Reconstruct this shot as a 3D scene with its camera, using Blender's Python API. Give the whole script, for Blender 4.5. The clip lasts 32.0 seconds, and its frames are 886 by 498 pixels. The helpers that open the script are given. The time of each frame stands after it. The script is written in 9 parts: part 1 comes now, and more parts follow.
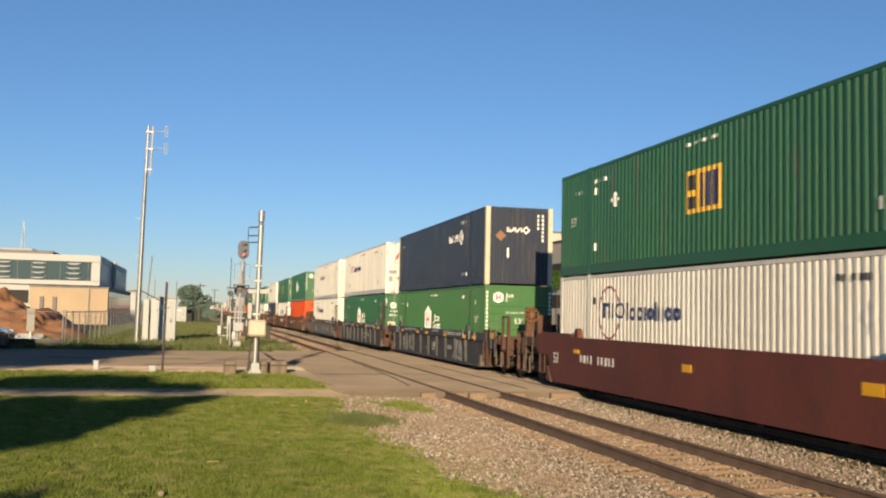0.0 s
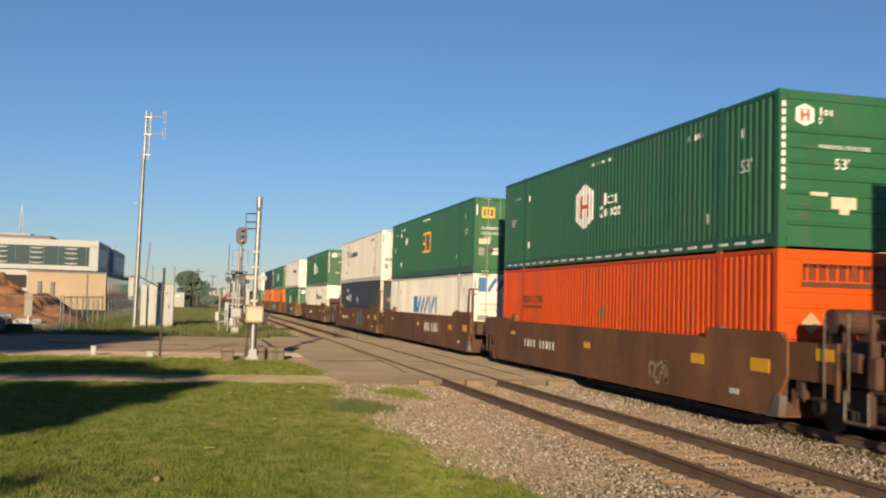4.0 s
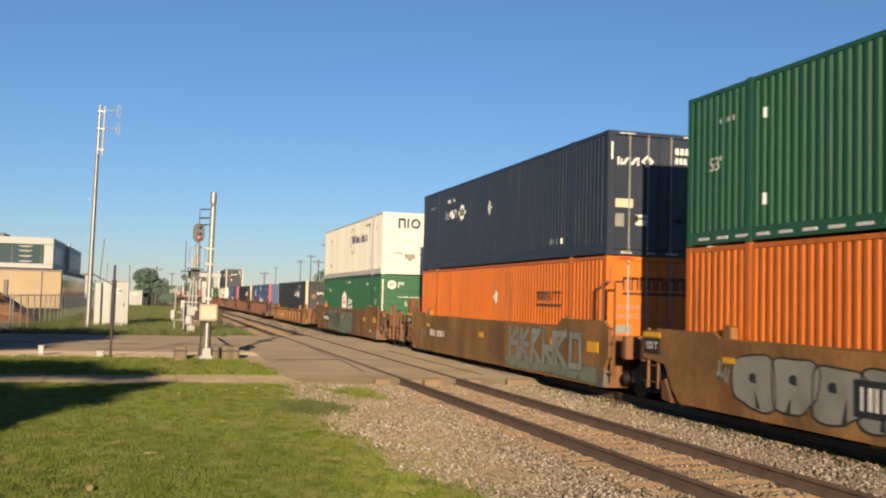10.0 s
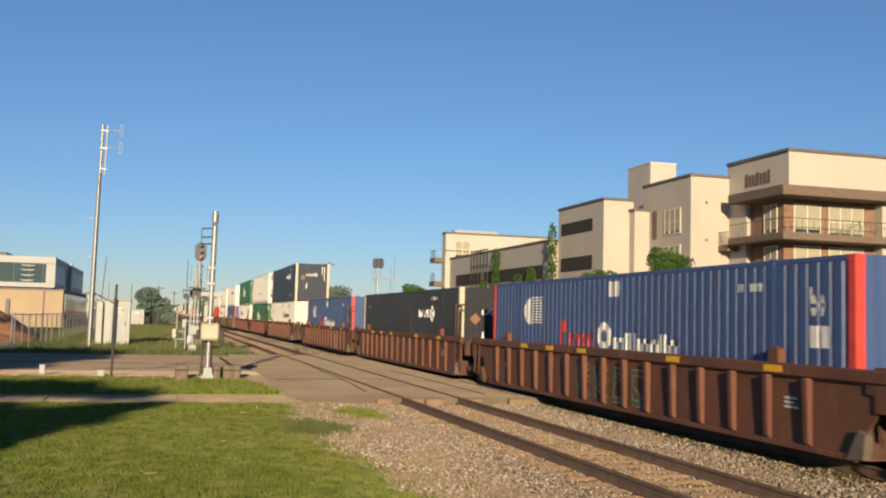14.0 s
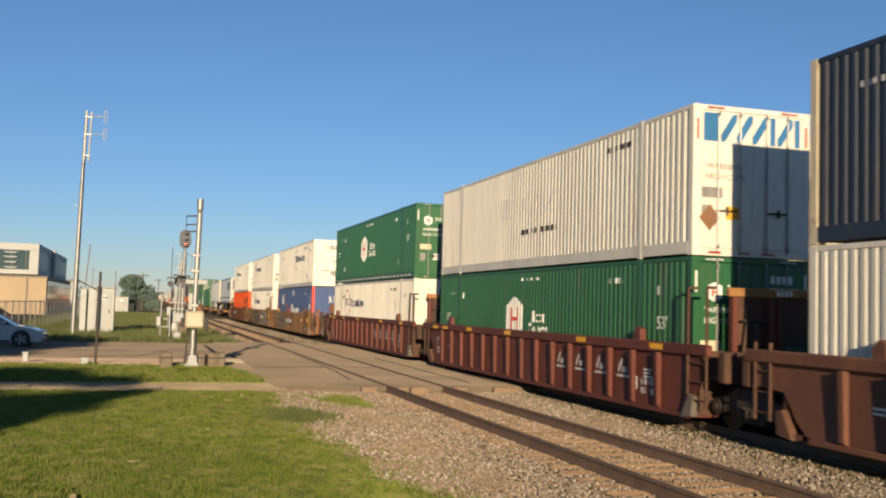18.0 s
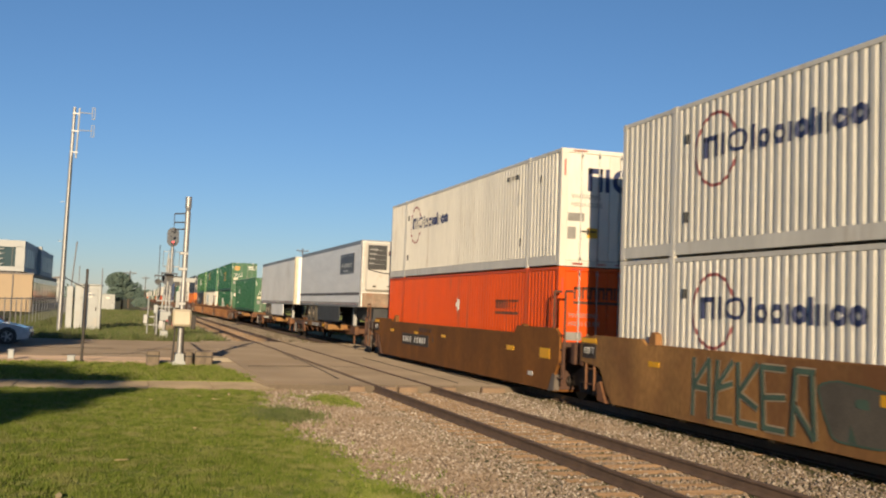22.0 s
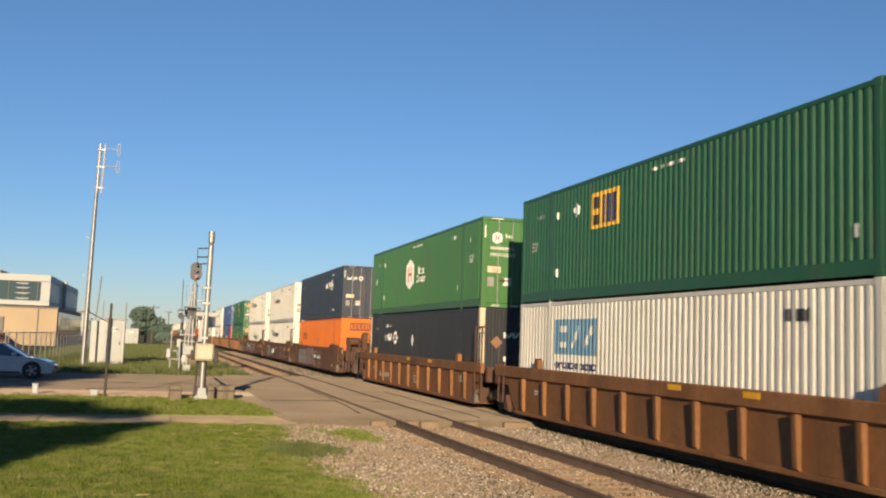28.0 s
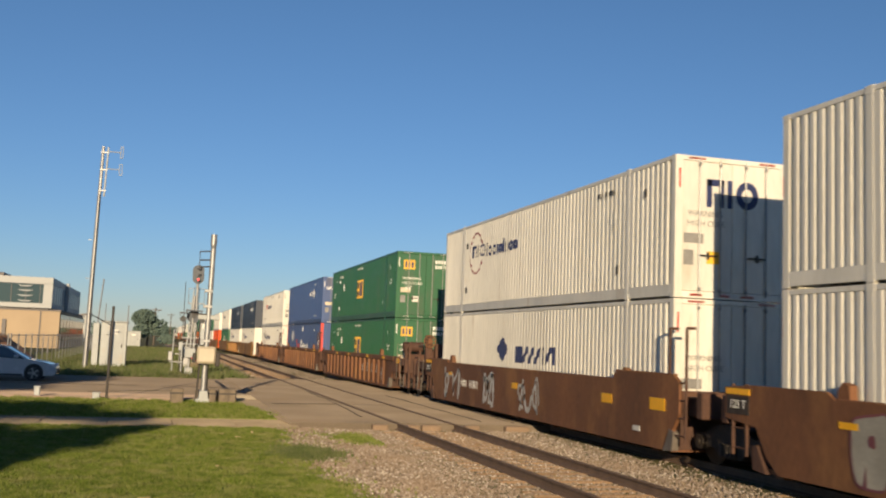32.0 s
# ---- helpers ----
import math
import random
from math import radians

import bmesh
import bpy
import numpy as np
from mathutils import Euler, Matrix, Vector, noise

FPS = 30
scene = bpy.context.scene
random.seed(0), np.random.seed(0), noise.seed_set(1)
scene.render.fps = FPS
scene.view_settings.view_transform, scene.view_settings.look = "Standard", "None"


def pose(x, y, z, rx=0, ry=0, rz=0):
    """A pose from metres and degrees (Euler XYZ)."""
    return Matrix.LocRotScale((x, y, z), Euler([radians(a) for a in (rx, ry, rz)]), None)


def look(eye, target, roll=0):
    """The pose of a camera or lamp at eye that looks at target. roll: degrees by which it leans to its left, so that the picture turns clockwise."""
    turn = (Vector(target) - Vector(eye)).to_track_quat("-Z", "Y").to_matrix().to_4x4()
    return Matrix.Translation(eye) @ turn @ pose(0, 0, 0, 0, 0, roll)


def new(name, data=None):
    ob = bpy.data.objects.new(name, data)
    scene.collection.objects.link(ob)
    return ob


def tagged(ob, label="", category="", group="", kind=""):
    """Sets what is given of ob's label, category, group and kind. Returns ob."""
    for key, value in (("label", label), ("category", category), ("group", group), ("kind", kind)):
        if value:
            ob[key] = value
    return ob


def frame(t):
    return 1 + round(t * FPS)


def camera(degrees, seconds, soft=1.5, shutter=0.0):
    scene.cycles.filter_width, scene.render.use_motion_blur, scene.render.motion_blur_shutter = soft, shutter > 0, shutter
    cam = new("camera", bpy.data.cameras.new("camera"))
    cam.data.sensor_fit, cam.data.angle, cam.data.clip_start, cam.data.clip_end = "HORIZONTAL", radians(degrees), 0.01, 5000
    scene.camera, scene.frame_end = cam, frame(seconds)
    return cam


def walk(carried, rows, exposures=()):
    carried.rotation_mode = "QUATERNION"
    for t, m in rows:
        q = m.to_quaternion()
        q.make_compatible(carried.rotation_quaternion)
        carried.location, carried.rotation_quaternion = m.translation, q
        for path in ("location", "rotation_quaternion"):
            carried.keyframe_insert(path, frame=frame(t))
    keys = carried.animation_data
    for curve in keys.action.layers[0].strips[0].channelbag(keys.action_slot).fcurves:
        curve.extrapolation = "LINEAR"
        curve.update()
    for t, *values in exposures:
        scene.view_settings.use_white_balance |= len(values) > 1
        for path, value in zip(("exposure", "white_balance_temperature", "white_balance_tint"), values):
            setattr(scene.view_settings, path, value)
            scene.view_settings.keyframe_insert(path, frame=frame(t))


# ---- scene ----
# ---------------- camera ----------------
cam = camera(48.96, 32.0, soft=2.1, shutter=0.12)
PATH = [
    (0, (-7.044, 1.251, 1.987), (-2.269, 20.625, 3.343), 1.29),
    (0.5, (-7.037, 1.266, 1.987), (-2.279, 20.644, 3.348), 1.39),
    (1, (-7.043, 1.264, 1.987), (-2.254, 20.636, 3.324), 1.49),
    (1.5, (-7.026, 1.234, 1.993), (-2.204, 20.602, 3.261), 1.55),
    (2, (-7.032, 1.229, 1.993), (-2.163, 20.590, 3.195), 1.68),
    (2.5, (-7.024, 1.234, 1.996), (-2.152, 20.598, 3.139), 1.73),
    (3, (-7.025, 1.253, 1.994), (-2.163, 20.621, 3.115), 1.75),
    (3.5, (-7.024, 1.259, 1.995), (-2.189, 20.634, 3.099), 1.68),
    (5.5, (-7.019, 1.244, 1.986), (-2.243, 20.635, 3.065), 1.22),
    (6, (-6.994, 1.278, 1.992), (-2.229, 20.670, 3.108), 0.88),
    (6.5, (-6.885, 1.369, 2.002), (-2.097, 20.752, 3.164), 0.76),
    (7, (-6.841, 1.457, 2.002), (-2.040, 20.840, 3.119), 0.66),
    (7.5, (-6.861, 1.582, 2.009), (-1.956, 20.946, 3.015), 0.75),
    (8, (-6.808, 1.605, 2.004), (-1.728, 20.929, 2.885), 0.87),
    (8.5, (-6.781, 1.647, 2.007), (-1.472, 20.911, 2.843), 1.08),
    (9, (-6.783, 1.677, 2.001), (-1.282, 20.885, 2.906), 1.43),
    (9.5, (-6.777, 1.684, 2.005), (-1.201, 20.866, 2.992), 1.46),
    (10, (-6.784, 1.691, 2.003), (-1.223, 20.873, 3.065), 1.50),
    (10.5, (-6.778, 1.692, 2.005), (-1.264, 20.885, 3.118), 1.54),
    (11, (-6.784, 1.691, 2.009), (-1.289, 20.886, 3.176), 1.47),
    (11.5, (-6.783, 1.704, 2.005), (-1.290, 20.895, 3.240), 1.42),
    (12, (-6.779, 1.700, 2.011), (-1.267, 20.882, 3.299), 1.41),
    (12.5, (-6.778, 1.691, 2.002), (-1.247, 20.865, 3.329), 1.41),
    (13, (-6.757, 1.700, 2.010), (-1.234, 20.875, 3.361), 1.41),
    (13.5, (-6.774, 1.696, 2.007), (-1.243, 20.865, 3.402), 1.47),
    (14, (-6.771, 1.713, 2.005), (-1.266, 20.886, 3.454), 1.48),
    (14.5, (-6.779, 1.689, 2.003), (-1.283, 20.861, 3.501), 1.48),
    (16.5, (-6.778, 1.690, 2.009), (-1.109, 20.827, 3.297), 1.66),
    (17, (-6.776, 1.706, 2.012), (-1.056, 20.830, 3.247), 1.65),
    (17.5, (-6.770, 1.705, 2.015), (-1.009, 20.818, 3.235), 1.65),
    (18, (-6.771, 1.693, 2.012), (-0.973, 20.795, 3.231), 1.67),
    (18.5, (-6.786, 1.710, 2.011), (-0.913, 20.790, 3.217), 1.75),
    (19, (-6.787, 1.720, 2.012), (-0.828, 20.777, 3.174), 1.79),
    (19.5, (-6.774, 1.719, 2.010), (-0.714, 20.746, 3.125), 1.80),
    (20, (-6.771, 1.725, 2.010), (-0.632, 20.730, 3.085), 1.92),
    (20.5, (-6.777, 1.736, 2.011), (-0.583, 20.725, 3.049), 2.00),
    (21, (-6.775, 1.725, 2.012), (-0.578, 20.713, 3.049), 2.06),
    (21.5, (-6.785, 1.722, 2.012), (-0.637, 20.723, 3.101), 2.07),
    (22, (-6.784, 1.733, 2.013), (-0.755, 20.763, 3.237), 2.06),
    (22.5, (-6.793, 1.726, 2.018), (-0.905, 20.789, 3.408), 1.84),
    (23, (-6.778, 1.714, 2.018), (-1.058, 20.814, 3.595), 1.68),
    (23.5, (-6.779, 1.708, 2.013), (-1.179, 20.829, 3.747), 1.62),
    (24, (-6.778, 1.716, 2.020), (-1.247, 20.849, 3.836), 1.59),
    (24.5, (-6.787, 1.720, 2.014), (-1.260, 20.851, 3.879), 1.75),
    (25, (-6.767, 1.723, 2.014), (-1.227, 20.850, 3.878), 1.72),
    (25.5, (-6.784, 1.707, 2.015), (-1.214, 20.825, 3.880), 1.77),
    (27.5, (-6.786, 1.703, 2.017), (-1.227, 20.820, 3.922), 1.96),
    (28, (-6.779, 1.713, 2.020), (-1.217, 20.830, 3.916), 2.01),
    (28.5, (-6.762, 1.718, 2.025), (-1.193, 20.836, 3.897), 1.87),
    (29, (-6.772, 1.698, 2.017), (-1.177, 20.809, 3.885), 2.01),
    (29.5, (-6.784, 1.706, 2.021), (-1.186, 20.817, 3.876), 2.07),
    (30, (-6.781, 1.704, 2.017), (-1.197, 20.819, 3.868), 2.11),
    (30.5, (-6.787, 1.701, 2.012), (-1.220, 20.819, 3.888), 2.17),
    (31, (-6.788, 1.683, 2.010), (-1.233, 20.801, 3.927), 2.20),
    (31.5, (-6.780, 1.696, 2.011), (-1.245, 20.815, 3.967), 2.21),
    (32, (-6.772, 1.701, 2.022), (-1.261, 20.825, 3.993), 2.21),
]

walk(cam, [(t, look(e, g, r)) for t, e, g, r in PATH], [(0, 0.60, 6450, 14), (1.5, 0.54, 6450, 14), (3, 0.42, 6450, 14), (6, 0.50, 6450, 14), (7, 0.40, 6450, 14), (8, 0.42, 6450, 14), (9, 0.58, 6450, 14), (10, 0.56, 6450, 14), (12, 0.52, 6450, 14), (14, 0.50, 6450, 14),
                                                              (17, 0.42, 6450, 14), (19, 0.50, 6450, 14), (21, 0.36, 6450, 14), (22, 0.40, 6450, 14), (23, 0.50, 6450, 14), (25, 0.54, 6450, 14), (28, 0.55, 6450, 14), (29, 0.62, 6450, 14), (30, 0.50, 6450, 14), (31, 0.36, 6450, 14), (32, 0.32, 6450, 14)])

# ---------------- world, sun, exposure ----------------
SUN_EL, SUN_AZ = radians(11.5), radians(14)      # low evening sun behind the camera, a little to its left
sun_way = Vector((math.sin(SUN_AZ) * math.cos(SUN_EL), math.cos(SUN_AZ) * math.cos(SUN_EL), -math.sin(SUN_EL)))
world = bpy.data.worlds.new("evening_sky")
scene.world = world
world.use_nodes = True
wt = world.node_tree
sky = wt.nodes.new("ShaderNodeTexSky")
sky.sky_type, sky.sun_disc = "NISHITA", False
sky.sun_elevation, sky.sun_rotation = SUN_EL, math.pi + SUN_AZ
sky.air_density, sky.dust_density, sky.ozone_density = 1.0, 0.0, 4.5
wt.nodes["Background"].inputs["Strength"].default_value = 0.079
blue = wt.nodes.new("ShaderNodeVectorMath")
blue.operation = "MULTIPLY"
haze = wt.nodes.new("ShaderNodeValToRGB")      # the air near the horizon is a paler, purer blue
haze.color_ramp.elements[0].color, haze.color_ramp.elements[1].color = (0.90, 0.885, 1.0, 1), (0.985, 1.0, 1.005, 1)
haze.color_ramp.elements[0].position, haze.color_ramp.elements[1].position = 0.0, 0.32
geo = wt.nodes.new("ShaderNodeTexCoord")
up = wt.nodes.new("ShaderNodeSeparateXYZ")
wt.links.new(geo.outputs["Generated"], up.inputs[0])
wt.links.new(up.outputs["Z"], haze.inputs[0])
wt.links.new(haze.outputs[0], blue.inputs[1])
wt.links.new(sky.outputs[0], blue.inputs[0])
wt.links.new(blue.outputs[0], wt.nodes["Background"].inputs["Color"])
sun = new("sun", bpy.data.lights.new("sun", "SUN"))
sun.data.energy, sun.data.angle, sun.data.color = 5.0, radians(0.6), (1.0, 0.80, 0.50)
sun.matrix_world = look((0, 0, 60), Vector((0, 0, 60)) + sun_way)


# ---------------- materials ----------------
def nodes_of(name):
    m = bpy.data.materials.new(name)
    m.use_nodes = True
    return m, m.node_tree.nodes, m.node_tree.links, m.node_tree.nodes["Principled BSDF"]


def surface(name, col, rough=0.6, metal=0.0, dark=0.75, scale=3.0, grain=40.0, stretch=(1, 1, 1), stain=None, stain_amt=0.0,
            stain_scale=1.5, bump=0.15, vary=0.06, coat=0.0, spec=0.5, matt=0.0):
    """A worn surface: large patches, fine grain, optional stains of their own colour, and relief."""
    m, n, l, p = nodes_of(name)
    tc = n.new("ShaderNodeTexCoord")
    mp = n.new("ShaderNodeMapping")
    mp.inputs["Scale"].default_value = stretch
    l.new(tc.outputs["Object"], mp.inputs[0])
    info = n.new("ShaderNodeObjectInfo")
    off = n.new("ShaderNodeVectorMath")
    off.operation = "MULTIPLY_ADD"
    off.inputs[1].default_value = (1, 1, 1)
    l.new(mp.outputs[0], off.inputs[0])
    comb = n.new("ShaderNodeCombineXYZ")
    mul = n.new("ShaderNodeMath")
    mul.operation, mul.inputs[1].default_value = "MULTIPLY", 37.0
    l.new(info.outputs["Random"], mul.inputs[0])
    l.new(mul.outputs[0], comb.inputs[0])
    l.new(mul.outputs[0], comb.inputs[2])
    l.new(comb.outputs[0], off.inputs[2])
    big, fine = n.new("ShaderNodeTexNoise"), n.new("ShaderNodeTexNoise")
    big.inputs["Scale"].default_value, big.inputs["Detail"].default_value = scale, 6
    fine.inputs["Scale"].default_value, fine.inputs["Detail"].default_value = grain, 4
    for q in (big, fine):
        l.new(off.outputs[0], q.inputs["Vector"])
    ramp = n.new("ShaderNodeMapRange")
    ramp.inputs[1].default_value, ramp.inputs[2].default_value = 0.3, 0.7
    ramp.inputs[3].default_value, ramp.inputs[4].default_value = dark, 1.0 + (1 - dark) * 0.4
    l.new(big.outputs[0], ramp.inputs[0])
    ramp2 = n.new("ShaderNodeMapRange")
    ramp2.inputs[1].default_value, ramp2.inputs[2].default_value = 0.3, 0.7
    ramp2.inputs[3].default_value, ramp2.inputs[4].default_value = 1 - (1 - dark) * 0.5, 1 + (1 - dark) * 0.3
    l.new(fine.outputs[0], ramp2.inputs[0])
    ramp3 = n.new("ShaderNodeMapRange")
    ramp3.inputs[3].default_value, ramp3.inputs[4].default_value = 1 - vary, 1 + vary
    l.new(info.outputs["Random"], ramp3.inputs[0])
    k1, k2 = n.new("ShaderNodeMath"), n.new("ShaderNodeMath")
    k1.operation = k2.operation = "MULTIPLY"
    l.new(ramp.outputs[0], k1.inputs[0])
    l.new(ramp2.outputs[0], k1.inputs[1])
    l.new(k1.outputs[0], k2.inputs[0])
    l.new(ramp3.outputs[0], k2.inputs[1])
    vm = n.new("ShaderNodeVectorMath")
    vm.operation, vm.inputs[0].default_value = "SCALE", col
    l.new(k2.outputs[0], vm.inputs["Scale"])
    out = vm.outputs[0]
    if stain is not None:
        st = n.new("ShaderNodeTexNoise")
        st.inputs["Scale"].default_value, st.inputs["Detail"].default_value = stain_scale, 8
        st.inputs["Roughness"].default_value = 0.65
        l.new(off.outputs[0], st.inputs["Vector"])
        sr = n.new("ShaderNodeMapRange")
        sr.inputs[1].default_value, sr.inputs[2].default_value = 0.62 - 0.22 * stain_amt, 0.72 - 0.1 * stain_amt
        sr.inputs[4].default_value = min(1.0, 0.45 + 0.5 * stain_amt)
        l.new(st.outputs[0], sr.inputs[0])
        mx = n.new("ShaderNodeMix")
        mx.data_type = "RGBA"
        l.new(sr.outputs[0], mx.inputs["Factor"])
        l.new(out, mx.inputs["A"])
        mx.inputs["B"].default_value = (*stain, 1)
        out = mx.outputs["Result"]
    l.new(out, p.inputs["Base Color"])
    rr = n.new("ShaderNodeMapRange")
    rr.inputs[3].default_value, rr.inputs[4].default_value = max(0.03, rough - 0.12), min(1.0, rough + 0.12)
    l.new(big.outputs[0], rr.inputs[0])
    l.new(rr.outputs[0], p.inputs["Roughness"])
    p.inputs["Metallic"].default_value = metal
    p.inputs["Diffuse Roughness"].default_value = matt
    p.inputs["Coat Weight"].default_value = coat
    p.inputs["Specular IOR Level"].default_value = spec
    if bump:
        bp = n.new("ShaderNodeBump")
        bp.inputs["Strength"].default_value, bp.inputs["Distance"].default_value = bump, 0.02
        l.new(fine.outputs[0], bp.inputs["Height"])
        l.new(bp.outputs[0], p.inputs["Normal"])
    return m


STREAK = (1.0, 2.2, 0.25)      # stains that run down a wall
RUST, GRIME = (0.16, 0.07, 0.03), (0.10, 0.08, 0.06)


def box_paint(name, col, rough=0.45, stain=GRIME, amt=0.25, spec=0.5):
    return surface(name, col, rough, dark=0.86, scale=0.5, grain=9, stretch=STREAK, stain=stain, stain_amt=amt, stain_scale=1.1, bump=0.05, vary=0.05, spec=spec)


M = {}
M["white"] = box_paint("white_container_paint", (0.70, 0.665, 0.585), amt=0.12, stain=(0.36, 0.27, 0.17))
M["green"] = box_paint("dark_green_container_paint", (0.019, 0.108, 0.042))
M["lightgreen"] = box_paint("mid_green_container_paint", (0.046, 0.152, 0.040))
M["navy"] = box_paint("navy_container_paint", (0.018, 0.026, 0.046))
M["black"] = box_paint("black_container_paint", (0.018, 0.020, 0.026))
M["orange"] = box_paint("orange_container_paint", (0.66, 0.165, 0.022), spec=0.25)
M["red_orange"] = box_paint("red_orange_container_paint", (0.66, 0.078, 0.004), spec=0.25)
M["blue"] = box_paint("blue_container_paint", (0.045, 0.085, 0.22))
M["cream"] = surface("cream_post_paint", (0.62, 0.53, 0.38), 0.5, dark=0.8, scale=1.5, stain=RUST, stain_amt=0.3)
M["redpost"] = surface("red_post_paint", (0.62, 0.06, 0.045), 0.5, dark=0.85)
M["letter_white"] = surface("white_lettering", (0.82, 0.80, 0.74), 0.5, dark=0.85, bump=0)
M["letter_navy"] = surface("navy_lettering", (0.02, 0.03, 0.10), 0.5, dark=0.85, bump=0)
M["letter_red"] = surface("red_lettering", (0.55, 0.05, 0.03), 0.5, dark=0.85, bump=0)
M["letter_black"] = surface("black_lettering", (0.03, 0.03, 0.03), 0.6, dark=0.85, bump=0)
M["letter_yellow"] = surface("yellow_lettering", (0.80, 0.45, 0.03), 0.5, dark=0.85, bump=0)
M["letter_blue"] = surface("blue_lettering", (0.03, 0.16, 0.36), 0.5, dark=0.85, bump=0)
M["letter_brown"] = surface("dark_brown_lettering", (0.10, 0.035, 0.015), 0.6, dark=0.85, bump=0)
M["placard"] = surface("brown_placard", (0.24, 0.12, 0.06), 0.6, dark=0.85, bump=0)
M["worn_placard"] = surface("worn_tan_placard", (0.42, 0.29, 0.165), 0.6, dark=0.85, bump=0)
M["faded_blue"] = surface("faded_blue_panel_paint", (0.13, 0.27, 0.40), 0.55, dark=0.8, scale=1.5, bump=0)
M["letter_plum"] = surface("faded_red_lettering", (0.26, 0.07, 0.07), 0.6, dark=0.75, bump=0)
M["rod"] = surface("worn_lock_rod_paint", (0.26, 0.25, 0.235), 0.5, dark=0.75, bump=0)
M["worn_step"] = surface("worn_step_steel", (0.17, 0.14, 0.115), 0.6, metal=0.2, dark=0.7)
# darker brown for end gear: the weak light there is put into the colour
M["end_dark"] = surface("dark_brown_railcar_steel", (0.092, 0.042, 0.025), 0.8, dark=0.6, scale=1.5, grain=16, stain=(0.12, 0.06, 0.03), stain_amt=0.35, bump=0.1)
M["ghost"] = surface("faded_patch_paint", (0.62, 0.60, 0.55), 0.6, dark=0.85, bump=0)
M["reflector"] = surface("yellow_reflector", (0.85, 0.42, 0.01), 0.35, dark=0.9, bump=0)
M["rust_car"] = surface("rust_brown_railcar_paint", (0.175, 0.072, 0.029), 0.75, dark=0.65, scale=0.9, grain=14, stretch=(1, 1, 0.5), stain=(0.27, 0.125, 0.042), stain_amt=0.5, stain_scale=0.7, bump=0.1, vary=0.12)
M["tan_car"] = surface("faded_tan_railcar_paint", (0.36, 0.178, 0.050), 0.75, dark=0.5, scale=0.8, grain=14, stretch=(1, 1, 0.5), stain=(0.17, 0.066, 0.020), stain_amt=0.6, stain_scale=0.6, bump=0.1, vary=0.12)
M["orange_car"] = surface("orange_brown_railcar_paint", (0.31, 0.145, 0.042), 0.7, dark=0.7, scale=0.9, grain=14, stretch=(1, 1, 0.5), stain=(0.24, 0.09, 0.03), stain_amt=0.4, stain_scale=0.8, bump=0.1)
M["ochre_car"] = surface("dark_ochre_railcar_paint", (0.235, 0.092, 0.020), 0.75, dark=0.65, scale=0.8, grain=14, stretch=(1, 1, 0.5), stain=(0.15, 0.058, 0.016), stain_amt=0.5, stain_scale=0.6, bump=0.1, vary=0.1, spec=0.25)
M["plate_dark"] = surface("dark_brown_number_board", (0.045, 0.032, 0.022), 0.6, dark=0.8, bump=0)
M["unit_white"] = surface("dusty_white_enamel", (0.50, 0.475, 0.43), 0.5, dark=0.9, scale=1.2, grain=16, stain=(0.36, 0.30, 0.23), stain_amt=0.2, bump=0.03)
M["road_dust"] = surface("dusty_tan_steel", (0.30, 0.215, 0.15), 0.8, dark=0.6, scale=2.5, stain=(0.36, 0.13, 0.06), stain_amt=0.4, stain_scale=2.0)
M["clay_car"] = surface("clay_brown_railcar_paint", (0.245, 0.112, 0.045), 0.75, dark=0.65, scale=0.9, grain=14, stretch=(1, 1, 0.5), stain=(0.17, 0.07, 0.032), stain_amt=0.45, stain_scale=0.8, bump=0.1, vary=0.1, spec=0.3)
M["maroon_car"] = surface("maroon_railcar_paint", (0.13, 0.032, 0.020), 0.7, dark=0.7, scale=0.9, grain=14, stretch=(1, 1, 0.5), stain=(0.07, 0.03, 0.02), stain_amt=0.35, bump=0.1)
M["brown_car"] = surface("dull_brown_railcar_paint", (0.14, 0.056, 0.033), 0.75, dark=0.7, scale=0.9, grain=14, stretch=(1, 1, 0.5), stain=(0.20, 0.09, 0.04), stain_amt=0.3, bump=0.1)
M["grey_car"] = surface("dark_grey_railcar_paint", (0.050, 0.050, 0.052), 0.7, dark=0.7, scale=0.9, grain=14, stain=(0.12, 0.10, 0.08), stain_amt=0.3, bump=0.1)
M["steel"] = surface("grimy_steel", (0.055, 0.042, 0.034), 0.7, metal=0.3, dark=0.6, scale=4, grain=30, stain=(0.16, 0.08, 0.04), stain_amt=0.3)
M["wheel"] = surface("dirty_wheel_steel", (0.07, 0.055, 0.045), 0.55, metal=0.6, dark=0.6)
M["galv"] = surface("galvanised_steel", (0.29, 0.29, 0.29), 0.45, metal=0.5, dark=0.8, scale=5, grain=40, bump=0.03)
M["alu"] = surface("brushed_aluminium_sheet", (0.85, 0.845, 0.83), 0.42, metal=0.1, dark=0.9, scale=0.8, grain=10, stretch=(1, 0.5, 3), bump=0.03)
M["trailer_white"] = surface("off_white_trailer_sheet", (0.84, 0.83, 0.81), 0.4, metal=0.0, dark=0.85, scale=0.4, grain=8, stain=(0.58, 0.55, 0.50), stain_amt=0.3, stain_scale=0.5, bump=0.03)
M["dusty_rubber"] = surface("dusty_trailer_tyre", (0.075, 0.066, 0.056), 0.9, dark=0.75, scale=4)
M["stripe_grey"] = surface("brown_grey_stripe_paint", (0.105, 0.088, 0.092), 0.5, dark=0.85, bump=0)
M["sign_grey"] = surface("dark_blue_grey_sign", (0.050, 0.056, 0.070), 0.45, dark=0.85, bump=0)
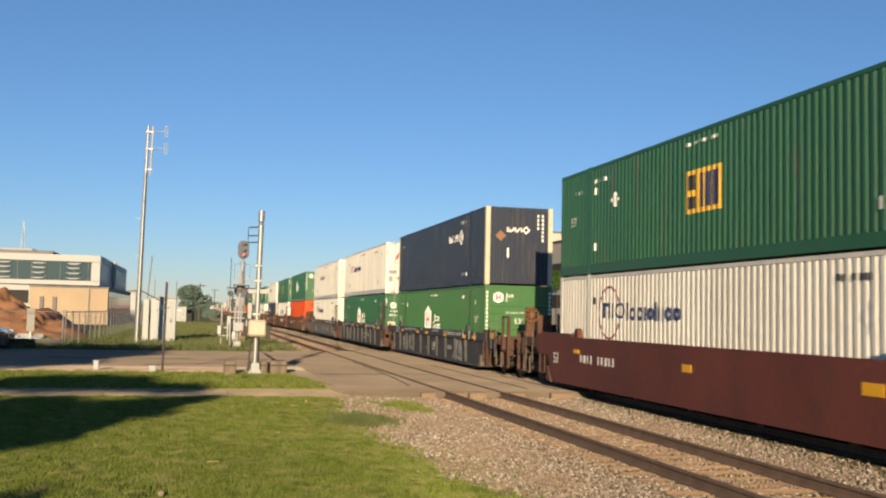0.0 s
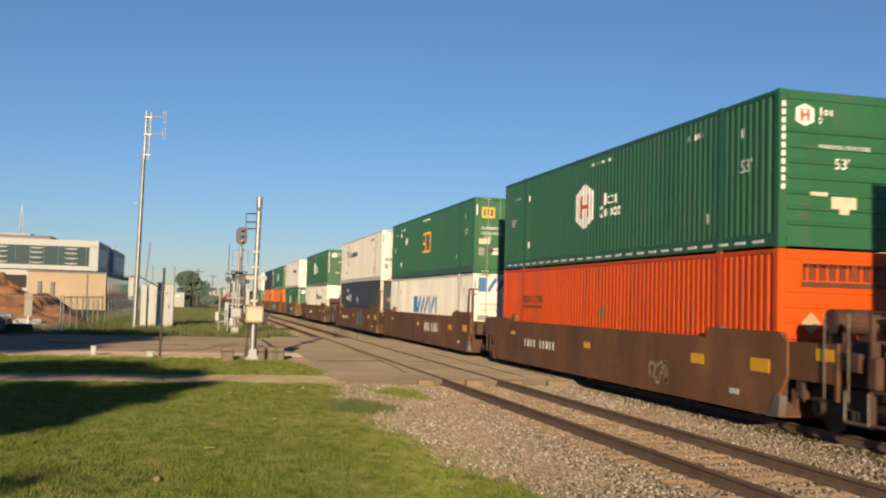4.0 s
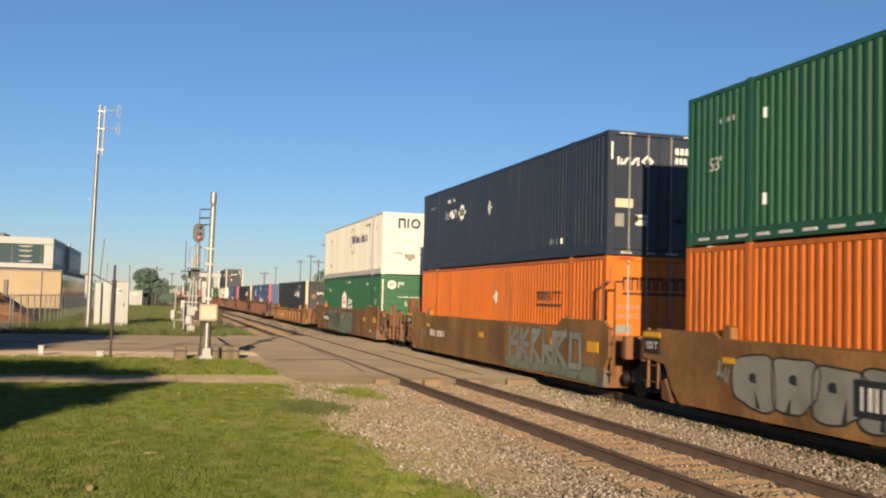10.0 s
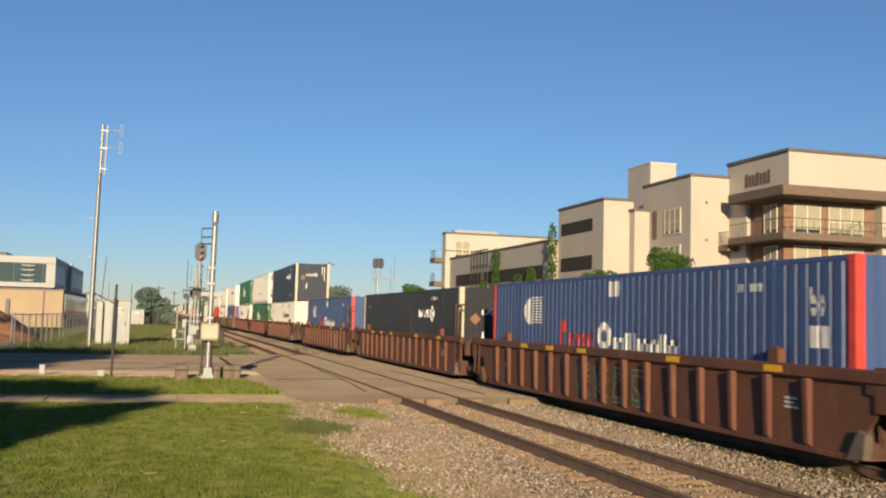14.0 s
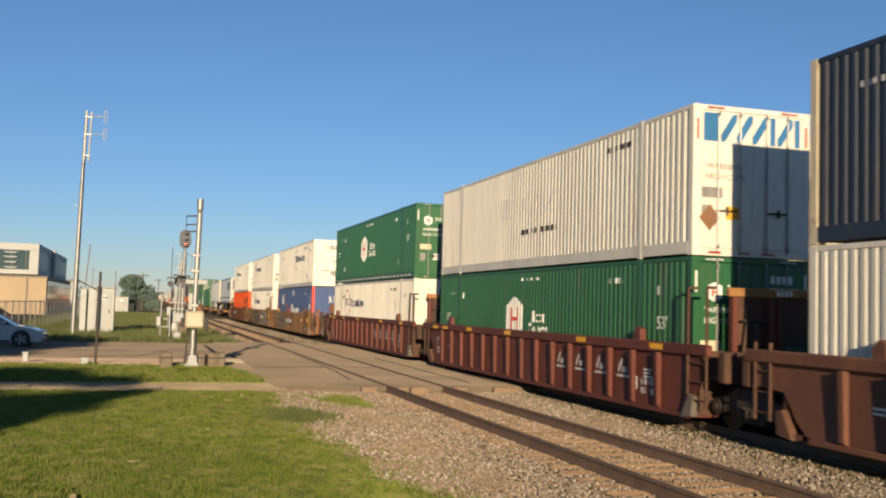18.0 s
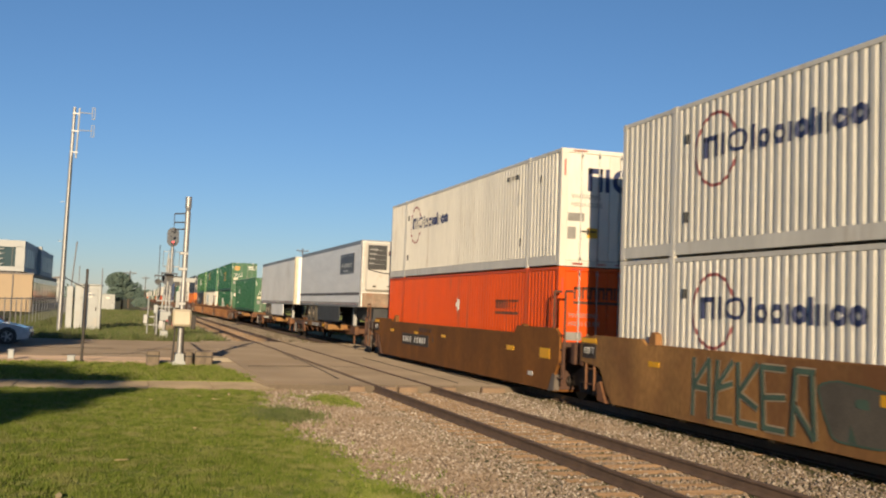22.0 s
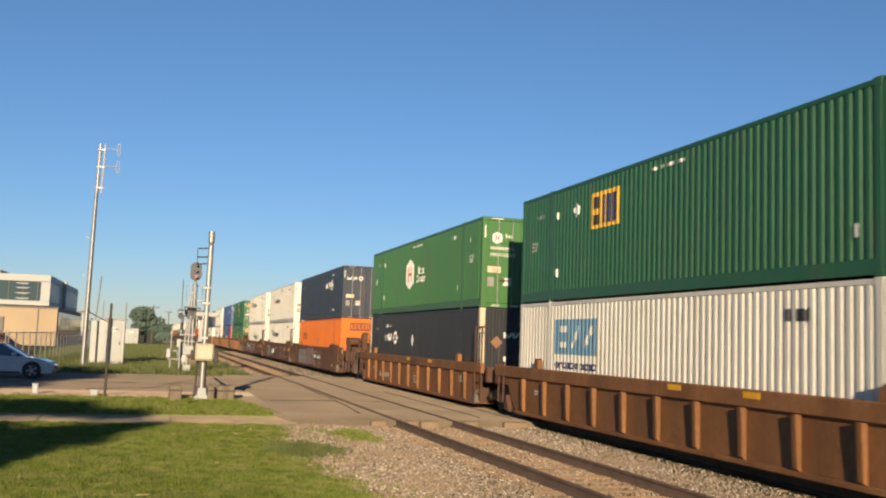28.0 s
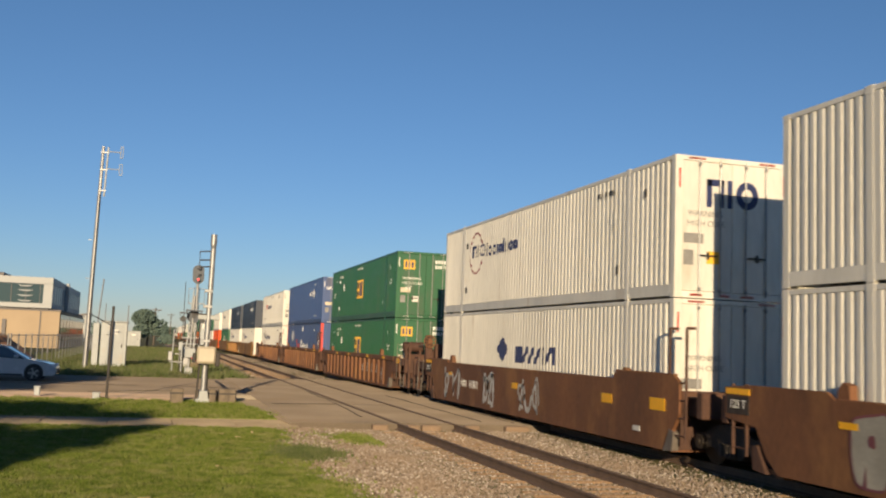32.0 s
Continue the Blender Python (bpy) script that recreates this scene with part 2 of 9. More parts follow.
M["rubber"] = surface("black_rubber", (0.025, 0.024, 0.023), 0.85, dark=0.7)
M["rim_metal"] = surface("bright_wheel_hub", (0.42, 0.35, 0.26), 0.35, metal=0.6, dark=0.85)
M["darkpanel"] = surface("dark_panel", (0.03, 0.03, 0.032), 0.5, dark=0.8)


# ---------------- mesh helpers ----------------
def part(name, bm, material, parent, label=""):
    """One mesh object out of a bmesh, under a thing or a part."""
    me = bm
    if isinstance(bm, bmesh.types.BMesh):
        me = bpy.data.meshes.new(name)
        bm.to_mesh(me)
        bm.free()
    ob = new(name, me)
    if not me.materials:
        me.materials.append(material)
    elif me.materials[0] is not material:
        ob.material_slots[0].link = "OBJECT"
        ob.material_slots[0].material = material
    if parent is not None:
        ob.parent = parent
    if name in ("number_bar", "painted_mark", "lettering_bars", "graffiti", "reflective_tape", "side_brace"):
        ob["kind"] = "stuff"
    if label:
        ob["label"] = label
    return ob


def thing(name, m, label, category, group="", kind=""):
    ob = new(name)
    ob.matrix_basis = m
    ob.empty_display_size = 0.2
    return tagged(ob, label, category, group, kind)


def add_box(bm, x0, x1, y0, y1, z0, z1, bevel=0.0):
    r = bmesh.ops.create_cube(bm, size=1, matrix=Matrix.LocRotScale(((x0 + x1) / 2, (y0 + y1) / 2, (z0 + z1) / 2), None, (abs(x1 - x0), abs(y1 - y0), abs(z1 - z0))))
    if bevel:
        es = list({e for w in r["verts"] for e in w.link_edges})
        bmesh.ops.bevel(bm, geom=es, offset=bevel, segments=1, affect="EDGES", profile=0.5)
    return bm


def boxes(*bs, bevel=0.0):
    bm = bmesh.new()
    for b in bs:
        add_box(bm, *b, bevel=bevel)
    return bm


def add_tube(bm, a, b, r, r2=None, seg=10):
    a, b = Vector(a), Vector(b)
    q = (b - a).to_track_quat("Z", "Y").to_matrix().to_4x4()
    bmesh.ops.create_cone(bm, cap_ends=True, segments=seg, radius1=r, radius2=r if r2 is None else r2, depth=(b - a).length,
                          matrix=Matrix.Translation((a + b) / 2) @ q)
    return bm


def tubes(*ts, seg=10):
    bm = bmesh.new()
    for t in ts:
        add_tube(bm, *t, seg=seg)
    return bm


def prism(pts, axis, lo, hi):
    """A plate of the outline pts (2D), extruded along axis from lo to hi. For axis x the outline is (y, z), for y (x, z), for z (x, y)."""
    def place(p, w):
        return {"x": (w, p[0], p[1]), "y": (p[0], w, p[1]), "z": (p[0], p[1], w)}[axis]
    bm = bmesh.new()
    a = [bm.verts.new(place(p, lo)) for p in pts]
    b = [bm.verts.new(place(p, hi)) for p in pts]
    bm.faces.new(a)
    bm.faces.new(b[::-1])
    for i in range(len(pts)):
        j = (i + 1) % len(pts)
        bm.faces.new((a[j], a[i], b[i], b[j]))
    bmesh.ops.recalc_face_normals(bm, faces=bm.faces)
    return bm


def mesh_of(name, verts, faces, smooth=False):
    me = bpy.data.meshes.new(name)
    me.from_pydata(verts, [], faces)
    me.validate()
    if smooth:
        me.shade_smooth()
    return me

# ---------------- ground, road, tracks ----------------
def grass_like(name, c1, c2, c3, scale=0.35):
    m, n, l, p = nodes_of(name)
    tc = n.new("ShaderNodeTexCoord")
    a, b, c = (n.new("ShaderNodeTexNoise") for _ in range(3))
    for q, s in ((a, scale), (b, 9.0), (c, 55.0)):
        q.inputs["Scale"].default_value, q.inputs["Detail"].default_value = s, 6
        l.new(tc.outputs["Object"], q.inputs["Vector"])
    r = n.new("ShaderNodeValToRGB")
    r.color_ramp.elements[0].color, r.color_ramp.elements[1].color = (*c1, 1), (*c2, 1)
    r.color_ramp.elements[0].position, r.color_ramp.elements[1].position = 0.35, 0.65
    l.new(a.outputs[0], r.inputs[0])
    mr = n.new("ShaderNodeMapRange")
    mr.inputs[1].default_value, mr.inputs[2].default_value = 0.52, 0.68
    mr.inputs[4].default_value = 0.6
    l.new(b.outputs[0], mr.inputs[0])
    mx = n.new("ShaderNodeMix")
    mx.data_type = "RGBA"
    l.new(mr.outputs[0], mx.inputs["Factor"])
    l.new(r.outputs[0], mx.inputs["A"])
    mx.inputs["B"].default_value = (*c3, 1)
    l.new(mx.outputs["Result"], p.inputs["Base Color"])
    p.inputs["Roughness"].default_value = 0.9
    p.inputs["Specular IOR Level"].default_value = 0.2
    bp = n.new("ShaderNodeBump")
    bp.inputs["Strength"].default_value, bp.inputs["Distance"].default_value = 0.6, 0.04
    l.new(c.outputs[0], bp.inputs["Height"])
    l.new(bp.outputs[0], p.inputs["Normal"])
    return m


def pieces(name, ramp, rough=0.85, patch=None, patch_scale=0.4, trans=0.0, more=()):
    """For many joined pieces: each takes its own colour from the ramp, with larger patches laid over."""
    m, n, l, p = nodes_of(name)
    g = n.new("ShaderNodeNewGeometry")
    r = n.new("ShaderNodeValToRGB")
    e = r.color_ramp.elements
    e[0].color, e[1].color = (*ramp[0], 1), (*ramp[-1], 1)
    for k, c in enumerate(ramp[1:-1]):
        q = e.new((k + 1) / (len(ramp) - 1))
        q.color = (*c, 1)
    l.new(g.outputs["Random Per Island"], r.inputs[0])
    out = r.outputs[0]
    if patch is not None:
        tc = n.new("ShaderNodeTexCoord")
        no = n.new("ShaderNodeTexNoise")
        no.inputs["Scale"].default_value, no.inputs["Detail"].default_value = patch_scale, 5
        l.new(tc.outputs["Object"], no.inputs["Vector"])
        mr = n.new("ShaderNodeMapRange")
        mr.inputs[1].default_value, mr.inputs[2].default_value, mr.inputs[4].default_value = 0.42, 0.7, 0.75
        l.new(no.outputs[0], mr.inputs[0])
        mx = n.new("ShaderNodeMix")
        mx.data_type = "RGBA"
        l.new(mr.outputs[0], mx.inputs["Factor"])
        l.new(out, mx.inputs["A"])
        mx.inputs["B"].default_value = (*patch, 1)
        out = mx.outputs["Result"]
    for col, sc, lo, hi, amt in more:
        tc = n.new("ShaderNodeTexCoord")
        no = n.new("ShaderNodeTexNoise")
        no.inputs["Scale"].default_value, no.inputs["Detail"].default_value = sc, 4
        l.new(tc.outputs["Object"], no.inputs["Vector"])
        mr = n.new("ShaderNodeMapRange")
        mr.inputs[1].default_value, mr.inputs[2].default_value, mr.inputs[4].default_value = lo, hi, amt
        l.new(no.outputs[0], mr.inputs[0])
        mx = n.new("ShaderNodeMix")
        mx.data_type = "RGBA"
        l.new(mr.outputs[0], mx.inputs["Factor"])
        l.new(out, mx.inputs["A"])
        mx.inputs["B"].default_value = (*col, 1)
        out = mx.outputs["Result"]
    l.new(out, p.inputs["Base Color"])
    p.inputs["Roughness"].default_value = rough
    p.inputs["Specular IOR Level"].default_value = 0.12
    p.inputs["Diffuse Roughness"].default_value = 1.0
    if trans:
        p.inputs["Subsurface Weight"].default_value = 0.0
        tr = n.new("ShaderNodeBsdfTranslucent")
        ad = n.new("ShaderNodeMixShader")
        ad.inputs[0].default_value = trans
        l.new(out, tr.inputs["Color"])
        l.new(p.outputs[0], ad.inputs[1])
        l.new(tr.outputs[0], ad.inputs[2])
        l.new(ad.outputs[0], n["Material Output"].inputs["Surface"])
    return m


M["soil"] = grass_like("grassy_soil", (0.115, 0.115, 0.042), (0.17, 0.155, 0.07), (0.24, 0.19, 0.11))
M["lawn"] = grass_like("mown_lawn_soil", (0.157, 0.198, 0.036), (0.211, 0.245, 0.050), (0.254, 0.254, 0.080))
M["blades"] = pieces("lawn_grass_blades", [(0.111, 0.161, 0.021), (0.162, 0.220, 0.033), (0.212, 0.261, 0.048), (0.288, 0.295, 0.098)], 0.8, (0.144, 0.188, 0.032), 0.25, 0.3, (((0.288, 0.277, 0.107), 2.4, 0.50, 0.66, 0.8), ((0.073, 0.111, 0.018), 4.5, 0.52, 0.66, 0.75), ((0.340, 0.305, 0.146), 13.0, 0.58, 0.68, 0.7)))
M["weeds"] = pieces("rough_weed_blades", [(0.092, 0.128, 0.038), (0.143, 0.176, 0.061), (0.184, 0.208, 0.085), (0.258, 0.227, 0.138)], 0.85, (0.138, 0.165, 0.061), 0.2, 0.3, (((0.230, 0.189, 0.133), 0.45, 0.54, 0.64, 0.7), ((0.101, 0.146, 0.042), 0.9, 0.50, 0.64, 0.7)))
M["asphalt"] = surface("worn_asphalt", (0.20, 0.16, 0.12), 0.95, dark=0.78, scale=0.5, grain=26, stain=(0.170, 0.128, 0.087), stain_amt=0.35, stain_scale=0.35, bump=0.2, vary=0.05, spec=0.05, matt=1.0)
M["concrete"] = surface("weathered_concrete", (0.263, 0.210, 0.140), 0.95, dark=0.75, scale=0.8, grain=30, stain=(0.168, 0.132, 0.090), stain_amt=0.45, bump=0.2, vary=0.06, spec=0.05, matt=1.0)
M["pale_pad"] = surface("pale_concrete_patch", (0.372, 0.312, 0.222), 0.95, dark=0.8, scale=1.5, grain=30, bump=0.2, spec=0.05, matt=1.0)
M["dry_leaf"] = surface("dry_tan_leaf", (0.50, 0.38, 0.20), 0.8, dark=0.75, scale=9, bump=0.1)
M["dust"] = surface("brown_track_dust", (0.15, 0.092, 0.055), 0.95, dark=0.6, scale=3, grain=22, stain=(0.22, 0.15, 0.10), stain_amt=0.4, stain_scale=5, bump=0.8, vary=0, matt=1.0, spec=0.05)
M["shoulder"] = surface("pinkish_worn_concrete", (0.34, 0.255, 0.19), 0.95, dark=0.7, scale=0.7, grain=24, stain=(0.22, 0.175, 0.13), stain_amt=0.5, stain_scale=0.6, bump=0.2, vary=0, matt=1.0, spec=0.05)
M["kerb"] = surface("pinkish_stone_kerb", (0.40, 0.29, 0.215), 0.9, dark=0.75, scale=2, grain=30, bump=0.2, vary=0.1)
M["ballast_bed"] = surface("ballast_fines", (0.178, 0.134, 0.096), 0.95, dark=0.55, scale=9, grain=26, stain=(0.137, 0.101, 0.074), stain_amt=0.4, stain_scale=14, bump=0.9, vary=0, matt=1.0)
M["stones"] = pieces("crushed_ballast_stone", [(0.086, 0.062, 0.045), (0.184, 0.140, 0.103), (0.261, 0.209, 0.163), (0.147, 0.120, 0.101), (0.290, 0.243, 0.199), (0.460, 0.408, 0.353)], 0.9, (0.220, 0.162, 0.117), 0.6)
M["tie"] = surface("weathered_timber", (0.29, 0.187, 0.108), 0.9, dark=0.6, scale=3, grain=30, stretch=(0.4, 3, 3), bump=0.3, matt=1.0, spec=0.1)
M["rail"] = surface("rusty_rail_steel", (0.165, 0.105, 0.07), 0.85, metal=0.1, dark=0.75, scale=5, grain=50, bump=0.1)
M["header"] = surface("orange_brown_timber", (0.25, 0.17, 0.11), 0.85, dark=0.7, scale=2, bump=0.2)
M["gap"] = surface("dark_flangeway_grime", (0.06, 0.045, 0.035), 0.95, dark=0.7)

G0 = -0.16            # general ground; the rail tops are at 0


def structure(name, bm, material, label, category=""):
    ob = part(name, bm, material, None)
    return tagged(ob, label, category, kind="structure")


def strip(x0, x1, y0, y1, z, thick=0.12):
    return boxes((x0, x1, y0, y1, z - thick, z))


def wavy(x0, edge, y0, y1, z, n=80, thick=0.12):
    """A sheet whose right-hand border wanders."""
    pts = [(x0, y0)] + [(edge(y0 + (y1 - y0) * k / n), y0 + (y1 - y0) * k / n) for k in range(n + 1)] + [(x0, y1)]
    return prism(pts, "z", z - thick, z)


def lawn_edge(y):
    base = float(np.interp(y, (-30, 10, 12, 16, 18.5, 21, 24, 26), (-3.4, -3.4, -3.6, -4.0, -4.25, -4.15, -4.1, -3.95)))
    return base + 0.28 * noise.noise((0.4 * y, 3.1, 0)) + 0.12 * noise.noise((1.9 * y, 7.7, 0))


bm = bmesh.new()
bmesh.ops.create_grid(bm, x_segments=40, y_segments=40, size=2600, matrix=Matrix.Translation((0, 400, G0 - 0.02)))
structure("ground", bm, M["soil"], "flat rough grassy ground reaching the horizon", "ground")
structure("lawn", wavy(-60, lawn_edge, -30, 25.65, -0.115), M["lawn"], "mown green lawn beside the tracks", "lawn")
structure("grass_verge", wavy(-60, lambda y: -3.35 - 0.09 * (y - 28.0) ** 1.2 if y > 28 else -3.35, 28.0, 34.5, -0.09, 30), M["lawn"], "narrow strip of mown grass between path and road", "grass verge")
structure("road", strip(-120, 90, 35.1, 51.5, -0.06), M["asphalt"], "worn asphalt road that crosses the railway", "road")
structure("crossing_apron", prism([(-3.45, 26.3), (12, 26.3), (12, 35.1), (-4.4, 35.1), (-3.9, 32)], "z", -0.18, -0.05), M["asphalt"], "worn asphalt apron of the level crossing", "road")
structure("ballast_bed", prism([(-5.0, -0.135), (-3.2, -0.155), (-1.9, -0.20), (6.2, -0.20), (8.4, -0.30), (8.4, -0.5), (-5.0, -0.5)], "y", -60, 1500), M["ballast_bed"], "grey-brown crushed stone track bed", "ballast")

structure("track_dust", prism([(2.05, -0.2), (2.35, -0.188), (6.1, -0.188), (6.3, -0.2)], "y", -60, 26.2), M["dust"], "brown dusty ground under the passing train", "ballast")

# path of poured slabs
walk_base = structure("sidewalk", strip(-60, -3.3, 25.72, 27.93, -0.118), M["concrete"], "weathered concrete sidewalk of poured slabs across the lawn", "sidewalk")
slab = boxes((-0.744, 0.744, -1.08, 1.08, -0.03, 0.0), bevel=0.008)
slab_me = bpy.data.meshes.new("slab")
slab.to_mesh(slab_me)
slab.free()
for k in range(26):
    ob = part("slab", slab_me, M["concrete"], walk_base)
    ob.location = (-4.05 - 1.5 * k, 26.82, -0.098 + 0.004 * math.sin(k * 2.1))
kerb = structure("kerb", strip(-60, -4.6, 34.55, 34.75, -0.06, 0.2), M["kerb"], "low pinkish kerb along the road edge", "kerb")
kb = boxes((-0.89, 0.89, -0.12, 0.12, -0.05, 0.0), bevel=0.012)
kerb_me = bpy.data.meshes.new("kerb_stone")
kb.to_mesh(kerb_me)
kb.free()
for k in range(20):
    part("kerb_stone", kerb_me, M["kerb"], kerb).location = (-5.6 - 1.8 * k, 34.66, -0.012)
structure("road_shoulder", strip(-60, -4.9, 35.1, 37.5, -0.05, 0.1), M["shoulder"], "dusty pinkish road shoulder of worn concrete", "road shoulder")
structure("gutter", strip(-60, -4.2, 34.78, 35.1, -0.055), M["concrete"], "pale concrete gutter beside the kerb", "gutter")


def rail_bm(x, y0, y1):
    s = [(-0.075, -0.17), (0.075, -0.17), (0.075, -0.155), (0.012, -0.13), (0.012, -0.045), (0.037, -0.035), (0.037, -0.006), (0.028, 0),
         (-0.028, 0), (-0.037, -0.006), (-0.037, -0.035), (-0.012, -0.045), (-0.012, -0.13), (-0.075, -0.155)]
    return prism([(x + a, b) for a, b in s], "y", y0, y1)


TRACKS = (0.035, 4.25)
for k, c in enumerate(TRACKS):
    for s in (-1, 1):
        structure("rail", rail_bm(c + s * 0.755, -60, 1500), M["rail"], "rusty steel rail with a worn top", "rail")

# crossing surface round the rails of both tracks
XY0, XY1 = 26.3, 52.6
for c in TRACKS:
    structure("crossing_panel", strip(c - 0.645, c + 0.645, XY0, XY1, -0.012, 0.1), M["asphalt"], "asphalt filling between the rails of the crossing", "crossing")
    structure("flangeway", strip(c - 0.72, c + 0.72, XY0, XY1, -0.06, 0.08), M["gap"], "dark grooves beside the crossing rails", "crossing")
structure("crossing_panel", strip(-3.4, TRACKS[0] - 0.82, XY0, XY1, -0.022, 0.1), M["asphalt"], "asphalt beside the near rail of the crossing", "crossing")
structure("crossing_panel", strip(TRACKS[0] + 0.82, TRACKS[1] - 0.82, XY0, XY1, -0.018, 0.1), M["asphalt"], "asphalt between the two tracks of the crossing", "crossing")
structure("crossing_panel", strip(TRACKS[1] + 0.82, 9.5, XY0, XY1, -0.022, 0.1), M["asphalt"], "asphalt beyond the far track of the crossing", "crossing")
structure("asphalt_lip", strip(-3.45, 9.5, 26.24, 26.297, -0.03, 0.3), M["asphalt"], "broken dark edge of the crossing asphalt", "crossing")
structure("concrete_pad", prism([(-4.55, 35.5), (-2.9, 35.6), (-2.5, 36.6), (-3.1, 37.9), (-4.3, 37.8)], "z", -0.1, -0.046), M["pale_pad"], "pale concrete patch beside the road", "concrete patch")
for x0, x1 in ((-1.42, -1.02), (-0.52, -0.20), (-0.12, 0.38), (1.02, 1.42), (2.15, 2.8), (3.5, 3.9)):
    hd = thing("crossing_header", pose((x0 + x1) / 2, 26.2, -0.2), "sunlit orange-brown timber block at the crossing edge", "timber block", "crossing edge blocks")
    part("block", boxes((-(x1 - x0) / 2, (x1 - x0) / 2, -0.16, 0.14, 0, 0.165), bevel=0.02), M["header"], hd)

# seams and cracks in the crossing surface
crack_rnd = random.Random(12)
for x0, y0, x1, y1 in ((-1.25, 28.3, -0.98, 33.5), (-0.98, 33.6, -0.9, 41.0), (1.9, 27.2, 1.95, 39.0), (2.75, 27.0, 2.9, 33.0), (-3.2, 33.1, -1.1, 33.4), (-0.55, 33.3, 0.6, 33.35), (-6.5, 43.2, -3.4, 42.9), (-13.0, 43.3, -7.4, 43.2), (-9.0, 38.2, -6.0, 40.4)):
    pts, back, n_ = [], [], 9
    for k in range(n_ + 1):
        f = k / n_
        dx, dy = crack_rnd.uniform(-0.04, 0.04), crack_rnd.uniform(-0.04, 0.04)
        w_ = crack_rnd.uniform(0.006, 0.022)
        px, py = x0 + (x1 - x0) * f + dx, y0 + (y1 - y0) * f + dy
        side = (w_, 0) if abs(y1 - y0) > abs(x1 - x0) else (0, w_ * 1.6)
        pts.append((px - side[0], py - side[1]))
        back.append((px + side[0], py + side[1]))
    structure("pavement_crack", prism(pts + back[::-1], "z", -0.07, -0.004 if abs(px) < 3.3 else -0.046), M["gap"], "dark tarred crack in the asphalt", "crack")

# timber ties
tie_bm = boxes((-1.3, 1.3, -0.115, 0.115, -0.18, 0), bevel=0.012)
tie_me = bpy.data.meshes.new("tie")
tie_bm.to_mesh(tie_me)
tie_bm.free()
plate_me = bpy.data.meshes.new("tie_plate")
pb = boxes((-0.17, 0.17, -0.09, 0.09, 0, 0.012), (-0.14, -0.10, -0.06, -0.03, 0.012, 0.05), (0.10, 0.14, 0.03, 0.06, 0.012, 0.05))
pb.to_mesh(plate_me)
pb.free()
rt = random.Random(3)
bed = bpy.data.objects["ballast_bed"]
for c, spans in ((TRACKS[0], ((6.0, 26.0), (53.0, 100.0))), (TRACKS[1], ((8.0, 26.0),))):
    for y0, y1 in spans:
        y = y0
        while y < y1:
            tie = part("tie", tie_me, M["tie"], bed)
            tie.matrix_basis = pose(c + rt.uniform(-0.06, 0.06), y, (-0.164 if c < 1 else -0.180) + rt.uniform(-0.014, 0.002), 0, 0, rt.uniform(-1.2, 1.2))
            y += 0.5
far_ties = boxes(*[(TRACKS[0] - 1.3, TRACKS[0] + 1.3, 100.2 + 0.55 * k, 100.43 + 0.55 * k, -0.3, -0.178) for k in range(160)])
tagged(part("far_ties", far_ties, M["tie"], bed), kind="stuff")


# --- loose stones and grass, many small pieces ---
def soup(name, verts, faces_per, faces, material, label, category):
    """verts: (n, k, 3) for n pieces of k corners; faces: the faces of one piece."""
    n, k = verts.shape[:2]
    f = np.array(faces)
    idx = (f[None] + (np.arange(n) * k)[:, None, None]).reshape(-1)
    me = bpy.data.meshes.new(name)
    me.vertices.add(n * k)
    me.vertices.foreach_set("co", verts.reshape(-1).astype(np.float32))
    me.loops.add(len(idx))
    me.loops.foreach_set("vertex_index", idx.astype(np.int32))
    np_ = n * len(faces)
    me.polygons.add(np_)
    s = f.shape[1]
    me.polygons.foreach_set("loop_start", np.arange(np_, dtype=np.int32) * s)
    me.polygons.foreach_set("loop_total", np.full(np_, s, dtype=np.int32))
    me.update(calc_edges=True)
    me.validate()
    return tagged(part(name, me, material, None), label, category, kind="stuff")


OCTA_V = np.array([(1, 0, 0), (-1, 0, 0), (0, 1, 0), (0, -1, 0), (0, 0, 1), (0, 0, -1)], float)
OCTA_F = [(0, 2, 4), (2, 1, 4), (1, 3, 4), (3, 0, 4), (2, 0, 5), (1, 2, 5), (3, 1, 5), (0, 3, 5)]


def bed_height(x):
    return np.interp(x, (-5.0, -3.2, -1.9, 6.2, 8.4), (-0.13, -0.15, -0.195, -0.195, -0.28))


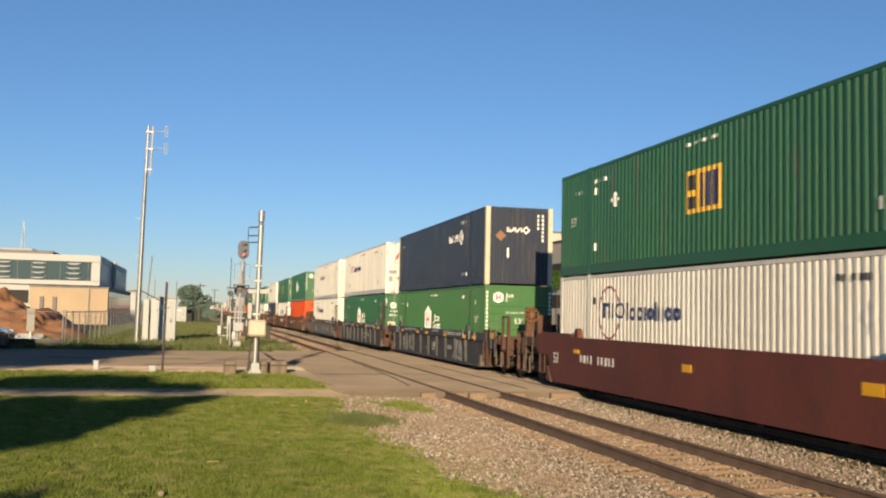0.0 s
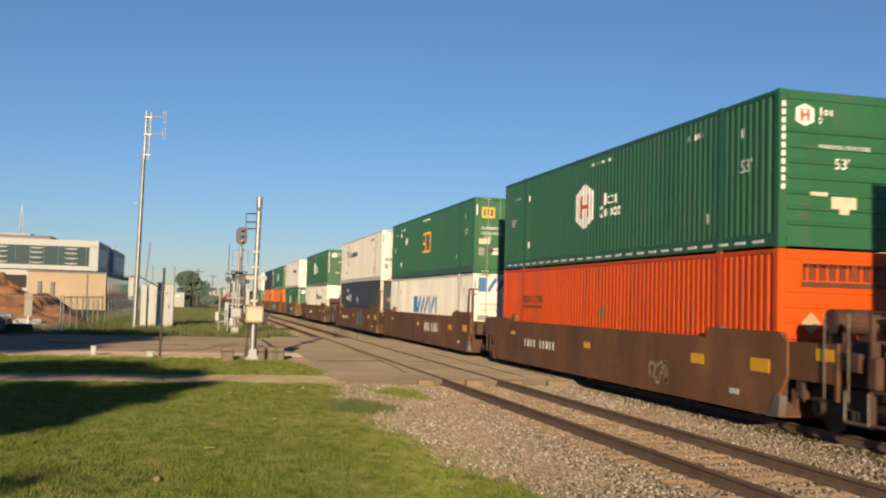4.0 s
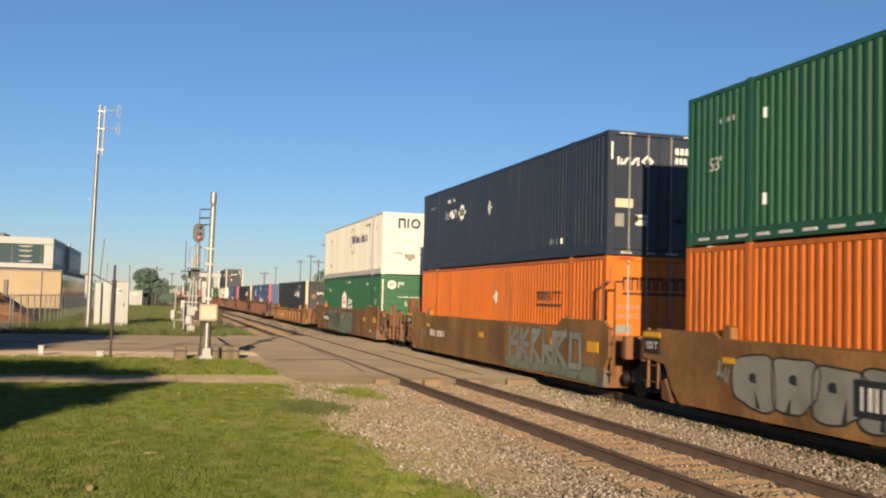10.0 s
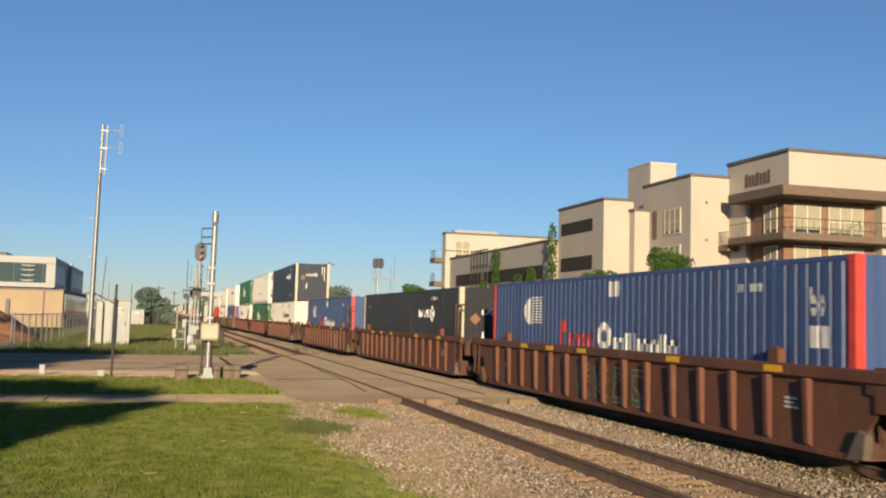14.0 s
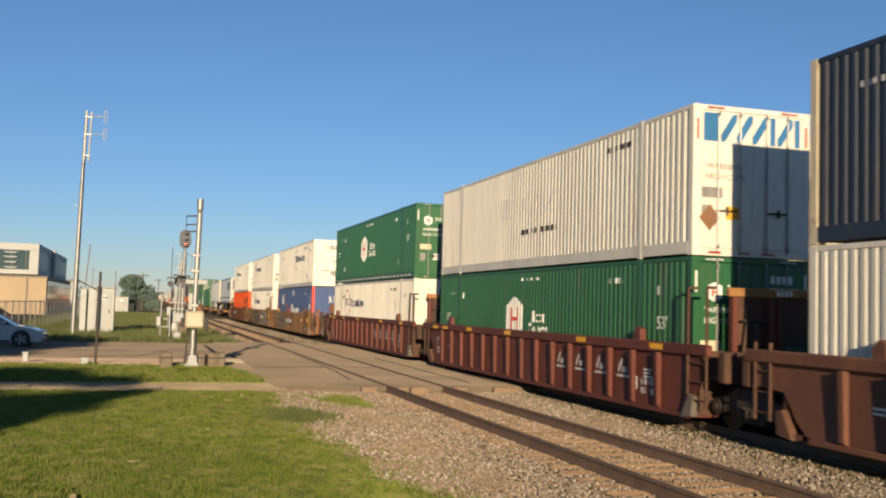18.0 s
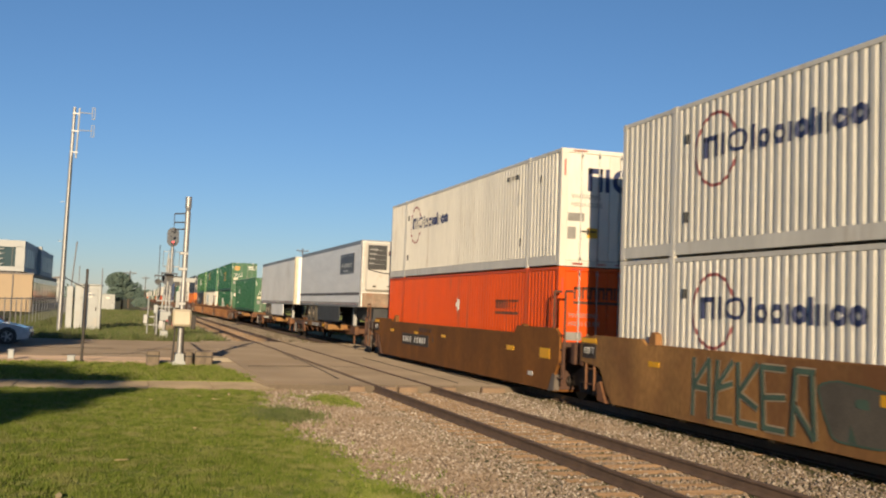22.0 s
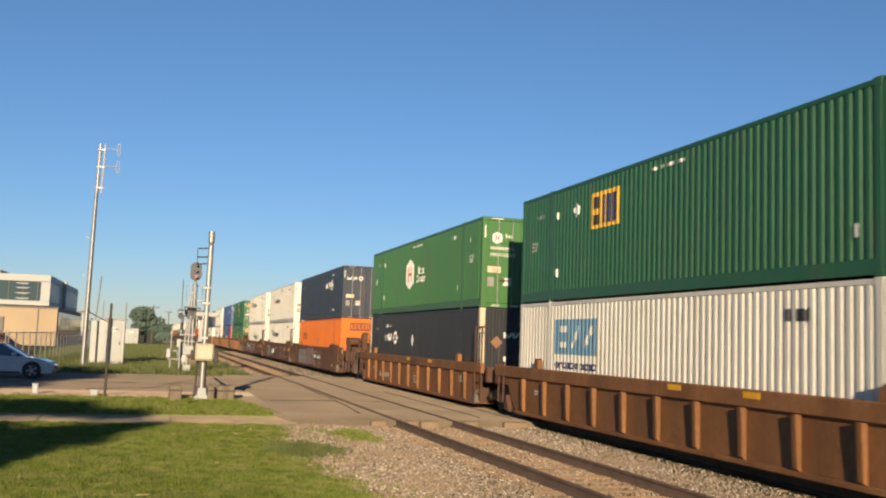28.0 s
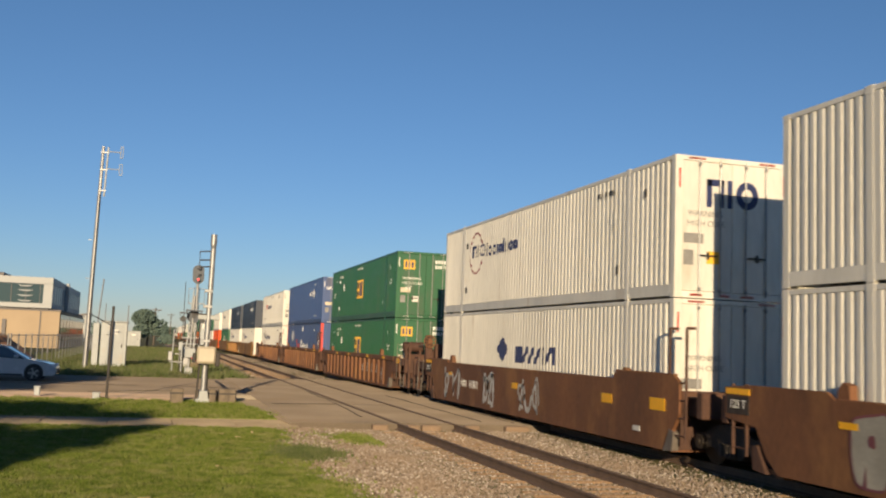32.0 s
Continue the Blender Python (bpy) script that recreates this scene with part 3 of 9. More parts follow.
def stones(name, x0, x1, y0, y1, n, size, label, seed, keep=None):
    rg = np.random.default_rng(seed)
    x, y = rg.uniform(x0, x1, n), rg.uniform(y0, y1, n)
    ok = np.ones(n, bool)
    for c in TRACKS:
        for s in (-1, 1):
            ok &= np.abs(x - c - s * 0.755) > 0.085
    if keep is not None:
        ok &= keep(x, y, rg)
    # few stones lie on the ties
    on_tie = (np.abs((y - 6.0 + 0.25) % 0.5 - 0.25) < 0.12) & ((np.abs(x - TRACKS[0]) < 1.32))
    ok &= ~(on_tie & (rg.uniform(size=n) < 0.90))
    x, y = x[ok], y[ok]
    n = len(x)
    r = size * rg.uniform(0.55, 1.25, n)
    v = OCTA_V[None] * rg.uniform(0.65, 1.2, (n, 6, 1)) + rg.uniform(-0.25, 0.25, (n, 6, 3))
    v *= r[:, None, None] * np.array([1.0, 1.0, 0.75])
    a = rg.uniform(0, 6.283, n)
    ca, sa = np.cos(a)[:, None], np.sin(a)[:, None]
    v = np.stack([v[..., 0] * ca - v[..., 1] * sa, v[..., 0] * sa + v[..., 1] * ca, v[..., 2]], -1)
    lift = bed_height(x) + rg.uniform(-0.005, 0.025, n)
    v += np.stack([x, y, lift], -1)[:, None]
    return soup(name, v, 8, OCTA_F, M["stones"], label, "ballast stones")


edge_y = np.linspace(-30, 26, 300)
edge_x = np.array([lawn_edge(q) for q in edge_y])


def off_lawn(x, y, rg):
    return ((x < 2.2) | (rg.uniform(size=len(x)) < np.clip(1 - (x - 2.2) * 0.9, 0.15, 1))) & (x > np.interp(y, edge_y, edge_x) + rg.normal(0, 0.22, len(x)))


stones("ballast_stones", -4.6, 3.4, 7.5, 26.2, 105000, 0.030, "loose pale crushed stones beside the rails", 1, off_lawn)
stones("far_ballast_stones", -2.6, 3.2, 53.0, 130.0, 14000, 0.05, "loose crushed stones beyond the crossing", 2)


def blades(name, x, y, z, h0, h1, w, material, label, seed, per=4):
    rg = np.random.default_rng(seed)
    n = len(x) * per
    X_, Y_ = np.repeat(x, per) + rg.normal(0, 0.02, n), np.repeat(y, per) + rg.normal(0, 0.02, n)
    h, a, lean = rg.uniform(h0, h1, n), rg.uniform(0, 6.283, n), rg.normal(0, 0.35, (n, 2))
    # tufts: the grass stands taller and shorter in patches
    tuft = np.sin(X_ * 5.1 + 1.3 * np.sin(Y_ * 2.3)) * np.sin(Y_ * 3.7 + 1.7 * np.sin(X_ * 2.9)) + 0.6 * np.sin(X_ * 13.0 + Y_ * 5.0) * np.sin(Y_ * 11.0 - X_ * 4.0)
    h *= np.clip(1.0 + 0.55 * tuft, 0.35, 2.0)
    ww = w * rg.uniform(0.7, 1.4, n)
    v = np.zeros((n, 3, 3))
    v[:, 0] = np.stack([X_ - np.cos(a) * ww, Y_ - np.sin(a) * ww, np.full(n, z)], -1)
    v[:, 1] = np.stack([X_ + np.cos(a) * ww, Y_ + np.sin(a) * ww, np.full(n, z)], -1)
    v[:, 2] = np.stack([X_ + lean[:, 0] * h, Y_ + lean[:, 1] * h, z + h], -1)
    return soup(name, v, 1, [(0, 1, 2)], material, label, "grass")


rg = np.random.default_rng(11)
n = 150000
gy = 8.5 + (25.6 - 8.5) * rg.uniform(size=n) ** 1.15
gx = rg.uniform(-13.5, -2.6, n)
ok = gx < np.interp(gy, edge_y, edge_x) + rg.normal(0, 0.16, n) * (1 + (rg.uniform(size=n) < 0.12) * 3)
ok &= gx > -6.9 - 0.36 * gy
blades("lawn_grass", gx[ok], gy[ok], -0.12, 0.02, 0.06, 0.0075, M["blades"], "short mown green grass", 12)
n = 1500
gy, gx = rg.normal(23.6, 0.6, n), rg.normal(-2.5, 0.4, n)
ok = (gy < 25.9) & (gx < -1.9)
blades("ballast_grass", gx[ok], gy[ok], -0.17, 0.03, 0.09, 0.008, M["blades"], "thin grass growing in the stones", 13)
n = 26000
gy, gx = rg.uniform(28.0, 34.5, n), rg.uniform(-20, -3.3, n)
ok = gx < -3.4 - 0.09 * np.maximum(gy - 28, 0) ** 1.2
blades("verge_grass", gx[ok], gy[ok], -0.10, 0.04, 0.10, 0.013, M["blades"], "short grass of the verge", 14)
n = 30000
gy = 52.2 + 110 * rg.uniform(size=n) ** 1.6
gx = rg.uniform(-16, -2.2, n)
blades("rough_weeds", gx, gy, G0 - 0.02, 0.06, 0.34, 0.03, M["weeds"], "rough green weeds beyond the road", 15, 5)
n = 9000
gy = 52.5 + 150 * rg.uniform(size=n) ** 1.5
gx = rg.uniform(7.5, 24, n)
blades("rough_weeds_beyond", gx, gy, G0 - 0.02, 0.15, 0.6, 0.03, M["weeds"], "rough weeds beyond the far track", 16, 5)
n = 1600
gy, gx = rg.normal(20.3, 0.45, n), rg.normal(-4.0, 0.3, n)
blades("dry_grass", gx, gy, -0.13, 0.05, 0.12, 0.007, M["weeds"], "thin dry grass at the edge of the stones", 18)
rgs = random.Random(8)
for x, y, w in ((-6.8, 15.0, 0.13), (-7.4, 12.7, 0.07), (-5.3, 23.6, 0.06), (-5.0, 23.0, 0.07), (-6.3, 22.8, 0.05), (-4.6, 24.1, 0.06), (-5.7, 18.2, 0.04)):
    lf = thing("fallen_leaf", pose(x, y, -0.075, rgs.uniform(-12, 12), rgs.uniform(-15, 5), rgs.uniform(0, 360)), "dry pale tan leaf lying on the lawn", "leaf", "fallen leaves")
    part("blade", prism([(-w, 0), (-w * 0.5, w * 0.45), (w * 0.2, w * 0.55), (w, 0.1 * w), (w * 0.3, -w * 0.4), (-w * 0.6, -w * 0.35)], "z", 0, 0.012), M["dry_leaf"], lf)

# ---------------- the train ----------------
TRAIN_X = TRACKS[1]
# how far each unit's load centre stands up the line at the start
CAR_S = [s - 8.075 for s in (27.63, 51.48, 71.36, 90.86, 114.74, 134.71, 154.00, 177.92, 201.42, 220.98, 240.62, 264.09, 287.89, 311.35, 331.01, 350.59,
         373.73, 393.24, 412.94, 436.54, 456.16, 475.40, 496.92, 515.74, 536.25, 557.23, 576.79, 596.46, 620.37, 639.78, 659.41, 683.03, 702.74, 722.54)]
# how far the train has gone at each second
GONE = (0.022, 20.749, 41.192, 61.574, 81.964, 102.268, 122.490, 142.679, 162.819, 182.743, 202.577, 222.500, 242.322, 261.897, 281.506, 301.098, 320.622,
        340.082, 359.382, 378.364, 397.707, 416.974, 436.068, 455.100, 474.096, 493.040, 511.934, 530.780, 549.579, 568.374, 587.085, 605.833, 624.393)


MOVERS = []
CACHE = {}


def shared(key, build):
    """A mesh that is built once and then shared."""
    if key not in CACHE:
        made = build()
        if isinstance(made, bmesh.types.BMesh):
            me = bpy.data.meshes.new(key)
            made.to_mesh(me)
            made.free()
            made = me
        CACHE[key] = made
    return CACHE[key]


def sp(name, key, build, material, parent, label="", at=None):
    """A part on a shared mesh."""
    me = shared(key, build)
    ob = new(name, me)
    if not me.materials:
        me.materials.append(material)
    ob.material_slots[0].link = "OBJECT"
    ob.material_slots[0].material = material
    ob.parent = parent
    if at is not None:
        ob.matrix_basis = at
    if label:
        ob["label"] = label
    if name in MARKS:
        ob["kind"] = "stuff"
    return ob


MARKS = ("painted_mark", "number_bar", "spring_group", "reflective_tape", "notice")


def words(text, size):
    key = "words_%s_%g" % (text, size)
    if key not in CACHE:
        cu = bpy.data.curves.new("lettering", "FONT")
        cu.body, cu.size, cu.extrude = text, size, 0.002
        cu.align_x, cu.align_y, cu.resolution_u = "CENTER", "CENTER", 2
        ob = bpy.data.objects.new("lettering", cu)
        scene.collection.objects.link(ob)
        bpy.context.view_layer.update()
        me = bpy.data.meshes.new_from_object(ob.evaluated_get(bpy.context.evaluated_depsgraph_get()))
        bpy.data.objects.remove(ob)
        CACHE[key] = me
    return CACHE[key]


def lettering(text, size, material, parent, m):
    me = words(text, size)
    ob = new("lettering", me)
    if not me.materials:
        me.materials.append(material)
    ob.material_slots[0].link = "OBJECT"
    ob.material_slots[0].material = material
    ob.parent, ob.matrix_basis = parent, m
    ob["label"], ob["kind"] = "painted writing " + text.lower(), "stuff"
    return ob


ON_SIDE, ON_END = (90, 0, -90), (90, 0, 0)

# --- corrugated container sides ---
HALF, HIGH, WIDE = 8.075, 2.87, 1.295
POST_Y = 6.02


class Corrugation:
    """The outline of a folded side wall: narrow inner folds every pitch metres, flat round the lifting posts."""

    def __init__(self, pitch, deep, inner, slope):
        rows, n = [], round(15.66 / pitch)
        for k in range(n):
            y = -7.83 + 15.66 * k / n
            mid = y + pitch / 2
            if min(abs(mid - POST_Y), abs(mid + POST_Y)) < pitch * 0.62:
                rows += [(y, 0.0), (y + pitch - 1e-4, 0.0)]
            else:
                rows += [(y, deep), (y + inner, deep), (y + inner + slope, 0.0), (y + pitch - slope, 0.0)]
        rows.append((7.83, deep))
        self.rows = rows
        self.y, self.d = np.array([q[0] for q in rows]), np.array([q[1] for q in rows])

    def skin(self, y):
        return -WIDE + 0.004 + float(np.interp(y, self.y, self.d))

    def side_mesh(self):
        vs, fs = [], []
        for y, d in self.rows:
            vs += [(-WIDE + 0.004 + d, y, 0.27), (-WIDE + 0.004 + d, y, 2.78)]
        for i in range(len(self.rows) - 1):
            fs.append((2 * i, 2 * i + 1, 2 * i + 3, 2 * i + 2))
        return mesh_of("corrugated_side", vs, fs)

    def decal_mesh(self, shapes, off=0.005):
        """Paint that follows the folds. A shape is y range, lower and upper edge (numbers or functions of y)."""
        vs, fs = [], []
        for y0, y1, lo, hi in shapes:
            y0, y1 = min(y0, y1), max(y0, y1)
            n = max(2, int((y1 - y0) / 0.035))
            ys = sorted({round(q, 4) for q in list(np.linspace(y0, y1, n)) + [float(c) for c in self.y if y0 < c < y1]})
            base = len(vs)
            for y in ys:
                a = lo(y) if callable(lo) else lo
                b = hi(y) if callable(hi) else hi
                vs += [(self.skin(y) - off, y, a), (self.skin(y) - off, y, max(b, a + 1e-3))]
            for i in range(len(ys) - 1):
                a = base + 2 * i
                fs.append((a, a + 1, a + 3, a + 2))
        return mesh_of("painted_mark", vs, fs)


FINE, WIDE_FOLD = Corrugation(0.2116, 0.036, 0.050, 0.030), Corrugation(0.282, 0.036, 0.035, 0.022)


def flat_mesh(shapes, y):
    """The same kinds of shape, on the flat end wall; x takes the place of y."""
    vs, fs = [], []
    for x0, x1, lo, hi in shapes:
        x0, x1 = min(x0, x1), max(x0, x1)
        xs = np.linspace(x0, x1, max(2, int((x1 - x0) / 0.03)) if callable(lo) or callable(hi) else 2)
        base = len(vs)
        for x in xs:
            a = lo(x) if callable(lo) else lo
            b = hi(x) if callable(hi) else hi
            vs += [(x, y, a), (x, y, max(b, a + 1e-3))]
        for i in range(len(xs) - 1):
            a = base + 2 * i
            fs.append((a, a + 2, a + 3, a + 1))
    return mesh_of("painted_mark", vs, fs)


def name_row(u0, u1, z0, z1, pattern, stroke=0.2, lean=0.0):
    """A company name as plain bars and rings, from u0 to u1. o, O: small or tall ring; l, i: tall or short bar; b: broad block; /: leaning bar; -: gap."""
    wide = {"o": 1.0, "O": 1.25, "l": 0.42, "i": 0.42, "b": 0.8, "/": 0.7, "n": 0.9, "N": 0.95, "-": 0.5}
    unit = (u1 - u0) / sum(wide[c] for c in pattern)
    h, out, u = z1 - z0, [], u0
    for c in pattern:
        w = wide[c] * unit
        mid, half = u + w / 2, abs(w) * 0.44
        if c in "oO":
            top = z0 + h * (0.74 if c == "o" else 1.0)
            out += ring(mid, (z0 + top) / 2, half, (top - z0) / 2, min(0.6, stroke * h / half))
        elif c in "li":
            out.append((mid - half * 0.62, mid + half * 0.62, z0, z0 + h * (1.0 if c == "l" else 0.74)))
        elif c == "b":
            out.append((mid - half, mid + half, z0, z1))
        elif c in "nN":
            k = 0.74 if c == "n" else 1.0
            out += [(mid - half, mid - half * 0.4, z0, z0 + h * k), (mid + half * 0.4, mid + half, z0, z0 + h * k), (mid - half, mid + half, z0 + h * (k - 0.24), z0 + h * k)]
        elif c == "/":
            out.append(slash(u, z0, u + w, z1, h * 0.5))
        u += w
    return out


def slash(ua, za, ub, zb, t):
    """A leaning stroke from one point to another, t high."""
    lo_, hi_ = min(za, zb), max(za, zb)
    f = lambda u: za + (zb - za) * (u - ua) / (ub - ua)
    return (min(ua, ub), max(ua, ub), lambda u: max(lo_, f(u) - t / 2), lambda u: min(hi_, f(u) + t / 2))


def lozenge_ring(cu, cz, a, b, th=0.34):
    f = lambda u: b * (1 - abs(u - cu) / a)
    g = lambda u: max(0.0, b * (1 - th) * (1 - abs(u - cu) / (a * (1 - th))))
    return [(cu - a, cu + a, lambda u: cz + g(u), lambda u: cz + f(u)), (cu - a, cu + a, lambda u: cz - f(u), lambda u: cz - g(u))]


def ring(cy, cz, a, b, th=0.16):
    def up(s):
        return lambda y: cz + s * b * math.sqrt(max(0, 1 - ((y - cy) / a) ** 2))

    def inn(s):
        return lambda y: cz + s * b * (1 - th) * math.sqrt(max(0, 1 - ((y - cy) / (a * (1 - th))) ** 2))
    return [(cy - a, cy + a, inn(1), up(1)), (cy - a, cy + a, up(-1), inn(-1))]


def lozenge(cy, cz, a, b):
    return (cy - a, cy + a, lambda y: cz - b * (1 - abs(y - cy) / a), lambda y: cz + b * (1 - abs(y - cy) / a))


def hexagon(cy, cz, a, b, cut):
    f = lambda y: b - cut * abs(y - cy) / a
    return (cy - a, cy + a, lambda y: cz - f(y), lambda y: cz + f(y))


def digits(u0, z0, n, h=0.13, seed=0):
    """A short row of small number bars."""
    rnd = random.Random(seed + n)
    return [(u0 - 0.13 * k, u0 - 0.13 * k - rnd.choice((0.05, 0.08, 0.09)), z0, z0 + h) for k in range(n) if rnd.random() < 0.85]


SMALL = [*digits(6.95, 2.22, 4, 0.09), (5.62, 5.5, 2.1, 2.28), (5.62, 5.5, 0.62, 0.82), (-5.48, -5.62, 0.60, 0.80), (-6.75, -6.9, 2.15, 2.33)]
TITLE = [*digits(0.66, 2.56, 11, 0.07, 3)]
SERIAL = [*digits(-4.5, 2.42, 9, 0.12, 5)]


def ring_name(u, z=1.86):
    return [("letter_plum", ring(u - 0.42, z + 0.02, 0.66, 0.68, 0.085)), ("letter_navy", name_row(u - 0.02, u - 1.42, z - 0.12, z + 0.27, "NlO", 0.24) + name_row(u - 1.46, u - 4.22, z - 0.16, z + 0.27, "looioliioo", 0.24)),
            ("ghost", [lozenge(-5.32 if u > 3 else 5.2, 1.85, 0.22, 0.26)]), ("letter_black", SMALL[4:] + SERIAL[:6])]


def red_name(u, z=1.75):
    return [("letter_red", name_row(u, u - 1.45, z - 0.14, z + 0.28, "/OO", 0.22)), ("letter_navy", name_row(u - 1.5, u - 4.35, z - 0.16, z + 0.27, "looioliioo", 0.22)), ("letter_black", SMALL[4:] + SERIAL[:6] + TITLE)]


def link_name(u, z=1.82, small=True):
    marks = name_row(u, u - 1.42, z, z + 0.30, "li/l/l", 0.2) + lozenge_ring(u - 1.95, z + 0.14, 0.40, 0.32, 0.42) + [lozenge(u - 1.95, z + 0.14, 0.10, 0.08)]
    return marks + ([*digits(u - 1.75, 2.47, 8, 0.12, 7), *digits(u - 2.0, 0.40, 7, 0.14, 9)] if small else [])


HEX = [hexagon(1.03, 1.53, 0.62, 0.62, 0.26)]
HEX_NAME = name_row(-0.22, -1.12, 1.46, 1.76, "loi", 0.22) + name_row(0.04, -1.36, 1.14, 1.44, "Ooooo", 0.24)
HEX_BARS = [(1.34, 1.16, 1.22, 1.84), (0.90, 0.72, 1.22, 1.84), (1.16, 0.90, 1.47, 1.58)]
LOGOS = {
    "ring_name": ring_name(5.05),
    "ring_name_mid": ring_name(-0.52),
    "red_name": red_name(5.2),
    "red_name_mid": red_name(-0.52),
    "plain_log": [("letter_navy", name_row(3.62, 0.83, 1.60, 2.0, "looioliioo", 0.22)), ("ghost", [lozenge(-5.3, 1.8, 0.22, 0.26)]), ("letter_black", SMALL[4:] + TITLE)],
    "hexagon_mark": [("letter_white", HEX + HEX_NAME + SMALL + TITLE + digits(-4.6, 2.4, 7, 0.12, 2)), ("letter_red", HEX_BARS)],
    "square_mark": [("letter_yellow", [(0.64, -0.85, 1.10, 2.02)]), ("letter_black", [(0.52, 0.18, 1.2, 1.46), (0.52, 0.18, 1.60, 1.92)]),
            ("letter_navy", [(0.02, -0.14, 1.2, 1.92), (-0.24, -0.40, 1.2, 1.92), (-0.52, -0.76, 1.2, 1.92)]), ("letter_white", SMALL + TITLE + [lozenge(4.32, 1.84, 0.25, 0.2)] + digits(5.6, 2.40, 8, 0.1, 4))],
    "square_mark_far": [("letter_yellow", [(3.58, 2.15, 1.63, 2.48)]), ("letter_black", [(3.46, 3.10, 1.72, 1.96), (3.46, 3.10, 2.10, 2.38)]),
                ("letter_navy", [(2.98, 2.82, 1.72, 2.38), (2.72, 2.56, 1.72, 2.38), (2.44, 2.22, 1.72, 2.38)]), ("letter_white", SMALL + TITLE + [lozenge(4.38, 2.2, 0.2, 0.19)])],
    "link_name": [("letter_white", link_name(-2.6) + SMALL[:4])],
    "link_name_far": [("letter_white", link_name(5.1, 1.72, False) + digits(5.0, 2.3, 8, 0.12, 7) + digits(-4.6, 0.38, 7, 0.14, 9) + SMALL[:4]), ("ghost", [lozenge(0.25, 1.78, 0.2, 0.24)])],
    "brown_name": [("letter_brown", name_row(-3.78, -5.52, 1.82, 2.06, "NNNNNlNNN", 0.3) + [(-3.78, -5.52, 1.66, 1.74)]), ("ghost", [lozenge(-0.5, 1.9, 0.2, 0.24)])],
    "brown_name_far": [("letter_brown", name_row(5.95, 4.25, 1.80, 2.02, "NNNNNlNNN", 0.3) + [(5.95, 4.25, 1.64, 1.72)]), ("placard", [lozenge(-0.3, 1.6, 0.24, 0.24)])],
    "disc_mark": [("letter_white", [(5.45, 4.85, lambda y: 2.04 - 0.37 * math.sqrt(max(0, 1 - ((y - 4.85) / 0.6) ** 2)), lambda y: 2.04 + 0.37 * math.sqrt(max(0, 1 - ((y - 4.85) / 0.6) ** 2)))]
               + [(4.95, 4.08, 1.72 + 0.074 * k, 1.752 + 0.074 * k) for k in range(10)] + name_row(0.72, -0.06, 1.14, 1.78, "O", 0.3) + name_row(-0.1, -2.98, 1.14, 1.56, "inlllinnlln", 0.3)
               + [(0.10, -0.12, 2.36, 2.70), (-0.2, -0.42, 2.36, 2.70), (-7.02, -7.22, 1.46, 1.80), (-7.27, -7.47, 1.46, 1.80), (-7.02, -7.08, 2.2, 2.4), *digits(-5.02, 2.36, 6, 0.14, 3)] + name_row(-7.02, -7.40, 1.94, 2.28, "OO", 0.3)),
              ("letter_red", [(2.85, 2.68, 1.2, 1.80), (2.68, 2.45, 1.52, 1.80)] + name_row(2.35, 0.9, 1.2, 1.60, "nnon", 0.3))],
    "slant_name_low": [("letter_navy", name_row(0.75, -2.17, 1.36, 1.82, "b///l/l", 0.3) + [lozenge(1.85, 1.72, 0.5, 0.38)])],
    "slant_name_big": [("letter_blue", name_row(2.3, -2.4, 1.25, 2.0, "b///l/l", 0.3)), ("letter_black", SMALL[4:])],
    "slant_name_old": [("ghost", name_row(2.35, -2.1, 1.4, 2.02, "b///l/l", 0.25)), ("letter_black", digits(0.7, 0.92, 20, 0.14, 8) + SERIAL)],
    "panel_mark": [("faded_blue", [(5.59, 3.12, 1.55, 2.42)]), ("white", [(5.35, 4.85, 1.72, 1.86), (5.35, 4.85, 2.10, 2.26), slash(4.55, 1.72, 4.1, 2.26, 0.2), slash(3.85, 1.72, 3.35, 2.26, 0.22)]), ("letter_navy", name_row(5.59, 3.12, 1.2, 1.42, "onoiooooio", 0.3)), ("letter_black", digits(-3.9, 2.28, 5, 0.2, 6))],
    "plain": [("letter_white", SMALL + TITLE + [lozenge(4.3, 1.8, 0.16, 0.24)])],
}
COLOUR_WORDS = {"white": "white", "green": "dark green", "lightgreen": "mid green", "navy": "navy blue", "black": "black", "orange": "orange", "red_orange": "red-orange", "blue": "blue"}
LOGO_WORDS = {"ring_name": "navy lettering and a ring", "ring_name_mid": "navy lettering and a ring", "red_name": "red and navy lettering", "red_name_mid": "red and navy lettering", "plain_log": "navy lettering", "hexagon_mark": "a white hexagon mark", 
              "square_mark": "a yellow square mark", "square_mark_far": "a yellow square mark", "link_name": "white lettering and diamond", "link_name_far": "white lettering and diamond", "brown_name": "dark brown lettering",
              "brown_name_far": "dark brown lettering", "disc_mark": "a white half-disc mark", "slant_name_low": "navy lettering", "slant_name_big": "large blue lettering", "slant_name_old": "faded grey lettering", "panel_mark": "large blue lettering", "plain": "small white markings"}


def end_bars(rows):
    """Flat marks on the end that faces back down the line: x range, z range."""
    return boxes(*[(a, b, -HALF - 0.004, -HALF + 0.002, c, d) for a, b, c, d in rows])


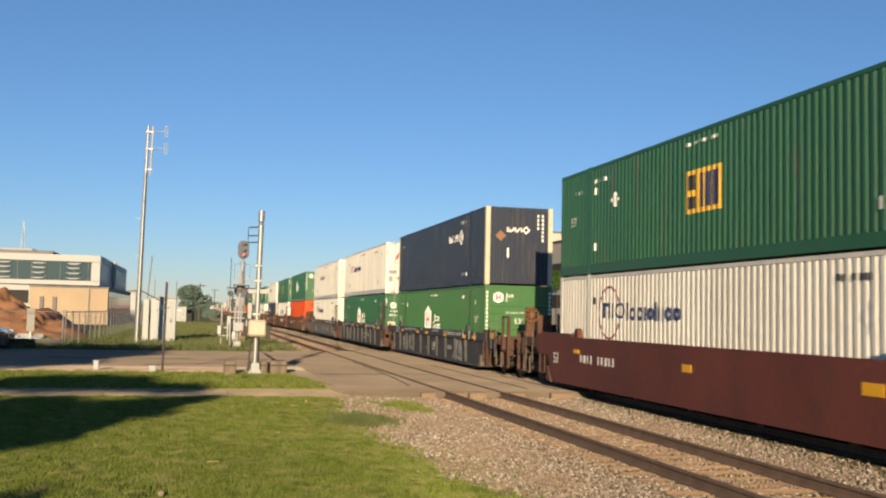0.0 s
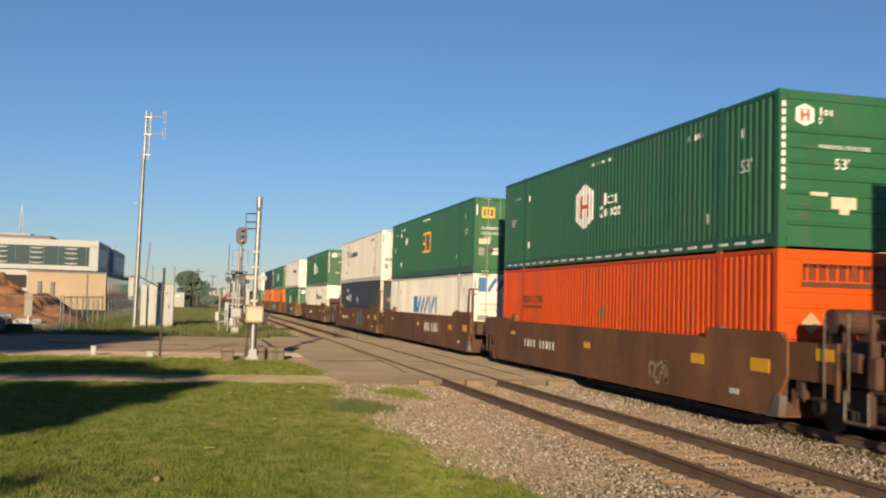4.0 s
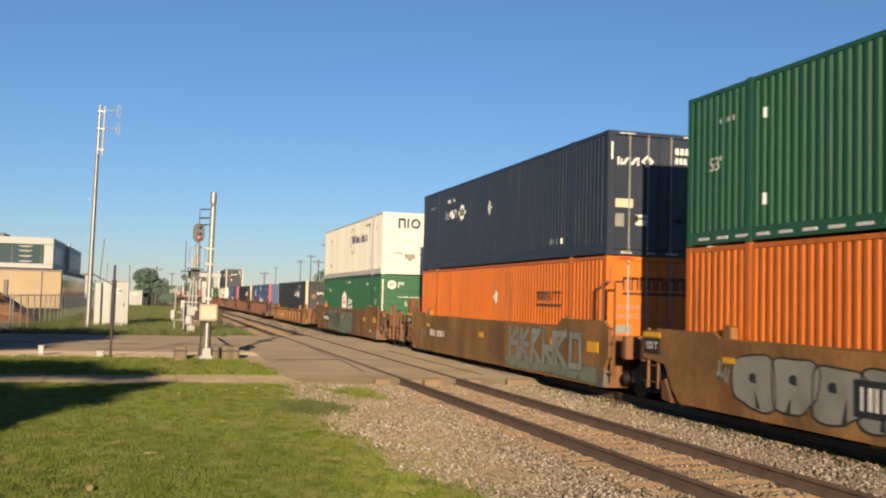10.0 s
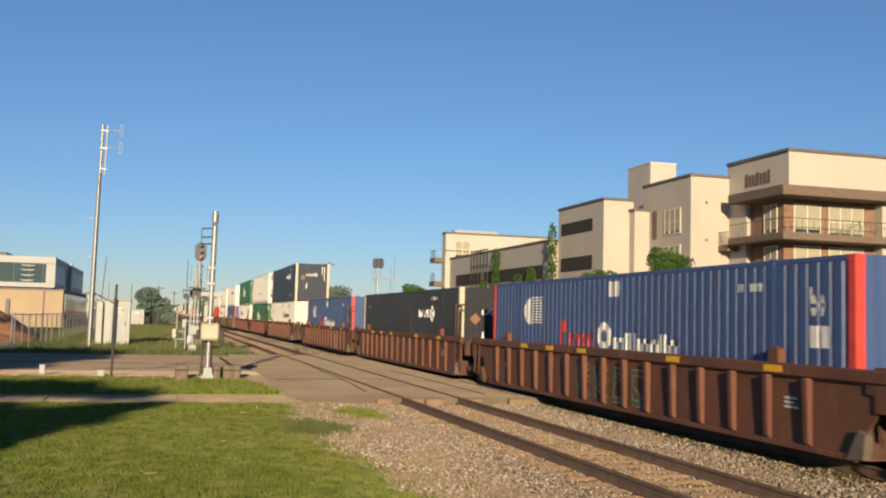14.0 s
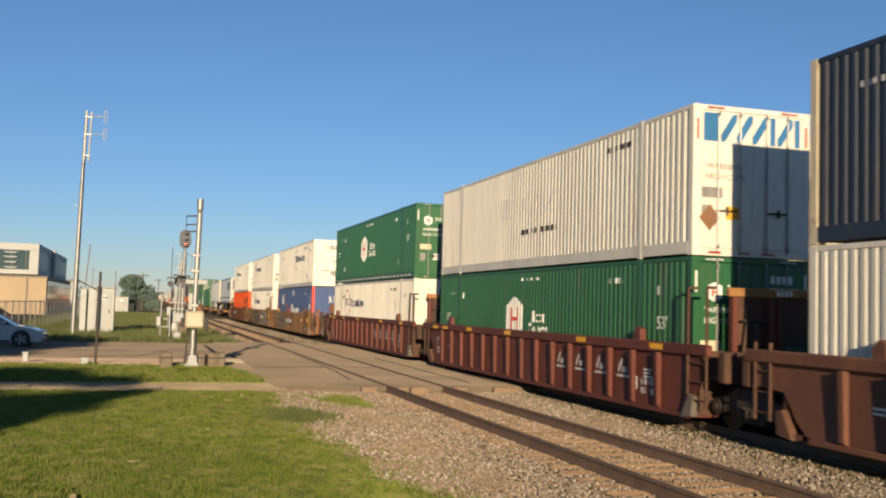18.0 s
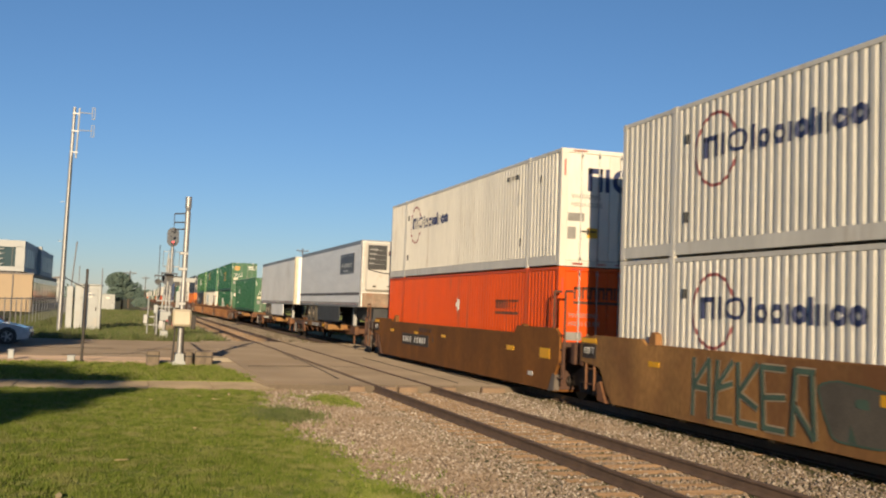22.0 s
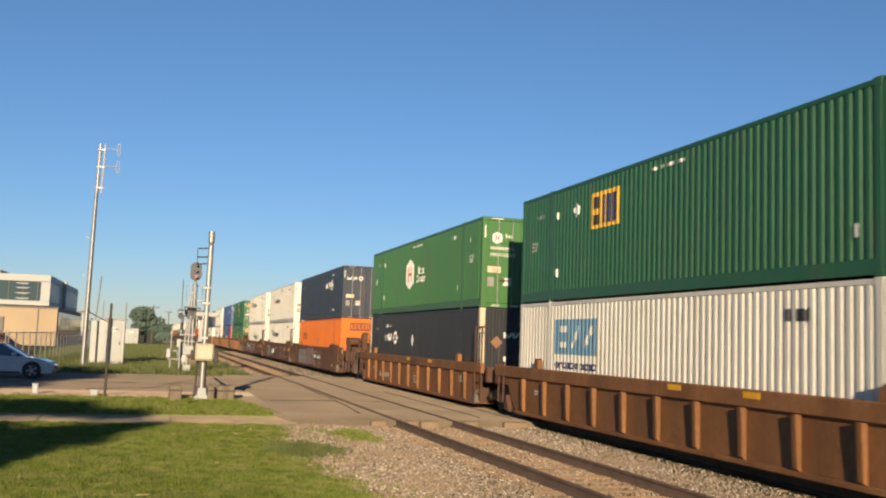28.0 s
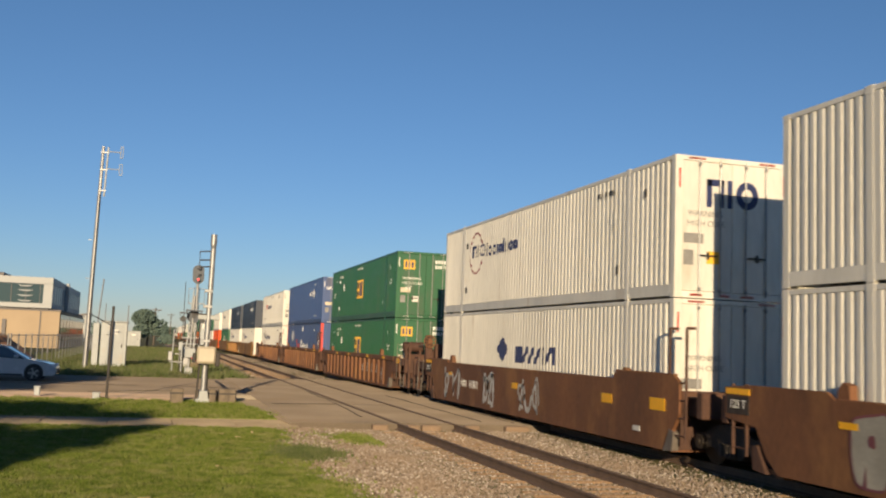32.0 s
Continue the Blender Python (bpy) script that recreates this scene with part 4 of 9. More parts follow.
def container(i, z, colour, logo, end, posts="", lean=False, y_off=0.0):
    """A 53-foot container. end: doors, front (ribbed panel) or plain."""
    mat = M[colour]
    where = "in a well car" if z < 1 else "stacked on another" if z > 2 else "on a spine car"
    c = thing("shipping_container", Matrix.Translation((TRAIN_X, CAR_S[i] + y_off, z)), "%s container with %s, %s" % (COLOUR_WORDS[colour], LOGO_WORDS[logo], where), "container", "containers of the train")
    MOVERS.append(c)
    sp("body", "container_body", lambda: boxes((-1.24, 1.24, -HALF + 0.03, HALF - 0.03, 0.05, 2.82)), mat, c)
    sp("roof", "container_roof", lambda: boxes((-WIDE + 0.02, WIDE - 0.02, -HALF + 0.02, HALF - 0.02, 2.822, 2.865)), mat, c)
    fold, fold_key = (WIDE_FOLD, "wide") if logo == "disc_mark" else (FINE, "fine")
    for turn in (0, 180):
        sp("side_panel", "corrugated_side_" + fold_key, fold.side_mesh, mat, c, "corrugated side wall", pose(0, 0, 0, 0, 0, turn))
    for s in (-1, 1):
        sp("bottom_rail", "bottom_rail", lambda: boxes((-0.022, 0.022, -7.9, 7.9, 0.03, 0.268), bevel=0.006), mat, c, "", Matrix.Translation((s * (WIDE - 0.024), 0, 0)))
        sp("top_rail", "top_rail", lambda: boxes((-0.022, 0.022, -7.9, 7.9, 2.782, 2.868), bevel=0.006), mat, c, "", Matrix.Translation((s * (WIDE - 0.024), 0, 0)))
        for e in (-1, 1):
            pm = M[posts] if posts else mat
            sp("corner_post", "corner_post", lambda: boxes((-0.085, 0.085, -0.085, 0.085, 0.0, HIGH), (-0.089, 0.089, -0.089, 0.089, 0.0, 0.12), (-0.089, 0.089, -0.089, 0.089, HIGH - 0.12, HIGH + 0.003), bevel=0.008), pm, c, "", Matrix.Translation((s * (WIDE - 0.087), e * (HALF - 0.087), 0)))
            if not lean:
                sp("lifting_post", "lifting_post", lambda: boxes((-0.03, 0.03, -0.075, 0.075, 0.02, HIGH), (-0.05, 0.034, -0.09, 0.09, 0.0, 0.12), (-0.05, 0.034, -0.09, 0.09, HIGH - 0.12, HIGH + 0.015), bevel=0.006), mat, c, "", Matrix.Translation((s * (WIDE - 0.026), e * POST_Y, 0)) @ pose(0, 0, 0, 0, 0, 0 if s > 0 else 180))
    for k, (mm, shapes) in enumerate(LOGOS[logo]):
        sp("painted_mark", "mark_%s_%d" % (logo, k), lambda: fold.decal_mesh(shapes, 0.005 + 0.004 * k), M[mm], c, "painted mark")
    if colour == "green" and logo.startswith("hexagon_mark") and not lean:
        sp("reflective_tape", "rail_tape", lambda: boxes(*[(-WIDE - 0.006, -WIDE + 0.002, -7.6 + 0.62 * k, -7.25 + 0.62 * k, 0.10, 0.155) for k in range(25)]), M["letter_white"], c, "row of pale reflective dashes")
    light = colour in ("white", "orange", "red_orange")
    ink = M["letter_black"] if light else M["letter_white"]
    sp("end_wall", "end_wall", lambda: boxes((-1.15, 1.15, HALF - 0.05, HALF - 0.01, 0.06, 2.84)), mat, c)
    if lean:
        sp("end_wall", "end_wall", None, mat, c, "", pose(0, 0, 0, 0, 0, 180))
        return c
    if end == "doors":
        for s in (-1, 1):
            d = sp("door", "container_door", lambda: boxes((-0.56, 0.56, -HALF + 0.004, -HALF + 0.05, 0.14, 2.76), bevel=0.012), mat, c, "", Matrix.Translation((s * 0.565, 0, 0)))
            for q in (-0.27, 0.2):
                r = sp("lock_rod", "lock_rod", lambda: tubes(((0, 0, 0.08), (0, 0, 2.80), 0.017), ((-0.02, 0, 2.70), (0.02, 0, 2.70), 0.04), ((-0.02, 0, 0.18), (0.02, 0, 0.18), 0.04), seg=8), M["rod"] if not light else M["galv"], d, "upright lock rod", Matrix.Translation((q * s, -HALF - 0.03, 0)))
            sp("latch_handle", "latch_handle", lambda: boxes((-0.22, 0.22, -HALF - 0.03, -HALF - 0.01, 0.84, 0.875), (-0.02, 0.02, -HALF - 0.05, -HALF - 0.01, 0.78, 0.93)), M["steel"], d)
        sp("sill", "door_sill", lambda: boxes((-1.12, 1.12, -HALF - 0.004, -HALF + 0.06, 0.0, 0.13), bevel=0.01), mat, c)
        sp("header", "door_header", lambda: boxes((-1.12, 1.12, -HALF - 0.004, -HALF + 0.06, 2.77, HIGH), bevel=0.01), mat, c)
        EY = -HALF - 0.004
        kind = "ring_name" if logo.startswith("ring_name") else "hexagon_mark" if logo.startswith("hexagon_mark") else "link_name" if logo.startswith("link_name") else logo
        if kind != "link_name":
            up = 0.17 if kind == "hexagon_mark" else 0.0
            lettering("WARNING", 0.165, ink if not light else M["rod"], c, pose(-0.62, EY, 1.70 + up, *ON_END))
            lettering("HIGH CUBE", 0.165, ink if not light else M["rod"], c, pose(-0.60, EY, 1.50 + up, *ON_END))
        sp("weight_label", "weight_label", lambda: end_bars([(-1.1, -0.66, 1.10, 1.30)]), M["rod"] if light else M["cream"], c, "small worn weight label")
        sp("notice", "notice_a", lambda: end_bars([(-1.1, -0.88, 0.66, 0.96)]), M["rod"], c, "small grey notice")
        sp("notice", "notice_b", lambda: end_bars([(-0.58, -0.30, 0.70, 0.95)]), M["letter_yellow"] if colour == "white" else M["ghost"], c, "small square notice")
        sp("reflective_tape", "tape", lambda: end_bars([(-0.95, -0.68, 0.04, 0.09), (-0.3, -0.05, 0.04, 0.09), (0.2, 0.5, 0.04, 0.09), (-1.0, -0.62, 2.80, 2.84), (0.62, 1.0, 2.80, 2.84), (-1.22, -1.18, 2.2, 2.6), (1.18, 1.22, 2.2, 2.6)]), M["letter_white"] if not light else M["letter_red"], c)
        if kind == "ring_name":
            sp("painted_mark", "endmark_ring_name", lambda: flat_mesh(name_row(-0.62, 0.64, 1.85, 2.42, "NlO", 0.24), EY), M["letter_navy"], c, "large navy company mark")
        elif kind in ("red_name", "red_name_mid"):
            sp("painted_mark", "endmark_red_name", lambda: flat_mesh(name_row(-0.75, 0.74, 1.88, 2.45, "/OO", 0.2), EY), M["letter_red"], c, "large red company mark")
        elif kind in ("slant_name_big", "slant_name_old"):
            sp("painted_mark", "endmark_slant", lambda: flat_mesh(name_row(-1.1, 1.1, 2.18, 2.72, "b///l/l", 0.28), EY), M["letter_blue"], c, "large blue company mark")
            sp("placard", "endplac", lambda: flat_mesh([lozenge(-0.93, 0.72, 0.23, 0.25)], EY - 0.002), M["placard"], c, "brown diamond placard")
        elif kind.startswith("square_mark"):
            sp("painted_mark", "endmark_square", lambda: end_bars([(-1.0, -0.5, 2.1, 2.5)]), M["letter_yellow"], c, "yellow painted square")
            sp("painted_mark", "endmark_square2", lambda: flat_mesh([(-0.94, -0.86, 2.17, 2.43), (-0.80, -0.72, 2.17, 2.43), (-0.66, -0.56, 2.17, 2.43)], EY - 0.003), M["letter_navy"], c)
            lettering("53'", 0.26, ink, c, pose(-0.75, EY, 1.28, *ON_END))
        elif kind == "hexagon_mark":
            sp("painted_mark", "endmark_hexagon", lambda: flat_mesh([hexagon(-0.80, 2.21, 0.16, 0.19, 0.08)], EY), M["letter_white"], c, "white painted hexagon")
            sp("painted_mark", "endmark_hexagon1", lambda: flat_mesh([(-0.87, -0.83, 2.12, 2.30), (-0.77, -0.73, 2.12, 2.30), (-0.83, -0.77, 2.19, 2.23)], EY - 0.002), M["letter_red"], c, "red bars in the hexagon")
            sp("painted_mark", "endmark_hexagon2", lambda: flat_mesh(name_row(-0.53, -0.28, 2.22, 2.36, "loi", 0.25) + name_row(-0.57, -0.20, 2.06, 2.20, "Ooooo", 0.25), EY), M["letter_white"], c)
        elif kind.startswith("brown_name"):
            sp("painted_mark", "endmark_brown", lambda: flat_mesh(name_row(-0.9, 0.9, 2.10, 2.40, "NNNNNlNNN", 0.3) + [(-0.9, 0.9, 1.98, 2.05)], EY), M["letter_brown"], c, "dark brown company name as bars")
        elif kind == "link_name":
            sp("painted_mark", "endmark_link", lambda: flat_mesh(name_row(-1.08, -0.50, 2.08, 2.27, "li/l/l", 0.2) + lozenge_ring(-0.30, 2.19, 0.16, 0.16, 0.45) + [(0.75, 1.05, 1.20 - 0.09 * k, 1.24 - 0.09 * k) for k in range(4)], EY), M["letter_white"], c)
            sp("placard", "placard", lambda: flat_mesh([lozenge(0.94, 1.76, 0.22, 0.22)], EY), M["placard"], c, "brown diamond placard")
        if logo == "plain":
            lettering("53'", 0.34, ink, c, pose(0.55, EY, 1.12, *ON_END))
        if not light:
            sp("number_bar", "number_bar", lambda: end_bars([(0.42 + 0.13 * k, 0.51 + 0.13 * k, 2.40, 2.55) for k in range(4)] + [(0.42 + 0.11 * k, 0.49 + 0.11 * k, 2.18, 2.32) for k in range(6)]), ink, c, "painted number as bars")
    elif end == "front":
        EY = -HALF - 0.012
        sp("front_wall", "front_wall", lambda: prism([(-HALF + 0.06, 0.03), (-HALF - 0.002, 0.03), (-HALF - 0.002, 0.2), (-HALF + 0.02, 0.2), (-HALF + 0.02, 2.7), (-HALF - 0.002, 2.7), (-HALF - 0.002, 2.86), (-HALF + 0.06, 2.86)], "x", -1.12, 1.12), mat, c)
        for k in range(7):
            sp("stiffener", "stiffener", lambda: boxes((-1.12, 1.12, -0.018, 0.018, -0.04, 0.04), bevel=0.015), mat, c, "", Matrix.Translation((0, -HALF + 0.012, 0.45 + 0.28 * k)))
        lettering("53'", 0.28, ink if not light else M["rod"], c, pose(0.0, -HALF - 0.010, 1.55, *ON_END))
        if not light:
            sp("number_bar", "front_number", lambda: end_bars([(-1.24, -1.17, 2.55 - 0.15 * k, 2.65 - 0.15 * k) for k in range(11)] + [(1.17, 1.24, 2.55 - 0.15 * k, 2.65 - 0.15 * k) for k in range(11)]), ink, c, "painted number as bars")
            lettering("WARNING HIGH CUBE", 0.105, ink, c, pose(0.05, EY, 1.86, *ON_END))
        sp("notice", "front_notice", lambda: boxes((-0.22, 0.30, -HALF - 0.012, -HALF, 0.74, 0.96), (-0.05, 0.15, -HALF - 0.012, -HALF, 0.64, 0.74), (-0.66, -0.30, -HALF - 0.012, -HALF, 0.96, 1.03)), M["cream"] if not light else M["rod"], c, "small worn notices")
        if colour in ("orange", "red_orange"):
            sp("painted_mark", "front_name", lambda: flat_mesh(name_row(-0.80, 0.94, 2.32, 2.62, "NNNNNlNNN", 0.3) + [(-0.82, 0.94, 2.20, 2.29)], EY), M["letter_brown"], c, "dark brown company name as bars")
            sp("placard", "front_placard", lambda: prism([(-0.82, 1.55), (-0.62, 1.35), (-0.42, 1.55), (-0.62, 1.75)], "y", -HALF - 0.012, -HALF), M["worn_placard"], c, "worn tan diamond placard")
        elif light and logo.startswith("red_name"):
            sp("painted_mark", "front_log", lambda: flat_mesh(name_row(-0.27, 0.64, 2.20, 2.42, "looioliioo", 0.22), EY), M["letter_navy"], c, "small navy company name as bars")
        elif light:
            big = i == 11
            sp("painted_mark", "front_mark%d" % big, lambda: flat_mesh(name_row(-0.58, 0.55, 2.15, 2.62, "NlO", 0.24) if big else name_row(-0.27, 0.27, 2.26, 2.50, "NlO", 0.24), EY), M["letter_navy"], c, "navy company mark")
            if not big:
                sp("painted_patch", "front_patch", lambda: flat_mesh([(-0.72, -0.29, 2.26, 2.52)], EY), M["ghost"], c, "grey painted-out patch")
                sp("painted_mark", "front_loz", lambda: flat_mesh([lozenge(-0.73, 1.82, 0.2, 0.22)], EY), M["ghost"], c)
        else:
            sp("painted_mark", "front_hex", lambda: flat_mesh([hexagon(-0.78, 2.42, 0.19, 0.21, 0.09)], EY), M["letter_white"], c, "white painted hexagon")
            sp("painted_mark", "front_hex1", lambda: flat_mesh([(-0.87, -0.82, 2.31, 2.53), (-0.74, -0.69, 2.31, 2.53), (-0.82, -0.74, 2.40, 2.44)], EY - 0.002), M["letter_red"], c, "red bars in the hexagon")
            sp("painted_mark", "front_hex2", lambda: flat_mesh(name_row(-0.48, -0.20, 2.43, 2.58, "loi", 0.25) + name_row(-0.52, -0.06, 2.26, 2.41, "Ooooo", 0.25), EY), M["letter_white"], c)
    else:
        EY = -HALF - 0.003
        sp("front_wall", "ribbed_front", lambda: prism([(1.12, -HALF + 0.06), (-1.12, -HALF + 0.06)] + [(-1.12 + 0.224 * k + d, -HALF + e) for k in range(10) for d, e in ((0.0, 0.035), (0.08, 0.035), (0.11, 0.006), (0.19, 0.006))] + [(1.12, -HALF + 0.035)], "z", 0.06, 2.84), mat, c)
        if posts == "redpost":
            lettering("53", 0.5, ink, c, pose(-0.04, EY, 2.08, *ON_END))
            sp("notice", "white_notice", lambda: end_bars([(-0.13, 0.22, 1.34, 1.78)]), M["letter_white"], c, "white square notice")
        else:
            sp("painted_mark", "uend", lambda: flat_mesh(name_row(-0.51, 0.11, 1.94, 2.12, "li/l/l", 0.2) + lozenge_ring(0.25, 2.03, 0.15, 0.16, 0.45) + [(-0.48, -0.41, 1.0, 1.36)], EY), M["letter_white"], c)
            sp("placard", "uplac", lambda: flat_mesh([lozenge(-0.73, 1.80, 0.21, 0.20)], EY), M["placard"], c, "brown diamond placard")
        sp("number_bar", "uend3", lambda: end_bars([(0.86, 0.93, 2.52 - 0.15 * k, 2.62 - 0.15 * k) for k in range(7)] + [(0.68, 0.75, 2.52 - 0.15 * k, 2.62 - 0.15 * k) for k in range(4)]), ink, c, "painted number as bars")
    if logo.startswith("hexagon_mark") or logo.startswith("square_mark"):
        for y, zz in ((-7.0, 1.58), (7.08, 1.48)):
            lettering("53'", 0.36, ink, c, pose(-WIDE - 0.003, y, zz, *ON_SIDE))
    return c


# --- running gear ---
def wheelset(parent, y):
    w = sp("wheelset", "axle", lambda: tubes(((-0.95, 0, 0), (0.95, 0, 0), 0.08)), M["steel"], parent, "", Matrix.Translation((0, y, 0.42)))
    for s in (-1, 1):
        sp("wheel", "rail_wheel", lambda: tubes(((-0.065, 0, 0), (0.065, 0, 0), 0.42), ((-0.075, 0, 0), (0.075, 0, 0), 0.16), seg=24), M["wheel"], w, "worn steel wheel", Matrix.Translation((s * 0.755, 0, 0)))


def truck(parent, y):
    t = sp("truck", "truck_bolster", lambda: boxes((-1.0, 1.0, -0.22, 0.22, 0.45, 0.74), (-0.35, 0.35, -0.3, 0.3, 0.72, 0.82), bevel=0.03), M["steel"], parent, "dark steel wheel truck", Matrix.Translation((0, y, 0)))
    for s in (-1, 1):
        sp("side_frame", "side_frame", lambda: prism([(-1.15, 0.34), (-0.95, 0.30), (-0.55, 0.36), (-0.35, 0.20), (0.35, 0.20), (0.55, 0.36), (0.95, 0.30), (1.15, 0.34), (1.15, 0.56), (0.7, 0.62), (0.35, 0.78), (-0.35, 0.78), (-0.7, 0.62), (-1.15, 0.56)], "x", -0.07, 0.07), M["steel"], t, "", Matrix.Translation((s * 1.02, 0, 0)))
        for q in (-0.16, 0.0, 0.16):
            sp("coil_spring", "coil_spring", lambda: tubes(((0, 0, 0.24), (0, 0, 0.46), 0.07), seg=8), M["wheel"], t, "", Matrix.Translation((s * 1.12, q, 0)))
        for e in (-1, 1):
            sp("bearing_cap", "bearing_cap", lambda: tubes(((-0.09, 0, 0), (0.09, 0, 0), 0.13), ((-0.13, 0, 0), (0.13, 0, 0), 0.07), seg=14), M["wheel"], t, "", Matrix.Translation((s * 1.10, e * 0.88, 0.42)))
    for e in (-1, 1):
        wheelset(parent, y + e * 0.88)


def truck_simple(parent, y):
    sp("truck", "far_truck", lambda: boxes((-1.05, 1.05, -1.1, 1.1, 0.3, 0.8), (-0.8, -0.7, -1.3, -0.5, 0.0, 0.84), (-0.8, -0.7, 0.5, 1.3, 0.0, 0.84), (0.7, 0.8, -1.3, -0.5, 0.0, 0.84), (0.7, 0.8, 0.5, 1.3, 0.0, 0.84)), M["steel"], parent, "", Matrix.Translation((0, y, 0)))


def rect(name, parent, mat, x, y0, y1, z0, z1, label=""):
    """A thin painted or plated mark on the side of a car."""
    return part(name, boxes((x - 0.004, x + 0.006, min(y0, y1), max(y0, y1), z0, z1)), mat, parent, label)


def graffiti_mesh(seed, n, h):
    """Looping painted strokes, as flat ribbons in the y-z plane."""
    rnd = random.Random(seed)
    bm = bmesh.new()
    for k in range(n):
        cy, cz = -(k + 0.5) * h * 0.62, h * (0.5 + rnd.uniform(-0.05, 0.05))
        a0, a1 = rnd.uniform(0, 6.3), rnd.uniform(3.0, 5.8)
        ry, rz, tw, th = h * rnd.uniform(0.22, 0.36), h * rnd.uniform(0.32, 0.48), rnd.uniform(-0.5, 0.5), h * rnd.uniform(0.05, 0.10)
        prev = None
        for j in range(15):
            a = a0 + a1 * j / 14
            wob = 1 + 0.22 * math.sin(3 * a + k)
            d = Vector((0, math.cos(a) * ry * wob + tw * math.sin(a) * ry, math.sin(a) * rz * wob))
            nrm = d.normalized() * th
            q = (bm.verts.new(Vector((0, cy, cz)) + d - nrm), bm.verts.new(Vector((0, cy, cz)) + d + nrm))
            if prev:
                bm.faces.new((prev[0], prev[1], q[1], q[0]))
            prev = q
        if rnd.random() < 0.7:
            y0, y1 = cy + rnd.uniform(-0.2, 0.2) * h, cy + rnd.uniform(-0.2, 0.2) * h
            v = [bm.verts.new(p) for p in ((0, y0 - th, 0), (0, y0 + th, 0), (0, y1 + th, h), (0, y1 - th, h))]
            bm.faces.new(v)
    return bm


def graffiti(parent, mat, x, y, z, h, n, seed, label="sprayed graffiti scrawl"):
    part("graffiti", graffiti_mesh(seed, n, h), mat, parent, label).matrix_basis = Matrix.Translation((x, y, z))


M["spray_white"] = surface("white_spray_paint", (0.52, 0.50, 0.46), 0.6, dark=0.75, bump=0)
M["spray_tan"] = surface("tan_spray_paint", (0.40, 0.31, 0.20), 0.6, dark=0.75, bump=0)
M["spray_green"] = surface("pale_green_spray_paint", (0.235, 0.265, 0.175), 0.6, dark=0.75, bump=0)
M["spray_black"] = surface("black_spray_paint", (0.03, 0.028, 0.026), 0.6, dark=0.75, bump=0)
M["spray_pale"] = surface("pale_grey_spray_paint", (0.33, 0.31, 0.26), 0.6, dark=0.7, scale=1.5, bump=0)
M["spray_teal"] = surface("faded_teal_spray_paint", (0.075, 0.125, 0.085), 0.6, dark=0.7, scale=2, bump=0)
M["spray_grey"] = surface("grey_brown_spray_paint", (0.125, 0.105, 0.078), 0.6, dark=0.6, scale=1.2, bump=0)
M["spray_rose"] = surface("dusty_rose_spray_paint", (0.34, 0.21, 0.18), 0.6, dark=0.7, scale=1.6, bump=0)
M["spray_plum"] = surface("plum_spray_paint", (0.16, 0.05, 0.06), 0.6, dark=0.75, bump=0)
M["spray_khaki"] = surface("khaki_spray_paint", (0.10, 0.085, 0.05), 0.6, dark=0.7, scale=1.6, bump=0)
M["spray_pink"] = surface("pink_spray_paint", (0.42, 0.22, 0.20), 0.6, dark=0.75, bump=0)


